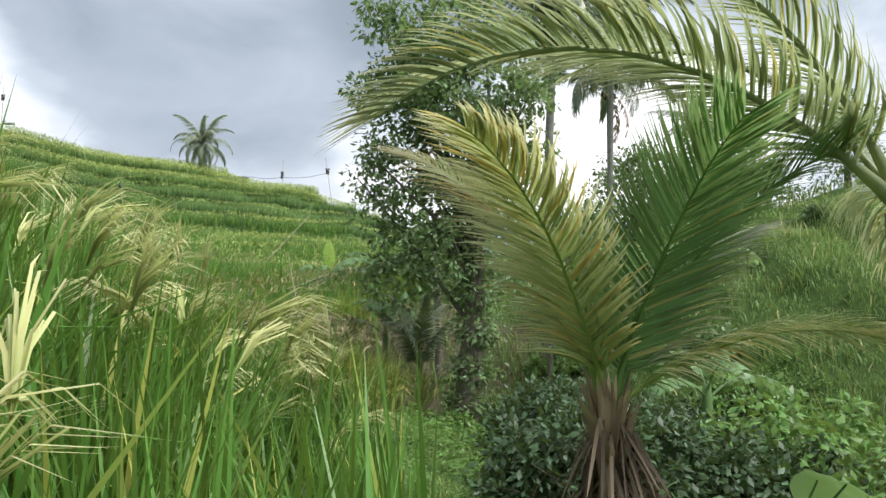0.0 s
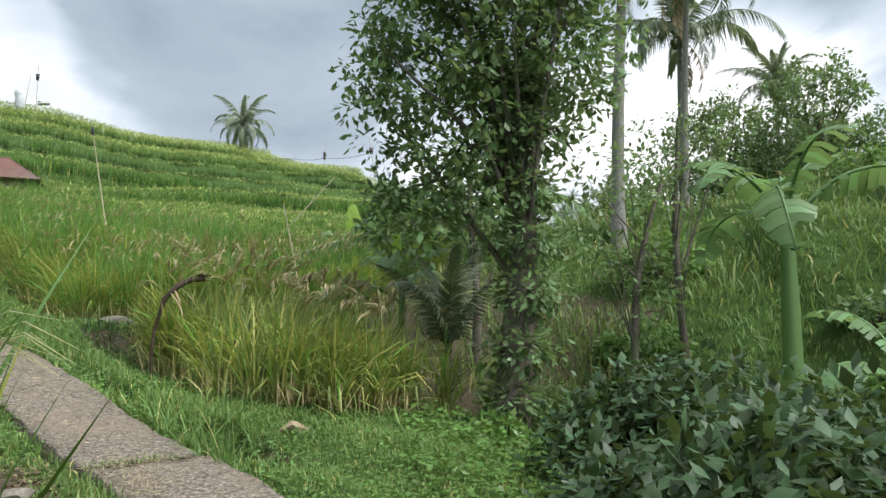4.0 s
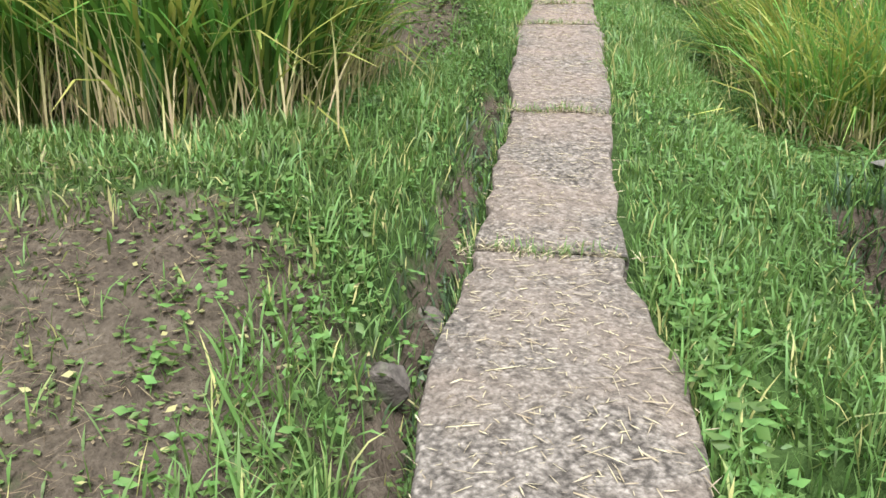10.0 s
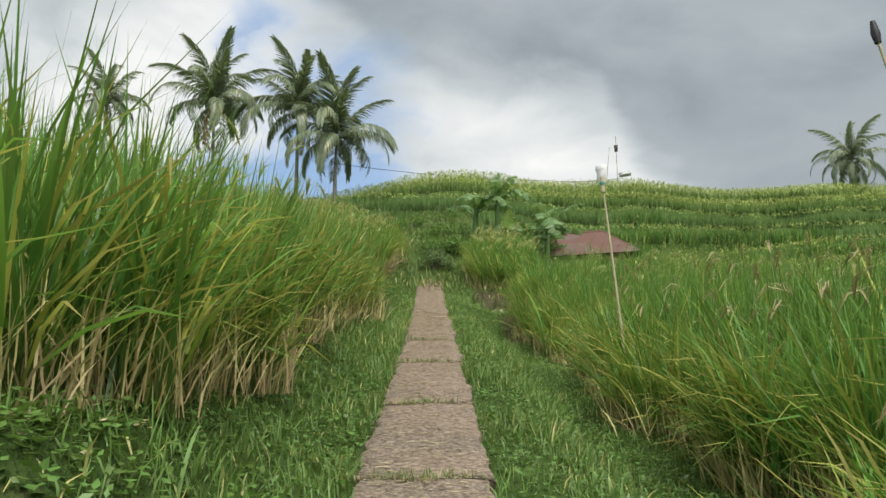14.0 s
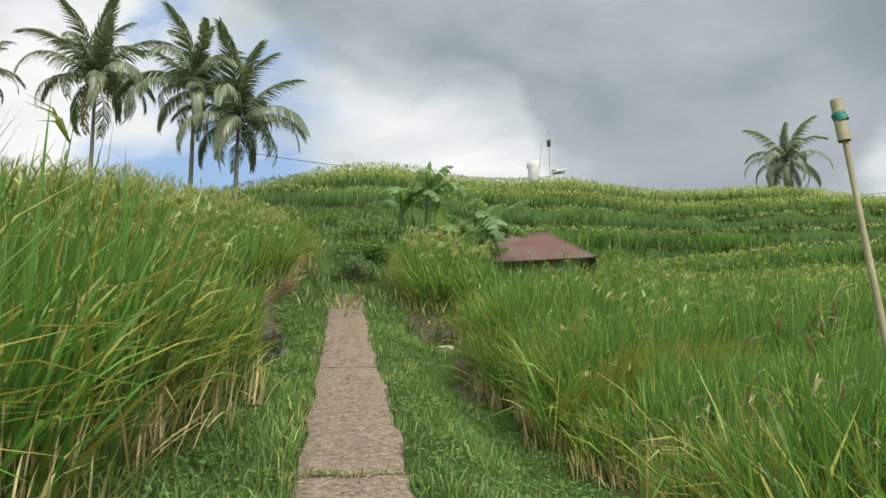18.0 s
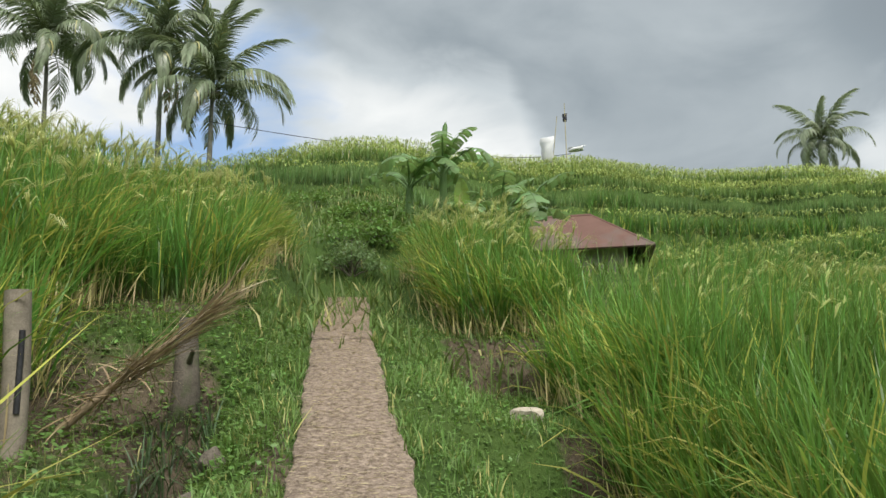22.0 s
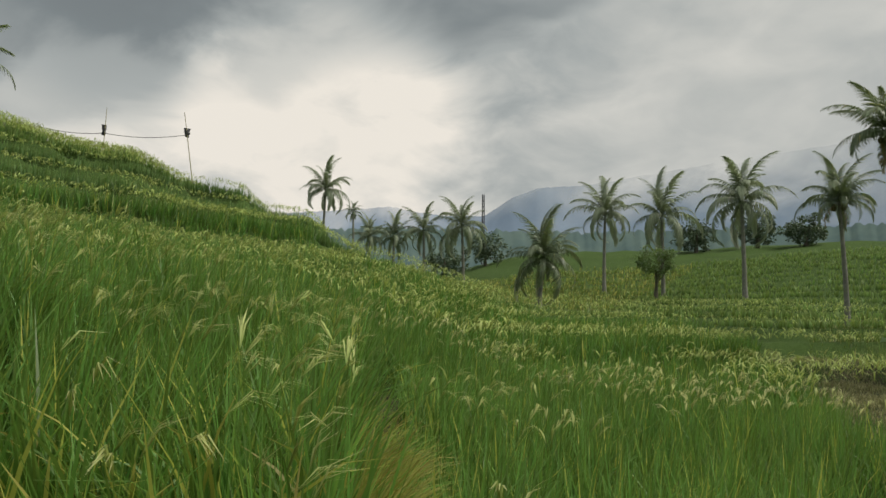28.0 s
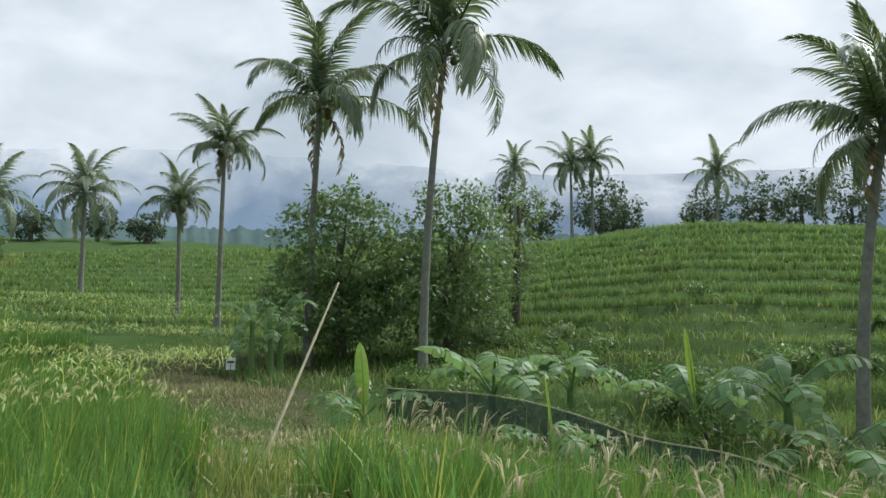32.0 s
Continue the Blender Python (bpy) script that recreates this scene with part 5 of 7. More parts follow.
def far_at(az, dist):
    a = radians(az)
    x, y = EYE[0] - math.sin(a) * dist, EYE[1] + math.cos(a) * dist
    return x, y, hz(x, y)
PALMS = [  # direction from the standing place, distance, height of the crown's heart above sea of fields, crown size, seed
    (2.1, 60, 23.1, 0.88, 1), (57.8, 43, 24.1, 1.36, 2), (50.4, 39, 22.8, 1.18, 3), (46.8, 37, 20.2, 1.2, 4), (65.5, 58, 29.0, 1.0, 5),
    (-22.0, 85, 21.4, 0.85, 6), (-24.3, 95, 20.6, 0.35, 19),
    (-42.6, 75, 17.4, 1.0, 7), (-46.7, 66, 15.8, 0.95, 8), (-52.1, 60, 15.7, 0.92, 9), (-58.3, 44, 12.7, 0.62, 10), (-61.0, 38, 14.6, 0.68, 11),
    (-67.3, 27, 13.7, 1.0, 12), (-75.6, 24, 14.6, 1.12, 13), (-105.0, 18.2, 9.9, 0.70, 14), (-25.5, 80, 15.7, 0.6, 15), (-27.2, 80, 15.8, 0.65, 16), (-29.5, 80, 16.4, 0.75, 17),
    (-32.4, 80, 16.9, 0.95, 20), (-38.0, 48, 10.4, 0.75, 18), (-82.3, 85, 24.2, 0.8, 21), (-86.5, 80, 23.4, 0.9, 22), (-88.0, 82, 24.2, 0.9, 23), (-96.6, 85, 22.9, 0.95, 24)]
for az, dist, ztop, crown, seed in PALMS:
    p = far_at(az, dist)
    lean = (0.15, -0.6) if seed == 13 else ((0.1, -0.7) if seed == 14 else (random.uniform(-0.3, 0.3), random.uniform(-0.3, 0.3)))
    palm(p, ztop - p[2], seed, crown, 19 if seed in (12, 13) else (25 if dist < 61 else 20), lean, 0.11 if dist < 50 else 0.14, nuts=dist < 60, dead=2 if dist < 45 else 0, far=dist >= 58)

# ---- things ----


def rock(name, at, size, seed, mat, label, rz=0.0, parent=None):
    """A broken stone: a rough ball cut by a dozen planes."""
    rng = random.Random(seed)
    bm = bmesh.new()
    bmesh.ops.create_icosphere(bm, subdivisions=3, radius=1.25)
    for i in range(11):
        n = Vector((rng.uniform(-1, 1), rng.uniform(-1, 1), rng.uniform(-0.8, 1))).normalized()
        d = rng.uniform(0.62, 0.95)
        for v in bm.verts:
            k = v.co.dot(n)
            if k > d:
                v.co -= n * (k - d)
    for v in bm.verts:
        v.co *= 1 + 0.05 * noise.noise(v.co * 3 + Vector((seed, 0, 0)))
        v.co = Vector((v.co.x * size[0], v.co.y * size[1], v.co.z * size[2])) * 1.1
    ob = part(name, bm, mat, smooth=False)
    ob.matrix_world = pose(*at, 0, 0, rz)
    return tagged(ob, label, "stone")


def sd_at(s, d, dz=0.0):
    x, y = at_sd(s, d)
    return float(x), float(y), hz(float(x), float(y)) + dz


rock("flat_stone", sd_at(6.4, 1.82, 0.05), (0.24, 0.14, 0.06), 1, ROCK, "flat pale stone lying on the grass", 25)
rock("flat_stone", (-15.53, 26.1, hz(-15.53, 26.1) + 0.05), (0.15, 0.12, 0.07), 2, PALE_STONE, "pale cut stone lying on the bund", 20)
rock("rock", sd_at(3.05, -1.0, 0.0), (0.15, 0.10, 0.08), 3, ROCK, "light grey rock at the foot of the soil bank", 40)
rock("rock", sd_at(3.0, -0.76, -0.01), (0.10, 0.08, 0.07), 4, ROCK, "light grey rock at the foot of the soil bank", 80)
rock("rock", sd_at(3.3, -0.54, 0.08), (0.09, 0.07, 0.12), 5, ROCK, "grey rock wedged beside the concrete path", 10)
rock("rock", sd_at(2.9, -0.64, 0.0), (0.08, 0.06, 0.05), 6, ROCK, "small brown stone in the grass", 60)
rock("rock", sd_at(2.75, -0.56, 0.0), (0.06, 0.05, 0.04), 7, ROCK, "small brown stone in the grass", 0)
rock("flat_stone", sd_at(0.1, -0.8, 0.05), (0.09, 0.05, 0.04), 8, ROCK, "flat pale stone at the edge of the soil pit", 10)
rock("flat_stone", sd_at(1.52, 1.70, 0.03), (0.11, 0.09, 0.06), 9, CLOD, "pale brown clod of earth by the rice clump", 10)
for k, (s, d) in enumerate(((4.6, -0.6), (5.3, -0.55), (23.0, -0.85), (23.6, -0.8))):
    rock("rock", sd_at(s, d, 0.0), (0.09, 0.07, 0.08), 20 + k, BARK, "dark mossy stone in the gutter beside the path", 30 * k)

# dead bent stalk
stalk = thing("dead_stalk", (0, 0, 0), "blackened dead stalk bent over, with a shrivelled tip", "plant")
_pts = [(-2.68, 8.70, hz(-2.68, 8.70) - 0.05), (-2.69, 8.70, 1.25), (-2.67, 8.70, 1.52), (-2.58, 8.71, 1.87), (-2.45, 8.73, 2.01), (-2.31, 8.74, 2.08), (-2.17, 8.75, 2.09)]
v, f = tube(_pts, [0.022, 0.02, 0.022, 0.03, 0.034, 0.03, 0.02], 7)
obj_of("stem", v, f, DARK_STALK, stalk)
_r = np.random.default_rng(9)
v, f, a = blades(_r, np.array([[-2.24, 8.75, 2.09]] * 9) + _r.normal(0, 0.02, (9, 3)), _r.uniform(0.14, 0.24, 9), np.full(9, 0.045), _r.normal(0.3, 0.5, 9), np.full(9, 1.3), np.full(9, 0.5), 3)
obj_of("withered_leaf", v, f, DARK_STALK, stalk, along=a)
v, f, a = blades(_r, np.array([[-2.45, 8.73, 1.98]] * 8) + _r.normal(0, 0.04, (8, 3)), _r.uniform(0.25, 0.4, 8), np.full(8, 0.02), _r.normal(0.3, 1.0, 8), np.full(8, 2.2), np.full(8, 0.6), 3)
obj_of("withered_fringe", v, f, FROND_DRY, stalk, along=a)

# ---- leaves, bushes and trees ----


def leaf_cloud(rng, C, R, n, size, flat=0.0, along=None):
    """n leaves round each centre C, within R; each leaf a folded diamond."""
    C, R = np.repeat(np.asarray(C, float), n, 0), np.repeat(np.asarray(R, float), n)
    m = len(C)
    u = rng.normal(0, 1, (m, 3))
    u /= np.linalg.norm(u, axis=1, keepdims=True)
    rr = R * rng.uniform(0.35, 1.0, m) ** 0.6
    P = C + u * rr[:, None] * np.array([1, 1, 0.8])
    out = u + rng.normal(0, 0.5, (m, 3))
    out[:, 2] -= 0.35
    out[:, 2] *= (1 - flat)
    out /= np.linalg.norm(out, axis=1, keepdims=True)
    side = np.cross(out, np.array([0, 0, 1.0]) + rng.normal(0, 0.35, (m, 3)))
    side /= np.maximum(np.linalg.norm(side, axis=1, keepdims=True), 1e-5)
    nrm = np.cross(side, out)
    L = size * rng.uniform(0.6, 1.3, m)[:, None]
    V = np.stack([P, P + out * L * 0.5 + side * L * 0.27 - nrm * L * 0.05, P + out * L, P + out * L * 0.5 - side * L * 0.27 - nrm * L * 0.05], 1)
    F = (np.array([(0, 1, 2), (0, 2, 3)])[None] + (np.arange(m) * 4)[:, None, None]).reshape(-1, 3)
    A = np.tile(np.array([0, 0.5, 1, 0.5]), m)
    return V.reshape(-1, 3), F, A


def broadleaf(name, at, label, seed, trunk_r, tall, domes, leaf=0.12, per=26, clumps=130, mat=None, limbs=9, lean=(0, 0), vines=0):
    """Trunk, limbs and a crown built of leaf clumps. domes: list of (centre, radius) from the foot."""
    rng = np.random.default_rng(seed)
    root = thing(name, at, label, "tree")
    n = 9
    tp = [(lean[0] * q * q + 0.06 * math.sin(q * 5 + seed), lean[1] * q * q + 0.06 * math.cos(q * 4 + seed), tall * q) for q in np.linspace(-0.04, 1, n)]
    v, f = tube(tp, [trunk_r * (1.35 - 0.85 * q) * (1 + 0.08 * math.sin(9 * q + seed)) for q in np.linspace(0, 1, n)], 9)
    obj_of("trunk", v, f, BARK, root)
    C, R = [], []
    for (c, r) in domes:
        k = int(clumps * r * r / sum(q[1] ** 2 for q in domes)) + 4
        for i in range(k):
            u = rng.normal(0, 1, 3)
            u /= np.linalg.norm(u)
            rad = r * rng.uniform(0.55, 1.02)
            p = np.array(c) + u * rad * np.array([1, 1, 0.85])
            if p[2] < 0.25:
                continue
            C.append(p)
            R.append(rng.uniform(0.16, 0.34) * (0.7 + 0.3 * r))
    for i in rng.choice(len(C), min(limbs, len(C)), replace=False):
        e = C[i]
        q = rng.uniform(0.35, 0.9)
        b = np.array(tp[int(q * (n - 1))])
        mid = (b + e) / 2 + np.array([0, 0, 0.15]) + rng.normal(0, 0.08, 3)
        v, f = tube([b, mid, e], [trunk_r * 0.24, trunk_r * 0.16, trunk_r * 0.06], 6)
        obj_of("limb", v, f, BARK, root)
    v, f, a = leaf_cloud(rng, C, R, per, leaf)
    obj_of("crown", v, f, mat or LEAF, root, along=a)
    if vines:
        C2 = [np.array(tp[j]) + rng.normal(0, trunk_r * 0.6, 3) * np.array([1, 1, 0.4]) for j in range(1, n - 1) for _ in range(vines)]
        v, f, a = leaf_cloud(rng, C2, [trunk_r * 2.1] * len(C2), 48, 0.11)
        obj_of("climbing_vine", v, f, LEAF, root, "green creeper climbing the trunk", along=a)
    return root


def on_ground(x, y, dz=0.0):
    return x, y, hz(x, y) + dz


# trees and growth beside the first stretch
broadleaf("broadleaf_tree", on_ground(1.2, 8.75), "dark-leaved tree with a creeper-clad forked trunk", 31, 0.17, 4.6,
          [((-0.85, 0.3, 4.0), 1.2), ((0.3, 0.5, 4.4), 1.4), ((-0.6, 0, 2.9), 0.6), ((0.1, 0.2, 5.8), 1.5), ((-1.2, 0.1, 2.45), 0.5), ((-0.8, 0, 5.6), 1.2), ((-0.6, 0.2, 6.9), 1.3)], 0.12, 44, 430, limbs=26, lean=(0.35, 0.2), vines=12)
broadleaf("young_tree", on_ground(1.15, 12.3), "slender young tree with thin leafy branches", 32, 0.06, 3.4, [((0, 0, 3.0), 0.8), ((0.3, 0, 2.2), 0.5)], 0.10, 22, 46, limbs=10)
broadleaf("young_tree", on_ground(2.7, 9.4), "slender young tree with thin leafy branches", 33, 0.05, 3.2, [((0, 0, 2.7), 0.9), ((0.3, 0.2, 1.7), 0.6)], 0.10, 18, 44, limbs=12, lean=(0.5, 0.1))
broadleaf("young_tree", on_ground(3.9, 10.8), "slender young tree with thin leafy branches", 34, 0.05, 3.6, [((0, 0, 3.0), 0.9)], 0.10, 18, 40, limbs=12)


def bush(at, label, seed, size, leaf=0.09, clumps=40, per=26, mat=None, name="bush", squash=0.75):
    rng = np.random.default_rng(seed)
    root = thing(name, at, label, "bush")
    C, R, wood = [], [], []
    for i in range(clumps):
        a, q = rng.uniform(0, 6.28), math.sqrt(rng.random())
        h = size * squash * math.sqrt(max(0.05, 1 - 0.8 * q * q)) * rng.uniform(0.2, 1.0)
        C.append((math.cos(a) * q * size, math.sin(a) * q * size, h))
        R.append(size * rng.uniform(0.14, 0.26))
        if i % 4 == 0:
            wood.append(([(0, 0, -0.05), (C[-1][0] * 0.4, C[-1][1] * 0.4, h * 0.6), C[-1]], [0.02, 0.014, 0.006]))
    v, f = tubes(wood, 5)
    obj_of("stem", v, f, BARK, root)
    v, f, a = leaf_cloud(rng, C, R, per, leaf)
    obj_of("foliage", v, f, mat or LEAF, root, along=a)
    return root


_r = np.random.default_rng(50)
for k in range(26):   # dark undergrowth on the falling ground beside the trees
    x, y = 2.3 + _r.uniform(0, 4.5), 1.0 + _r.uniform(0, 9.0)
    if x < 1.6 + 0.1 * y:
        x += 1.2
    bush(on_ground(x, y), "dense undergrowth of broad green leaves", 300 + k, _r.uniform(0.5, 0.95), 0.11, 34, 24, WEED if k % 2 else LEAF, "undergrowth")
for k in range(26):   # growth beside the creeper-clad trunk, with the tree's deep shade painted into its leaves
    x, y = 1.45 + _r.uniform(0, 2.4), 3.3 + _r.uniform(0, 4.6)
    bush(on_ground(x + 0.12 * (y - 4), y), "tall dense undergrowth below the tree, leaves coloured as in deep shade", 500 + k, _r.uniform(0.75, 1.2), 0.10, 70, 36, LEAF_SHADE, "undergrowth", 1.1)
for k in range(3):   # taller leafy shrubs that close the view beside the tree
    bush(on_ground(2.6 + _r.uniform(0, 4.0), 7.0 + _r.uniform(0, 7.0)), "tall leafy shrub in a thicket", 540 + k, _r.uniform(0.5, 0.8), 0.13, 50, 26, WEED, "shrub", 1.1)
for k in range(10):
    bush(on_ground(1.3 + _r.uniform(-0.5, 1.6), 7.2 + _r.uniform(0, 3.2)), "low leafy growth round the tree's foot", 340 + k, _r.uniform(0.25, 0.45), 0.09, 18, 22, WEED, "undergrowth")
for k, (x, y, h) in enumerate(((3.6, 1.6, 1.0), (4.6, 2.6, 1.3), (5.6, 1.2, 1.2), (6.2, 3.2, 1.5), (4.0, 4.2, 1.3), (7.2, 1.8, 1.5), (5.0, 5.0, 1.4))):
    bush(on_ground(x, y), "tall leafy shrub in a thicket", 560 + k, h, 0.14, 50, 26, WEED, "shrub", 1.0)
for k in range(14):
    bush(on_ground(1.5 + _r.uniform(0, 3.2), -2.5 + _r.uniform(0, 5.5)), "low green herbs and creepers on the slope", 360 + k, _r.uniform(0.3, 0.6), 0.09, 22, 24, WEED, "undergrowth", 0.5)
bush(on_ground(-21.3, 31.4), "round dark shrub with small pale flowers at the path's end", 380, 0.62, 0.07, 60, 34, LEAF, "shrub", 1.0)
bush(on_ground(-21.9, 32.4), "leafy shrub on the grassy slope", 381, 0.8, 0.08, 50, 30, WEED, "shrub", 0.7)
for k in range(18):
    q = far_at(_r.uniform(24, 42), _r.uniform(14, 27))
    bush(q, "rough green scrub on the slope", 390 + k, _r.uniform(0.5, 1.0), 0.12, 22, 22, WEED, "shrub", 0.6)

for k in range(34):   # scrub on the slope across the ditch
    q = far_at(_r.uniform(-112, -72), _r.uniform(15, 31))
    bush(q, "low olive-green scrub on the grassy slope", 700 + k, _r.uniform(0.4, 0.95), 0.12, 24, 22, LEAF if k % 3 == 0 else WEED, "shrub", 0.75)
# the dark grove by the tall palm
broadleaf("broadleaf_tree", far_at(-69.5, 28), "dense dark-leaved tree of two rounded domes", 41, 0.22, 4.2, [((0, 0, 3.9), 2.5), ((-1.2, 0.5, 2.0), 2.0), ((1.5, 0, 2.0), 2.1), ((0.4, 0, 5.0), 1.6), ((0, 0, 1.4), 2.0)], 0.20, 24, 560, limbs=16)
broadleaf("broadleaf_tree", far_at(-77.6, 29), "dense dark-leaved tree reaching to the ground", 42, 0.22, 4.4, [((0, 0, 4.0), 2.6), ((-1.5, 0.5, 2.4), 2.2), ((1.8, 0, 2.6), 2.1), ((0, 0, 5.2), 1.7), ((-0.4, 0, 1.4), 2.2), ((1.5, -0.5, 1.0), 1.6)], 0.20, 24, 560, limbs=16)
broadleaf("broadleaf_tree", far_at(-82.5, 33), "tall airy tree with feathery pale tops", 43, 0.15, 5.0, [((0, 0, 4.6), 1.5), ((0.4, 0, 3.0), 1.5), ((-0.6, 0, 2.0), 1.2)], 0.16, 20, 120, limbs=12)
broadleaf("broadleaf_tree", far_at(-46.2, 63), "small round dark tree beside a palm", 44, 0.14, 2.6, [((0, 0, 3.1), 1.5)], 0.24, 26, 70, limbs=8)
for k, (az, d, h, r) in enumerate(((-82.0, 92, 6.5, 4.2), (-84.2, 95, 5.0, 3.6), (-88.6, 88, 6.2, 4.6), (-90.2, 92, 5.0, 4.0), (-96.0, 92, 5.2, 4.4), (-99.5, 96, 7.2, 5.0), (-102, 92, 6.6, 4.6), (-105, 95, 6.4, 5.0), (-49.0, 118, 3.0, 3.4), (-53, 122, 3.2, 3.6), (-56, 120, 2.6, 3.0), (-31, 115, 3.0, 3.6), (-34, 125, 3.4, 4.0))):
    broadleaf("distant_tree", far_at(az, d), "distant dark green tree, greyed as by haze", 60 + k, 0.25, h, [((0, 0, h), r * 0.75), ((r * 0.5, 0, h * 0.75), r * 0.6), ((-r * 0.5, 0.3, h * 0.7), r * 0.6)], 0.42, 26, 90, LEAF_HAZED, 5)

# ---- bananas ----


def banana_leaf_mesh(length, width, bend, seed, torn=0.25, fold=0.35):
    rng = np.random.default_rng(seed)
    n = 22
    t = np.linspace(0, 1, n + 1)
    ang = radians(74) - bend * t ** 1.6
    px = np.concatenate([[0], np.cumsum(np.cos(ang[1:]) * length / n)])
    pz = np.concatenate([[0], np.cumsum(np.sin(ang[1:]) * length / n)])
    v0, f0 = tube([(a, 0, b) for a, b in zip(px, pz)], [0.022 * length * (1 - 0.85 * q) * 0.7 for q in t], 5)
    V, F, A = [v0], [np.concatenate([f0[:, [0, 1, 2]], f0[:, [0, 2, 3]]])], [np.full(len(v0), 1.0)]
    o = len(v0)
    w = width * np.clip(np.sin(np.pi * np.clip((t - 0.16) / 0.84, 0, 1)) ** 0.55, 0, 1) * (t > 0.17)
    for side in (-1, 1):
        for i in range(4, n):
            if rng.random() < torn * 0.25:
                continue
            g = 0.06 * rng.random() if rng.random() < torn else 0.0
            sag = -fold * (1 + rng.normal(0, 0.3))
            rows = []
            for q, wq in ((i + g, w[i]), (i + 1 - g, w[i + 1])):
                x, z = np.interp(q, np.arange(n + 1), px), np.interp(q, np.arange(n + 1), pz)
                an = np.interp(q, np.arange(n + 1), ang)
                for k in range(3):
                    e = wq * k / 2
                    rows.append((x - math.sin(an) * 0.10 * e * (2 - k) + 0.12 * e, side * e * 0.96, z + math.cos(an) * 0.12 * e + sag * e * e / max(width, 0.01)))
            V.append(np.array(rows))
            F.append(np.array([(0, 1, 4), (0, 4, 3), (1, 2, 5), (1, 5, 4)]) + o)
            A.append(np.full(6, t[i]))
            o += 6
    return np.concatenate(V).astype(np.float32), np.concatenate(F), np.concatenate(A)


def banana(at, label, seed, tall, leaves, size=1.0, new_leaf=False, stem=0.09, spear=0.0):
    rng = np.random.default_rng(seed)
    root = thing("banana_plant", at, label, "banana plant", "banana plants")
    v, f = tube([(0, 0, -0.1), (0.02, 0, tall * 0.5), (0.03, 0.02, tall)], [stem * 1.25, stem, stem * 0.7], 9)
    obj_of("stem", v, f, BANANA, root)
    for i in range(leaves):
        q = i / max(1, leaves - 1)
        L = size * rng.uniform(0.9, 1.25) * (0.8 + 0.3 * q)
        v, f, a = banana_leaf_mesh(L, 0.15 * L, 1.4 + 1.3 * q + rng.uniform(-0.25, 0.35), seed * 20 + i, 0.6 + 0.35 * q, 0.55)
        ob = obj_of("leaf", v, f, BANANA, root, along=a)
        ob.matrix_basis = Matrix.Translation((0.02, 0, tall * (0.98 - 0.15 * q))) @ pose(0, 0, 0, 0, 0, i * 137.5 + rng.uniform(-25, 25)) @ pose(0, 0, 0, rng.uniform(-15, 15), rng.uniform(0, 16) + 14 * q, 0)
    if spear:
        v, f = tube([(0, 0, tall * 0.9), (0.04, 0.02, tall + spear * 0.5), (0.10, 0.03, tall + spear * 0.9), (0.12, 0.03, tall + spear)], [0.05, 0.085, 0.07, 0.015], 8)
        obj_of("spear_leaf", v, f, BANANA, root, "rolled dark young leaf standing like a spear", along=np.full(len(v), 0.2))
    if new_leaf:
        v, f, a = banana_leaf_mesh(size * 0.95, 0.15 * size, 0.15, seed * 20 + 99, 0.0, 0.0)
        ob = obj_of("new_leaf", v, f, BANANA_NEW, root, "bright yellow-green young leaf standing upright", along=a)
        ob.matrix_basis = Matrix.Translation((0, 0, tall * 0.9)) @ pose(0, 0, 0, 0, 0, (new_leaf if new_leaf is not True else 90)) @ pose(0, 0, 0, 0, -14, 0)
    return root


banana(on_ground(-0.02, 11.0), "young banana plant with a bright upright leaf behind the rice", 1, 1.45, 5, 1.3, new_leaf=200, stem=0.06)
banana(on_ground(4.6, 9.2), "banana plant with tattered broad leaves", 2, 2.6, 8, 2.0, stem=0.11)
banana(on_ground(4.2, 6.6), "banana plant with tattered broad leaves", 3, 1.3, 6, 1.4)
banana(on_ground(6.3, 3.8), "banana plant with a yellowing leaf among herbs", 4, 0.9, 5, 1.2, new_leaf=160)
for k, (x, y, h, n, sz, nl) in enumerate(((1.14, 25.1, 0.35, 5, 1.5, 70), (2.0, 22.8, 0.8, 8, 1.9, False), (-1.11, 21.37, 0.3, 6, 1.4, 100), (2.9, 19.0, 0.5, 6, 1.8, 100), (0.4, 17.2, 0.7, 7, 1.9, False), (1.4, 17.6, 1.2, 7, 1.9, False), (3.4, 21.4, 0.9, 7, 1.7, False))):
    banana(on_ground(x, y), "banana plant with broad arching leaves by the netted ditch", 10 + k, h, n, sz, new_leaf=nl)
for k, (x, y, h, n, sz, nl) in enumerate(((-22.7, 37.5, 2.2, 8, 2.3, False), (-21.0, 38.6, 2.0, 7, 2.2, False), (-22.2, 37.7, 1.0, 6, 1.5, 130), (-21.6, 38.4, 1.5, 7, 1.9, False), (-23.6, 37.2, 1.2, 6, 1.9, False), (-21.9, 39.4, 1.9, 6, 2.0, False))):
    banana(on_ground(x, y), "tall banana plant with torn arching leaves beside the hut", 30 + k, h, n, sz, new_leaf=nl, stem=0.12, spear=(1.3, 0.9, 0, 0, 0, 0)[k])
for k, (az, dist, h) in enumerate(((-63.4, 23.0, 1.7), (-64.7, 23.6, 1.3), (-62.2, 25.0, 0.9), (-65.4, 24.6, 2.0))):
    banana(far_at(az, dist), "half-withered banana plant beside the grove", 40 + k, h, 6, 1.4)


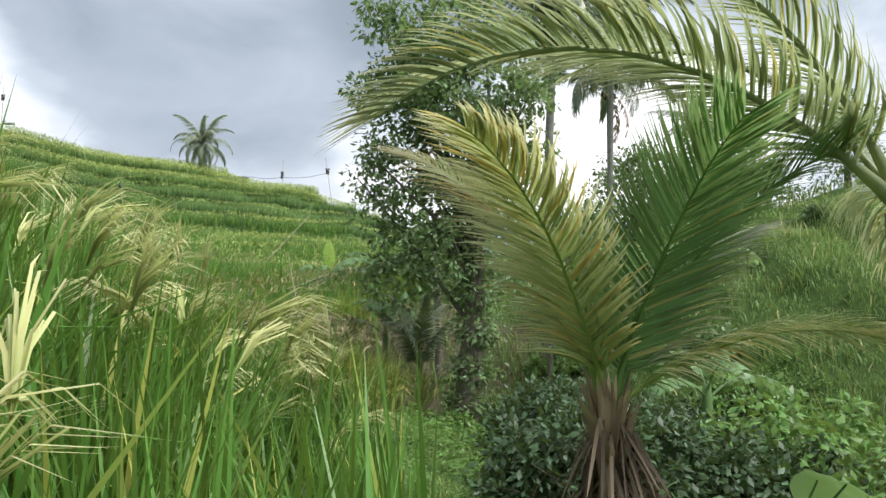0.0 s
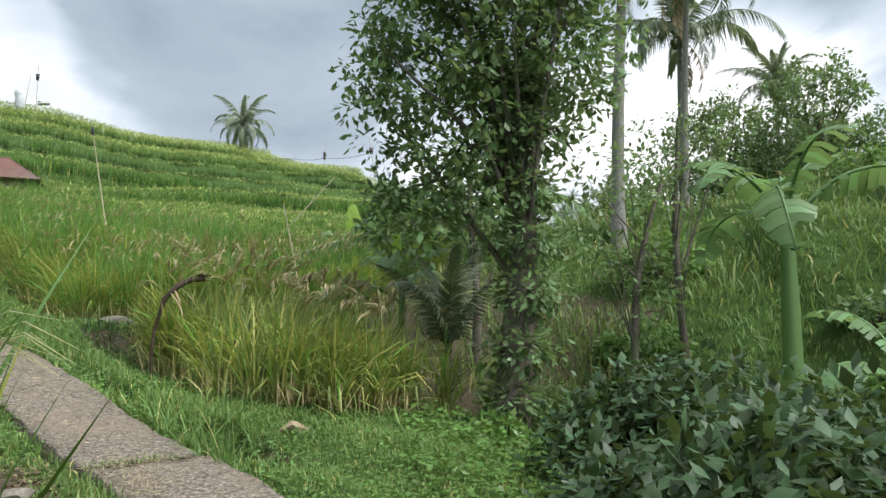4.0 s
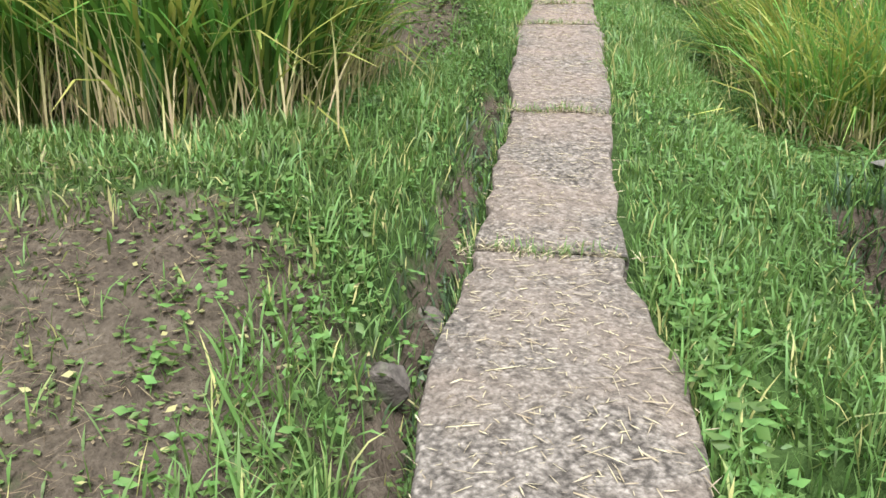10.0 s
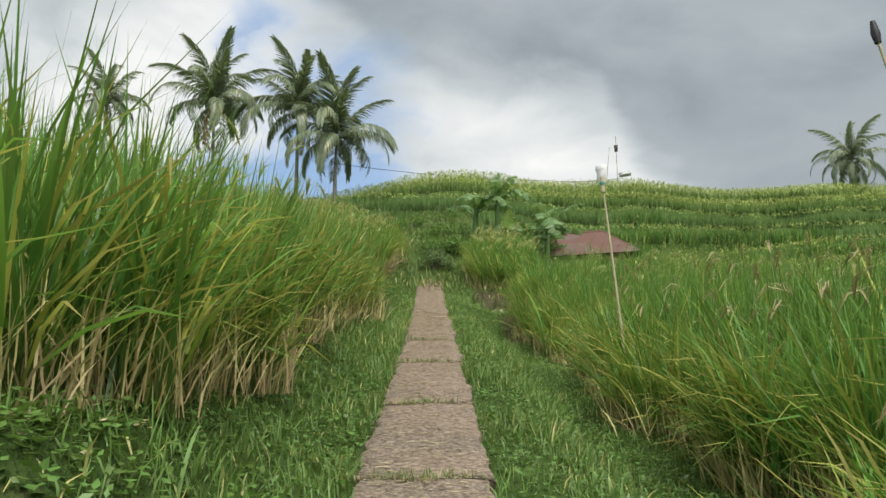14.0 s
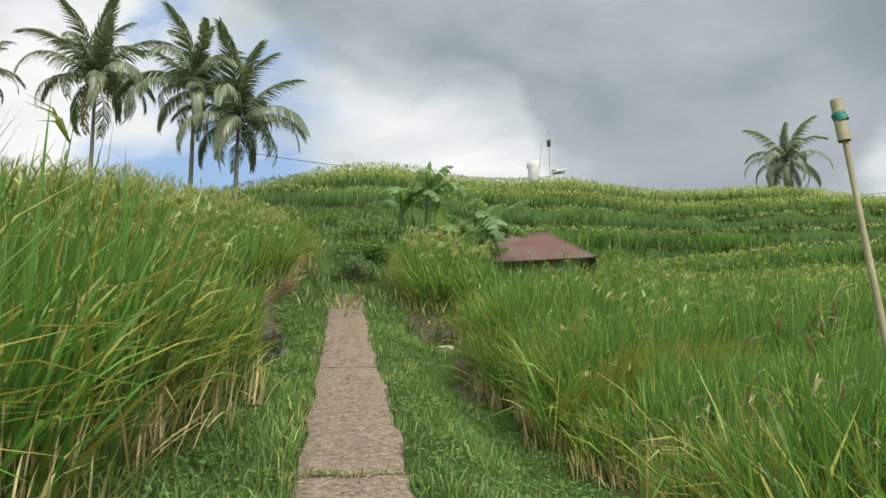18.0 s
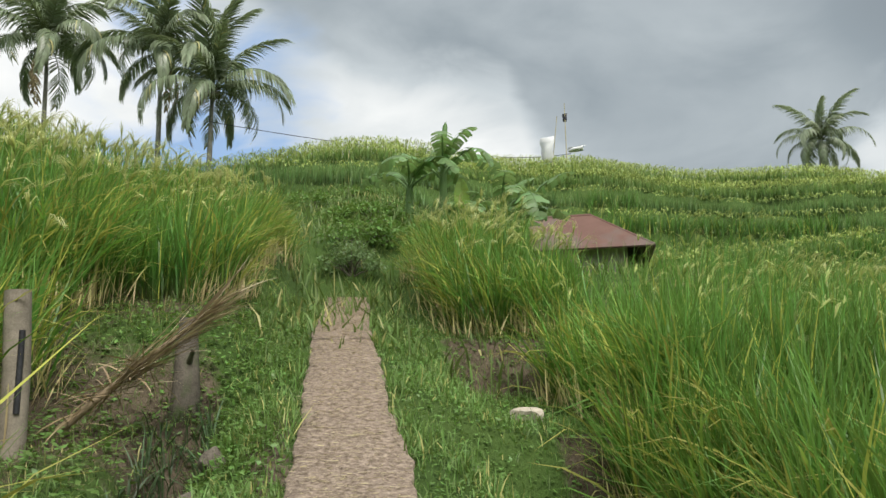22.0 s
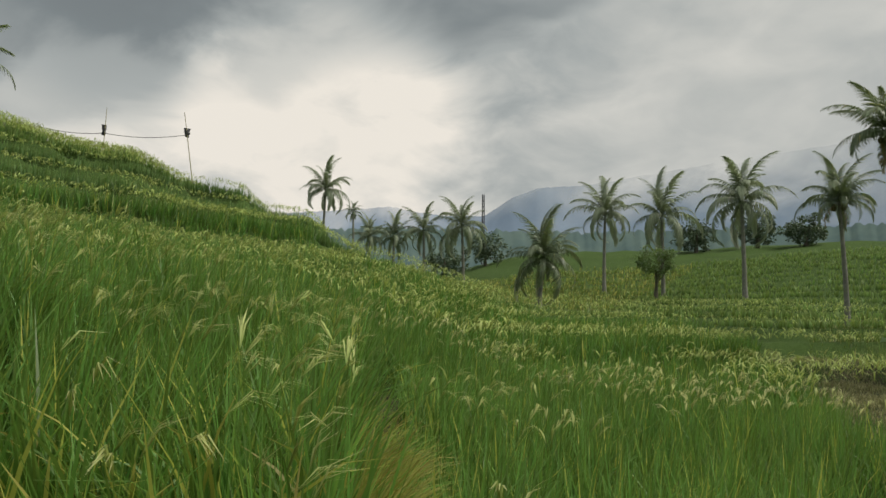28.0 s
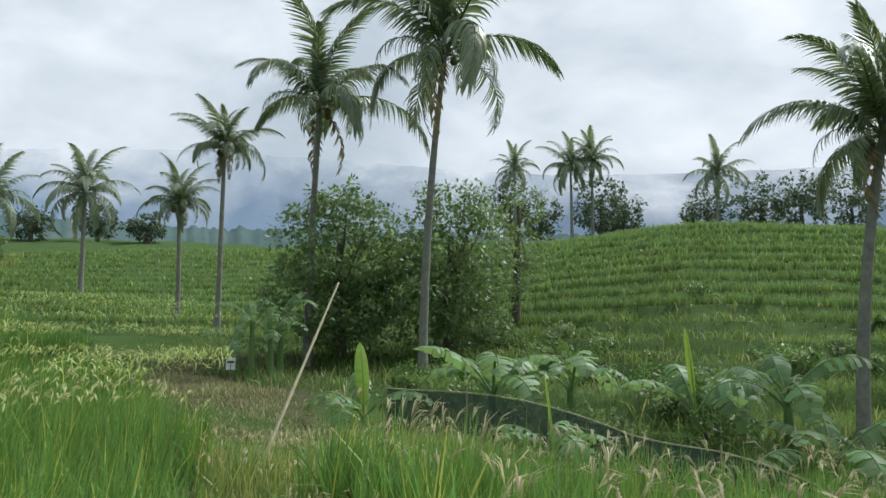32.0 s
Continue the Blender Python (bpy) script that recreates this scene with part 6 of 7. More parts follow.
def taro(at, seed):
    rng = np.random.default_rng(seed)
    root = thing("taro_plant", at, "taro plant with broad heart-shaped leaves", "taro")
    for i in range(5):
        a, L, h = rng.uniform(0, 6.28), rng.uniform(0.25, 0.42), rng.uniform(0.35, 0.75)
        tip = Vector((math.cos(a) * h * 0.6, math.sin(a) * h * 0.6, h))
        v, f = tube([(0, 0, -0.03), tip * 0.6 + Vector((0, 0, 0.08)), tip], [0.016, 0.012, 0.008], 5)
        obj_of("stalk", v, f, WEED, root)
        out = []
        for k in range(17):
            q = 2 * math.pi * k / 16
            r = L * (0.55 + 0.45 * math.cos(q)) * 1.1 if abs(q - math.pi) < 0.9 else L * (0.62 + 0.38 * math.cos(q))
            r = max(r, L * 0.32)
            out.append((math.cos(q) * r, math.sin(q) * r * 0.85, -0.25 * (r / L) ** 2 * L + 0.03 * math.sin(3 * q) * L))
        V = np.array([(0, 0, 0.0)] + out)
        F = np.array([(0, k, k + 1) for k in range(1, 17)])
        ob = obj_of("leaf", V, F, BANANA, root, along=np.array([0.0] + [1.0] * 17))
        ob.matrix_basis = Matrix.Translation(tip) @ pose(0, 0, 0, 0, 0, math.degrees(a)) @ pose(0, 0, 0, rng.uniform(-20, 20), rng.uniform(20, 50), 0)
    return root


for k in range(12):
    taro(on_ground(1.7 + _r.uniform(0, 2.4), -1.8 + _r.uniform(0, 4.6)), 70 + k)

# ---- the short coconut palm beside the bund ----
SAP = on_ground(0.53, 0.37)
sap = thing("young_coconut_palm", SAP, "short coconut palm with yellowing fronds and a skirt of dead leaves", "palm tree")
HEART = Vector((0.0, 0.0, 1.36 - SAP[2]))
v, f = tube([(0.05, 0, -0.1), (0.04, 0, 0.4), (0.0, 0.02, HEART.z - 0.3), HEART - Vector((0, 0, 0.1))], [0.13, 0.11, 0.09, 0.07], 12)
obj_of("trunk", v, f, DARK_STALK, sap)


def grow(parent, at, name, label, turn, up, roll, length, droop, leaf, mat, hang, seed, wide=0.016, per=70):
    me = frond_mesh("frond", length, droop, int(per * length), leaf, mat, hang, seed, wide, 0.0)
    return place(me, name, parent, Matrix.Translation(at) @ pose(0, 0, 0, 0, 0, turn) @ pose(0, 0, 0, roll, -up, 0), label)


AGED, FRESH = "frond yellowing to brown at its tips", "fresh green frond"
for k, (turn, up, roll, length, droop, leaf, mat, hang, label) in enumerate((
        (221, 67, 6, 1.95, 0.9, 0.62, FROND_AGED, 0.55, AGED), (321, 71, -60, 1.9, 1.1, 0.60, FROND_YOUNG, 0.18, FRESH), (218, 76, -56, 1.95, 0.57, 0.34, FROND_YOUNG, 0.05, FRESH),
        (165, 72, -30, 2.2, 0.95, 0.62, FROND_AGED, 0.6, AGED), (345, 38, -10, 1.65, 1.0, 0.62, FROND_AGED, 0.6, AGED),
        (20, 60, 10, 1.9, 0.9, 0.6, FROND_SHEEN, 0.5, ""), (350, 66, -30, 2.0, 0.8, 0.6, FROND_YOUNG, 0.3, FRESH))):
    grow(sap, HEART, "frond", label, turn, up, roll, length, droop, leaf, mat, hang, 201 + k)
DEADF = frond_mesh("frond", 1.1, 0.9, 44, 0.42, SKIRT, 1.3, 204, 0.022, 0.1, cut=0.25)
_r = np.random.default_rng(205)
for k in range(9):
    m = Matrix.Translation(HEART * _r.uniform(0.55, 0.98)) @ pose(0, 0, 0, 0, 0, k * 47 + 10) @ pose(0, 0, 0, _r.uniform(-40, 40), _r.uniform(50, 84), 0) @ Matrix.Scale(_r.uniform(0.6, 1.05), 4)
    place(DEADF, "dead_frond", sap, m, "dry brown frond hanging against the trunk")
n_ = 240
q_, a_ = _r.uniform(0.45, 1.0, n_), _r.uniform(0, 6.28, n_)
P_ = np.stack([np.cos(a_) * 0.09, np.sin(a_) * 0.09, HEART.z * q_], -1)
v, f, a = blades(_r, P_, _r.uniform(0.3, 0.7, n_), _r.uniform(0.010, 0.03, n_), a_ + _r.normal(0, 0.3, n_), _r.normal(2.6, 0.15, n_), _r.normal(0.45, 0.15, n_), 4)
obj_of("leaf_skirt", v, f, SKIRT, sap, "shaggy skirt of withered brown leaflets", along=a)
n_ = 120
q_, a_ = _r.uniform(0.6, 1.02, n_), _r.uniform(0, 6.28, n_)
P_ = np.stack([np.cos(a_) * 0.06, np.sin(a_) * 0.06, HEART.z * q_ - 0.05], -1)
v, f, a = blades(_r, P_, _r.uniform(0.2, 0.4, n_), _r.uniform(0.03, 0.06, n_), a_, np.abs(_r.normal(0.25, 0.12, n_)), _r.normal(0.2, 0.1, n_), 3)
obj_of("leaf_sheath", v, f, FROND_DRY, sap, "fibrous brown leaf bases", along=a)
# a taller palm beside it, whose fronds reach over the bund
sx, sy, sz = on_ground(2.15, -0.05)
sap2 = thing("coconut_palm", (sx, sy, sz), "leaning coconut palm with long fronds overhead, paled as by sky sheen", "palm tree", "coconut palms")
TOP2 = Vector((2.08 - sx, -0.09 - sy, 2.44 - sz))
v, f = tube([(0.1, 0, -0.1), (0.08, 0, 0.6), TOP2 * 0.6, TOP2], [0.20, 0.17, 0.15, 0.11], 12)
obj_of("trunk", v, f, PALM_BARK, sap2)
for k, (turn, up, roll, length, droop, hang) in enumerate(((178.6, 43.2, 7, 3.25, 1.47, 0.3), (165, 70, 0, 3.1, 1.2, 0.3), (130, 62, 0, 2.6, 1.2, 0.45),
                                                          (280, 62, 0, 2.6, 1.3, 0.4), (320, 50, 0, 2.8, 1.3, 0.5), (5, 45, 0, 2.8, 1.3, 0.5), (50, 30, 0, 2.2, 1.5, 0.8))):
    grow(sap2, TOP2, "frond", "", turn, up, roll, length, droop, 0.78, FROND_SHEEN, hang, 231 + k, 0.020, 52)
# a very young palm behind the rice clump
sap3 = thing("young_coconut_palm", on_ground(0.6, 10.5), "very young palm with a fan of narrow fronds", "palm tree")
v, f = tube([(0, 0, -0.05), (0, 0, 0.3), (0, 0, 0.6)], [0.09, 0.07, 0.05], 8)
obj_of("trunk", v, f, BARK, sap3)
for k in range(8):
    place(FR[0], "frond", sap3, Matrix.Translation((0, 0, 0.6)) @ pose(0, 0, 0, 0, 0, k * 137) @ pose(0, 0, 0, 0, -(82 - 5 * k), 0) @ Matrix.Scale(0.38, 4))

# ---- the hut under the bananas ----
hut = thing("field_hut", (-20.9, 42.0, 0), "small field hut with a rusty red-brown hipped roof", "hut", rz=18)
HG = hz(-20.9, 42.0)
EAVE, RIDGE = 9.40, 10.75


def quad_thick(name, corners, thick, mat, parent, label=""):
    bm = bmesh.new()
    vs = [bm.verts.new(c) for c in corners]
    face = bm.faces.new(vs)
    bm.normal_update()
    ext = bmesh.ops.extrude_face_region(bm, geom=[face])
    n = face.normal.copy()
    for g in ext["geom"]:
        if isinstance(g, bmesh.types.BMVert):
            g.co -= n * thick
    bmesh.ops.recalc_face_normals(bm, faces=bm.faces)
    return part(name, bm, mat, parent, label, smooth=False)


hx, hy, rx = 2.5, 1.9, 0.8
roof = [((-hx, -hy), (hx, -hy), (rx, 0), (-rx, 0)), ((hx, -hy), (hx, hy), (rx, 0)), ((hx, hy), (-hx, hy), (-rx, 0), (rx, 0)), ((-hx, hy), (-hx, -hy), (-rx, 0))]
sheets = [quad_thick("roof_sheet", [(x, y, RIDGE if y == 0 else EAVE) for x, y in side], 0.05, ROOF, hut) for side in roof]
rib = [([(-hx * q, -hy, EAVE + 0.02), (np.clip(-hx * q, -rx, rx), -hy * (0 if abs(hx * q) <= rx else (abs(hx * q) - rx) / (hx - rx)), RIDGE + 0.02 if abs(hx * q) <= rx else RIDGE + 0.02 - (RIDGE - EAVE) * (abs(hx * q) - rx) / (hx - rx))], [0.014, 0.014]) for q in np.linspace(-0.97, 0.97, 22)]
for pts, radii in rib:
    v, f = tube(pts, radii, 5)
    obj_of("roof_rib", v, f, ROOF, sheets[0])
for a, b in (((-hx, -hy), (-rx, 0)), ((hx, -hy), (rx, 0)), ((hx, hy), (rx, 0)), ((-hx, hy), (-rx, 0))):
    v, f = tube([(a[0], a[1], EAVE + 0.03), (b[0], b[1], RIDGE + 0.03)], [0.05, 0.05], 6)
    obj_of("hip_cap", v, f, ROOF, hut)
v, f = tube([(-rx, 0, RIDGE + 0.04), (rx, 0, RIDGE + 0.04)], [0.06, 0.06], 6)
obj_of("ridge_cap", v, f, ROOF, hut)
for x0, y0, x1, y1 in ((-1.7, -1.3, 1.7, -1.3), (-1.7, 1.3, 1.7, 1.3), (-1.7, -1.3, -1.7, 1.3), (1.7, -1.3, 1.7, 1.3)):
    bm = bmesh.new()
    bmesh.ops.create_cube(bm, size=1.0, matrix=Matrix.Translation(((x0 + x1) / 2, (y0 + y1) / 2, (HG - 0.3 + EAVE + 0.12) / 2)) @ Matrix.Diagonal((abs(x1 - x0) + 0.12, abs(y1 - y0) + 0.12 if y0 != y1 else 0.12, EAVE + 0.12 - HG + 0.3, 1)))
    part("wall", bm, PLASTER, hut, smooth=False)

# dark roof on the ridge
ridge_hut = thing("ridge_hut", far_at(-1.2, 62), "dark-roofed hut just behind the terraced ridge", "hut", rz=10)
b0 = ridge_hut.matrix_world.translation.z
for side in (-1, 1):
    quad_thick("roof_slope", [(-1.7, side * 1.5, 19.2 - b0), (1.7, side * 1.5, 19.2 - b0), (1.5, 0, 20.15 - b0), (-1.5, 0, 20.15 - b0)][::side], 0.06, DARK_ROOF, ridge_hut)
for x in (-1.45, 1.45):
    bm = bmesh.new()
    bmesh.ops.create_cube(bm, size=1.0, matrix=Matrix.Translation((x, 0, (19.2 - b0) / 2 - 0.1)) @ Matrix.Diagonal((0.12, 2.4, 19.2 - b0 + 0.2, 1)))
    part("wall", bm, PLASTER, ridge_hut, smooth=False)

# ---- poles, flags and wires ----


def pole(base, top, r, label, mat=None, name="bamboo_pole", bend=0.0):
    b, t = Vector(base), Vector(top)
    root = thing(name, base, label, "pole")
    n = 10
    off = Vector((t.y - b.y, -(t.x - b.x), 0.0)) * bend
    pts = [(t - b) * q + off * math.sin(math.pi * q) for q in np.linspace(0, 1, n)]
    pts[0] = pts[0] - Vector((0, 0, 0.15))
    v, f = tube(pts, [r * (1.1 - 0.5 * q) * (1.12 if i % 3 == 0 else 1.0) for i, q in enumerate(np.linspace(0, 1, n))], 7)
    obj_of("cane", v, f, mat or BAMBOO, root)
    return root


def rag(parent, at, w, h, mat, seed, label, name="rag"):
    rng = np.random.default_rng(seed)
    n = 5
    V, F = [], []
    for i in range(n + 1):
        for j in range(3):
            V.append((at[0] + w * (j / 2 - 0.5) * (1 - 0.3 * i / n) + rng.normal(0, w * 0.06), at[1] + 0.12 * w * math.sin(i * 1.3 + j), at[2] - h * i / n))
    for i in range(n):
        for j in range(2):
            F.append((i * 3 + j, i * 3 + j + 1, (i + 1) * 3 + j + 1, (i + 1) * 3 + j))
    ob = obj_of(name, V, F, mat, parent, label)
    sol = ob.modifiers.new("thick", "SOLIDIFY")
    sol.thickness = 0.01
    return ob


p1 = pole((-28.72, 64.34, hz(-28.72, 64.34)), (-28.71, 64.34, 23.43), 0.035, "thin bamboo pole with a black rag on the ridge")
rag(p1, (0, 0, 22.75 - p1.location.z), 0.32, 0.55, BLACK, 1, "black rag")
p2 = pole((-29.72, 63.96, hz(-29.72, 63.96)), (-29.18, 64.17, 22.6), 0.03, "thin leaning bamboo pole with a white cloth on the ridge")
rag(p2, (-0.1, 0, 21.3 - p2.location.z), 0.9, 1.7, CLOTH, 2, "thin white cloth", "cloth")
rag(p1, (0.65, 0, 20.5 - p1.location.z), 1.25, 0.34, WHITE, 3, "white sagging cloth", "cloth")
p3 = pole((-0.93, 72.95, hz(-0.93, 72.95)), (-1.88, 73.16, 20.28), 0.035, "bamboo pole with a black rag at the end of the ridge", bend=0.0)
rag(p3, (-0.73, 0.16, 19.2 - p3.location.z), 0.42, 0.62, BLACK, 4, "black rag")
p4 = pole((-6.35, 76.93, hz(-6.35, 76.93)), (-6.24, 76.92, 20.79), 0.03, "bamboo pole with a dark rag on the ridge")
rag(p4, (0.02, 0, 19.6 - p4.location.z), 0.32, 0.75, BLACK, 5, "dark rag")


def wire(name, a, b, sag, r, label):
    a, b = Vector(a), Vector(b)
    pts = [a.lerp(b, q) - Vector((0, 0, sag * 4 * q * (1 - q))) for q in np.linspace(0, 1, 13)]
    v, f = tube(pts, [r] * 13, 5)
    tagged(obj_of(name, v, f, BLACK), label, "wire")


wire("wire", (-6.3, 76.9, 19.0), (-1.62, 73.1, 18.75), 0.25, 0.02, "slack dark line tied between two bamboo poles")
wire("wire", (-6.3, 76.9, 19.0), (-10.1, 82.2, 20.1), 0.2, 0.02, "slack dark line tied between pole and hut")
wire("cable", (-39.9, 45.4, 18.6), (-34.66, 63.97, 20.9), 0.25, 0.018, "thin dark cable strung across the hill")
wire("cable", (-34.66, 63.97, 20.9), (-29.0, 66.0, 20.6), 0.2, 0.018, "thin dark cable strung across the hill")
cp = pole((-34.66, 63.97, hz(-34.66, 63.97)), (-34.66, 63.97, 21.0), 0.03, "thin post carrying the cable")

lamp = pole(on_ground(-9.13, 18.38), (-9.30, 18.28, 5.54), 0.017, "bamboo pole with a taped tip beside the rice", name="bamboo_stake")
for z, h, r, mt in ((5.37, 0.17, 0.024, BAMBOO), (5.45, 0.035, 0.027, GREEN_TAPE)):
    b = Vector((-9.29, 18.285, z)) - lamp.location
    v, f = tube([b, b + Vector((-0.012, 0, h))], [r, r], 10)
    obj_of("tip" if h > 0.1 else "tape", v, f, mt, lamp.children[0], "brown wrapped tip" if h > 0.1 else "green tape")
lamp2 = pole(on_ground(-6.0, 17.05), (-6.47, 16.95, 5.75), 0.017, "tall leaning bamboo stake with a dark cap above the rice", name="bamboo_stake")
_t = Vector((-6.47, 16.95, 5.75)) - lamp2.location
v, f = tube([_t - Vector((0, 0, 0.02)), _t + Vector((-0.01, 0, 0.06)), _t + Vector((-0.02, 0, 0.16))], [0.024, 0.034, 0.018], 9)
obj_of("cap", v, f, BLACK, lamp2.children[0], "dark plastic cap")
pole(on_ground(-4.0, 24.7), (-1.84, 24.55, 6.43), 0.024, "pale bamboo pole leaning over the ripe rice", name="bamboo_pole")
pole(on_ground(1.37, 6.7), (1.37, 6.7, hz(1.37, 6.7) + 0.62), 0.03, "short split bamboo stake standing in the grass", name="bamboo_stake")
pole(on_ground(-1.6, 13.8), (-2.0, 13.7, hz(-1.6, 13.8) + 2.0), 0.014, "thin cane leaning above the rice", name="cane")
mast = thing("radio_mast", far_at(-33.8, 320), "distant thin lattice mast above the trees", "mast")
mb = mast.matrix_world.translation.z
mz = 5.6 + 320 * math.tan(radians(10.4)) - mb
v, f = tubes([([(x, y, 0), (x * 0.5, y * 0.5, mz)], [0.25, 0.25]) for x, y in ((-0.7, -0.4), (0.7, -0.4), (0, 0.8))] + [([(-0.6, -0.3, z), (0.6, -0.3, z + 1.5)], [0.15, 0.15]) for z in np.arange(2, mz - 2, 2.2)], 4)
obj_of("lattice", v, f, DARK_ROOF, mast)

# ---- the clearing beside the path ----
post = thing("wooden_post", on_ground(-17.38, 22.54), "weathered grey wooden post with a dark slot", "post")
v, f = tube([(0, 0, -0.2), (0, 0, 0.5), (-0.02, -0.02, 1.0)], [0.085, 0.08, 0.078], 10)
obj_of("shaft", v, f, WOOD, post)
v, f = tube([(0.075, -0.03, 0.25), (0.075, -0.03, 0.75)], [0.018, 0.018], 6)
obj_of("strap", v, f, BLACK, post.children[0], "black rubber strap")
stump = thing("tree_stump", on_ground(-17.36, 23.85), "lichen-grey tree stump with stubs of branches", "stump")
v, f = tube([(0, 0, -0.15), (0.02, 0, 0.15), (-0.01, 0.02, 0.45), (0.02, 0, 0.68)], [0.13, 0.10, 0.085, 0.07], 10)
obj_of("trunk", v, f, BARK, stump)
v, f = tubes([([(0.02, 0, 0.3), (0.16, -0.08, 0.42)], [0.03, 0.015]), ([(0, 0, 0.5), (0.10, 0.1, 0.66)], [0.03, 0.012])], 6)
obj_of("branch_stub", v, f, BARK, stump.children[0])
bund = thing("dead_palm_frond", (-17.6, 23.0, hz(-17.6, 23.0)), "dry brown palm frond propped across the stump", "palm frond")
_r = np.random.default_rng(12)
_b, _m, _tp = Vector((0, 0, 0.05)), Vector((0.5, 0.32, 0.55)), Vector((0.85, 0.52, 0.85))
v, f = tube([_b, _b.lerp(_m, 0.5), _m, _tp], [0.032, 0.026, 0.02, 0.008], 7)
obj_of("rachis", v, f, FROND_TAN, bund, along=np.zeros(len(v)))
n_ = 150
q_ = _r.uniform(0.3, 1.0, n_)
P_ = np.array([tuple(_b.lerp(_tp, q)) for q in q_]) + _r.normal(0, 0.03, (n_, 3))
hd = math.atan2(_tp.y, _tp.x)
v, f, a = blades(_r, P_, _r.uniform(0.3, 0.5, n_), np.full(n_, 0.02), _r.normal(hd, 0.28, n_), _r.normal(0.95, 0.16, n_), _r.normal(0.25, 0.2, n_), 4)
obj_of("leaf_fan", v, f, FROND_TAN, bund, along=a)
n_ = 70
q_ = _r.uniform(0.05, 0.6, n_)
P_ = np.array([tuple(_b.lerp(_tp, q)) for q in q_]) + _r.normal(0, 0.02, (n_, 3))
v, f, a = blades(_r, P_, _r.uniform(0.25, 0.5, n_), np.full(n_, 0.014), _r.normal(hd + 2.6, 1.2, n_), _r.normal(1.5, 0.3, n_), _r.normal(0.6, 0.3, n_), 4)
obj_of("hanging_leaf", v, f, FROND_DRY, bund, along=a)

# ---- the netted ditch ----
fence = thing("net_fence", (0, 0, 0), "low dark green net strung along the far edge of the field", "fence")
FA = np.linspace(-73, -110, 20)
fp = [far_at(a_, float(fence_dist(a_))) for a_ in FA]
for i in range(len(fp) - 1):
    a_, b_ = fp[i], fp[i + 1]
    V = [(*a_[:2], a_[2] - 0.05), (*b_[:2], b_[2] - 0.05), (*b_[:2], b_[2] + 0.82), (*a_[:2], a_[2] + 0.82)]
    quad_thick("net_panel", V, 0.012, NET, fence)
    if i % 3 == 0:
        v, f = tube([(*a_[:2], a_[2] - 0.2), (*a_[:2], a_[2] + 0.95)], [0.018, 0.016], 6)
        obj_of("post", v, f, BAMBOO, fence)
v, f = tube([(*p_[:2], p_[2] + 0.84) for p_ in fp], [0.012] * len(fp), 5)
obj_of("rope", v, f, BAMBOO, fence)
board = thing("white_sign", far_at(-62.0, 23), "small white board on a stick at the field's edge", "sign")
v, f = tube([(0, 0, -0.1), (0, 0, 0.5)], [0.02, 0.02], 6)
obj_of("stick", v, f, WOOD, board)
bm = bmesh.new()
bmesh.ops.create_cube(bm, size=1.0, matrix=Matrix.Translation((0, 0, 0.5)) @ pose(0, 0, 0, 0, 0, -62) @ Matrix.Diagonal((0.26, 0.02, 0.34, 1)))
panel = part("panel", bm, WHITE, board, smooth=False)
bm = bmesh.new()
bmesh.ops.create_cube(bm, size=1.0, matrix=Matrix.Translation((0.0, -0.0, 0.5)) @ pose(0, 0, 0, 0, 0, -62) @ pose(0, -0.014, 0.05) @ Matrix.Diagonal((0.2, 0.012, 0.06, 1)))
part("print_bar", bm, BLACK, panel, smooth=False)

# ---- weeds on the ground ----


def weeds(label, seed, box, per_m2, keep, leaf, high, mat=None):
    rng = np.random.default_rng(seed)
    P = scatter(rng, box, per_m2, keep)
    P[:, 2] += rng.uniform(0.0, high, len(P))
    v, f, a = leaf_cloud(rng, P, np.full(len(P), leaf * 0.8), 3, leaf, 0.75)
    tagged(obj_of("weeds", v, f, mat or WEED, along=a), label, "weeds", kind="stuff")


def near_band(d0, d1, s0, s1):
    def keep(x, y):
        s, d = path_sd(x, y)
        hole = ((np.abs(d - 0.88) < 0.31) & (s > 0.38) & (s < 1.6)) | ((np.abs(d - 1.72) < 0.28) & (s > 5.2) & (s < 5.9)) | ((d < -0.6) & (d > -2.3) & (s > -0.9) & (s < 0.8))
        return (d > d0) & (d < d1) & (s > s0) & (s < s1) & ~hole
    return keep


weeds("heart-leaved creepers along the slab edge", 401, (-8, 4, 2, 12), 330, near_band(0.42, 0.66, 1.0, 5.2), 0.065, 0.12)
turf("dry_grass", "dry trodden grass and weeds on the brown bank", 410, (-22, 20, -14, 30), 260, near_band(-2.9, -0.55, 22.3, 28.5), 0.16, ROUGH, 0.007)
weeds("round-leaved herbs on the lawn", 409, (-4, -2, 4, 12), 70, near_band(0.5, 4.5, -1.0, 7.5), 0.036, 0.07)
weeds("small herbs among the grass", 402, (-22, -5, 6, 32), 230, near_band(0.42, 2.6, -6, 28), 0.045, 0.07)
weeds("small herbs on the soil bank", 403, (-9, 3, -1, 12), 260, near_band(-3.6, -0.6, 0.3, 4.9), 0.035, 0.04, ROUGH)
weeds("small herbs on the soil bank", 404, (-14, 8, -6, 16), 330, near_band(-4.6, -0.6, 8.2, 10.2), 0.045, 0.06)
weeds("small herbs along the path", 411, (-22, 4, 1, 32), 260, near_band(-1.2, -0.42, 1.0, 28), 0.045, 0.08)
weeds("herbs and creepers in the clearing", 405, (-21, 20, -14, 28), 240, near_band(-3.0, -0.5, 21.8, 26.5), 0.05, 0.12)
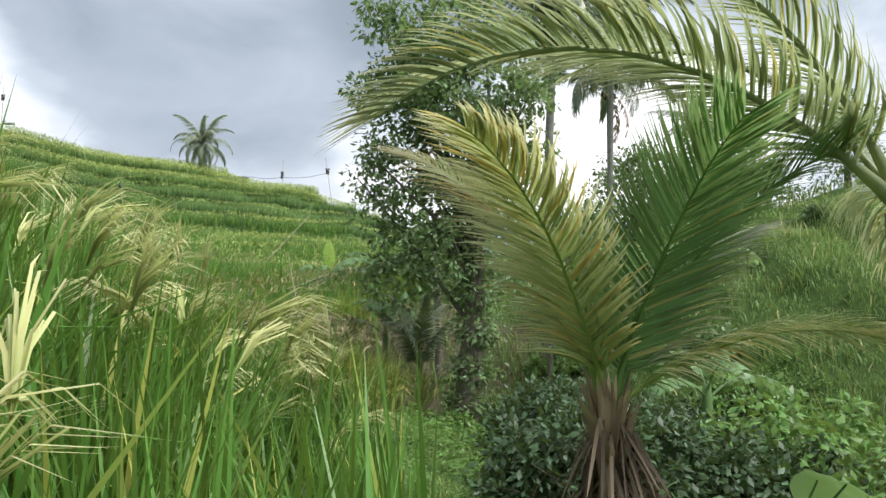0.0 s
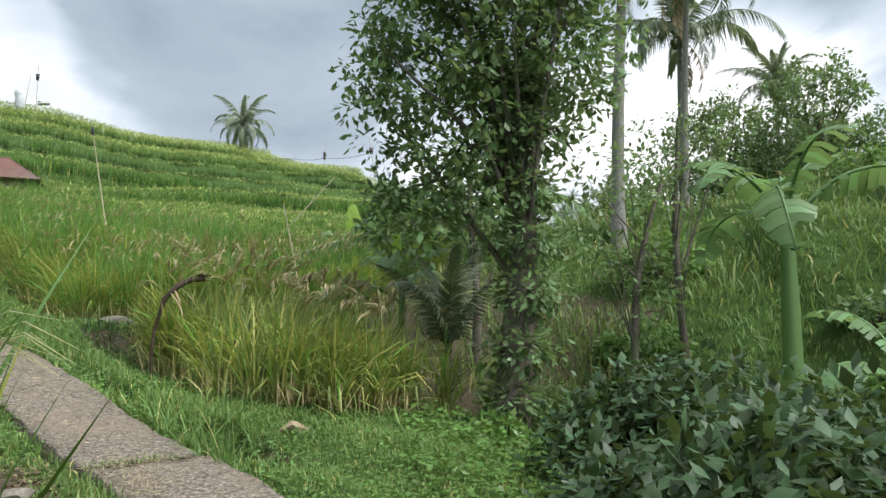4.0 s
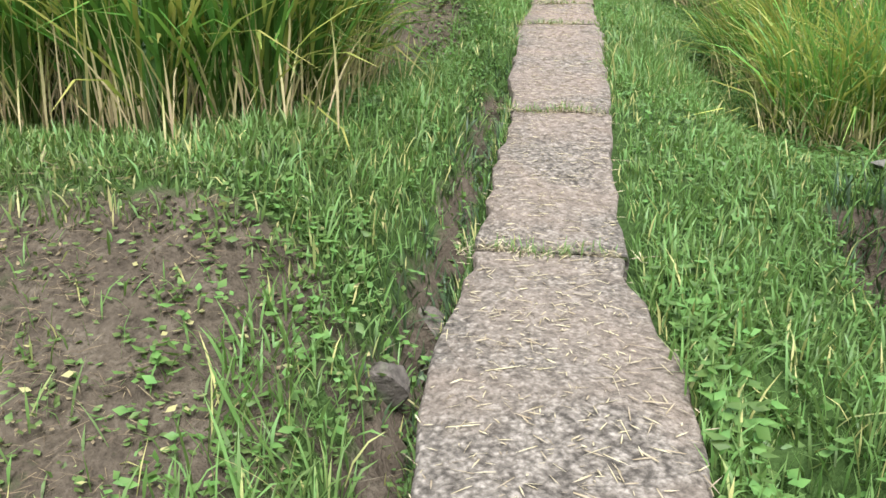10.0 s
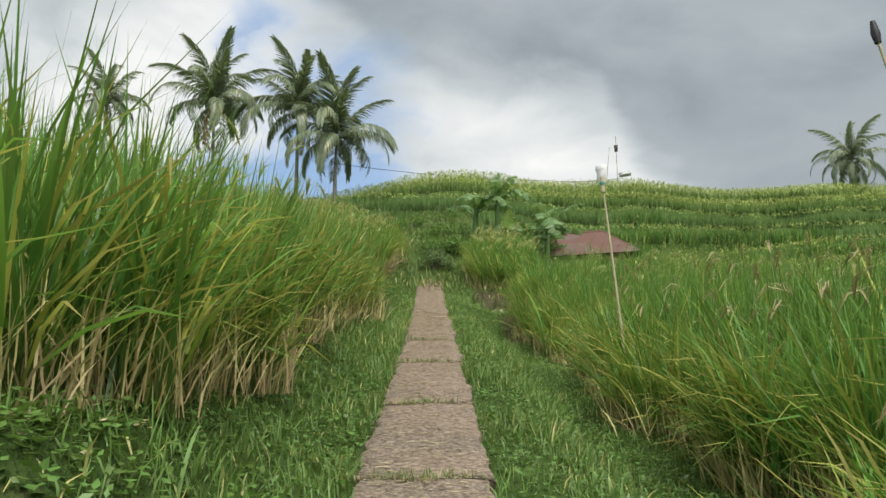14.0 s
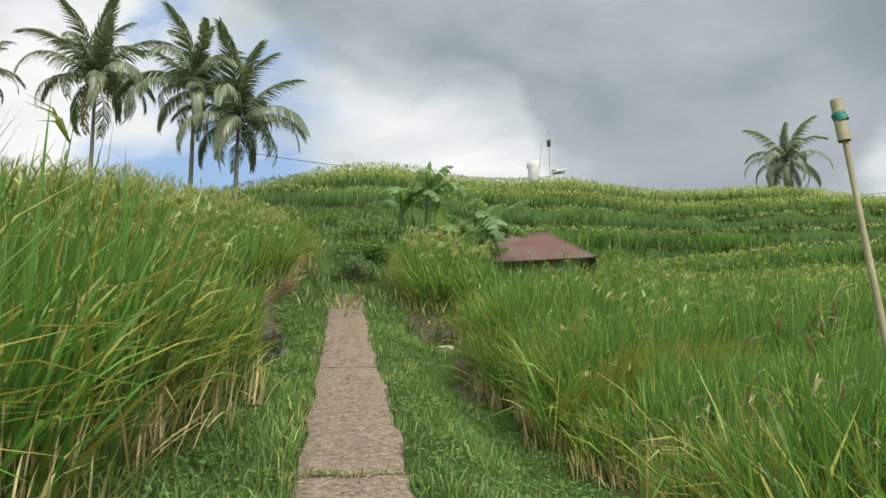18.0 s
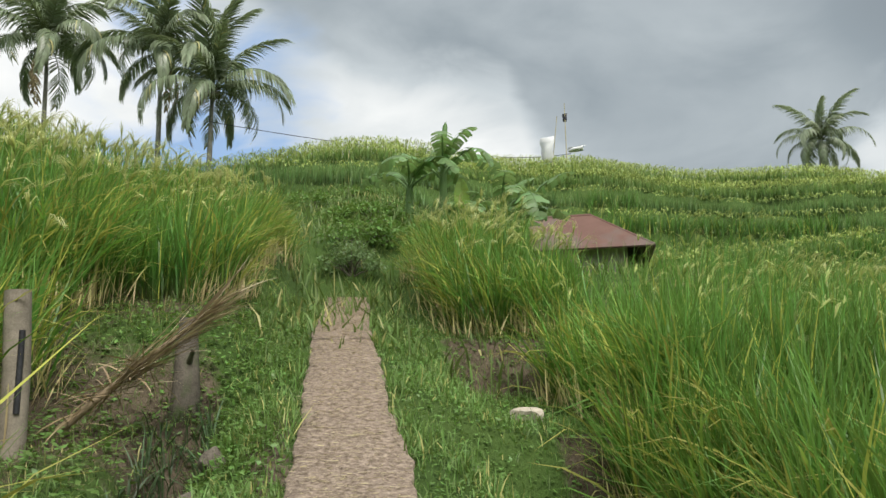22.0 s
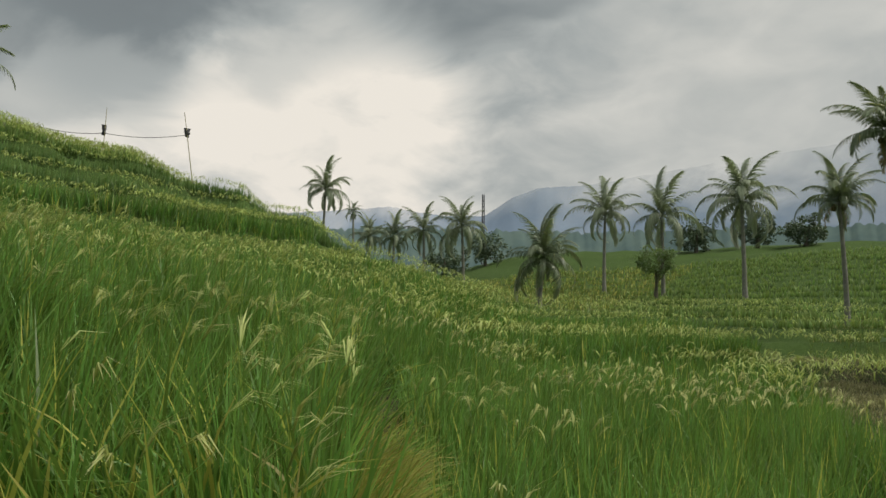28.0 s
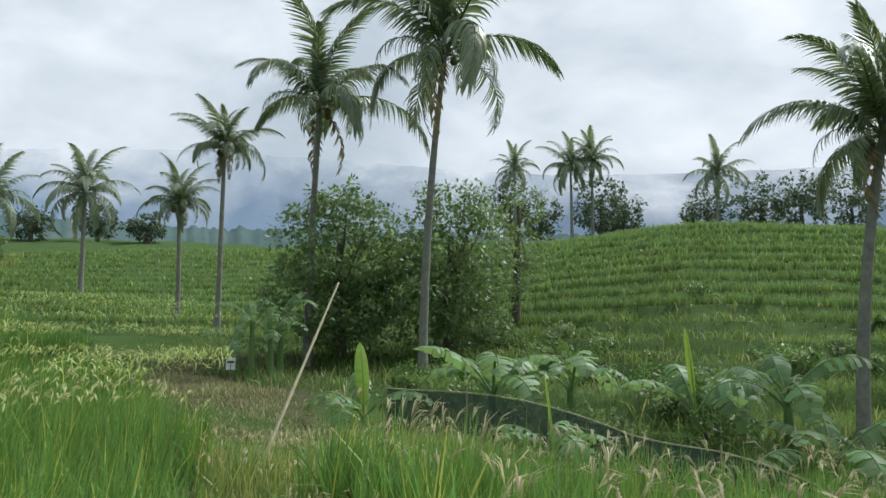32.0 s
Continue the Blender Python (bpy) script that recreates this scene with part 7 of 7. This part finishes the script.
weeds("rank green herbs on the slope below the palms", 406, (0, -5, 7, 9), 170, lambda x, y: (path_sd(x, y)[1] > 1.3), 0.075, 0.22)
weeds("withered leaves and roots in the soil pit", 412, (-5, 2, -1, 7), 420, lambda x, y: (path_sd(x, y)[1] < -0.55) & (path_sd(x, y)[1] > -2.6) & (path_sd(x, y)[0] > -1.0) & (path_sd(x, y)[0] < 0.9), 0.035, 0.03, DEAD_STRAW)
weeds("small green weeds sprouting in the soil pit", 413, (-5, 2, -1, 7), 130, lambda x, y: (path_sd(x, y)[1] < -0.55) & (path_sd(x, y)[1] > -2.6) & (path_sd(x, y)[0] > -1.0) & (path_sd(x, y)[0] < 0.9), 0.04, 0.05, ROUGH)
weeds("dry leaf litter and stubble on the soil", 407, (-9, 3, -1, 12), 90, near_band(-3.6, -0.7, 0.3, 4.7), 0.022, 0.015, DEAD_STRAW)
weeds("dry leaf litter and stubble on the soil", 408, (-14, 8, -6, 16), 70, near_band(-3.6, -0.7, 9.6, 11.2), 0.03, 0.015, STRAW)

# ---- distance ----


def ring(name, dist, profile, depth, mat, label, seed, rough, extra):
    rng = np.random.default_rng(seed)
    az = np.linspace(-180, 180, 1441)
    el = np.interp(az, [p[0] for p in profile], [p[1] for p in profile])
    el = el + rough * sum(np.sin(az * k * 0.7 + seed * k) / k for k in (3, 7, 13, 29)) + extra * rng.normal(0, 1, len(az))
    a = np.radians(az)
    x, y = EYE[0] - np.sin(a) * dist, EYE[1] + np.cos(a) * dist
    top = 5.6 + dist * np.tan(np.radians(el))
    V = np.concatenate([np.stack([x, y, np.full_like(x, 2.0)], -1), np.stack([x * 1.15, y * 1.15, (top + 2) / 2], -1), np.stack([x * 1.3, y * 1.3, top * 1.28], -1)])
    n = len(az)
    F = np.array([(r * n + i, r * n + i + 1, (r + 1) * n + i + 1, (r + 1) * n + i) for r in range(2) for i in range(n - 1)])
    return tagged(obj_of(name, V, F, mat), label, "backdrop", kind="structure")


ring("backdrop_forest", 420, [(-180, 5), (-120, 7.3), (-60, 7.6), (-40, 7.6), (-28, 7.9), (-20, 7.5), (0, 4), (180, 5)], 0, FOREST, "distant wooded ridge, coloured blue-green as by haze", 3, 0.05, 0.10)
ring("backdrop_mountain", 1500, [(-180, 7), (-125, 11), (-85, 12), (-70, 13), (-60, 13.2), (-52, 12.6), (-46, 11.8), (-42, 11.2), (-38, 11.0), (-36, 10.2), (-34, 8.9), (-31, 8.9), (-27, 9.5), (-22, 9.0), (0, 7), (180, 7)], 0, MOUNTAIN, "mountains tinted blue-grey for haze, tops thinned out as if in low cloud", 5, 0.06, 0.015)
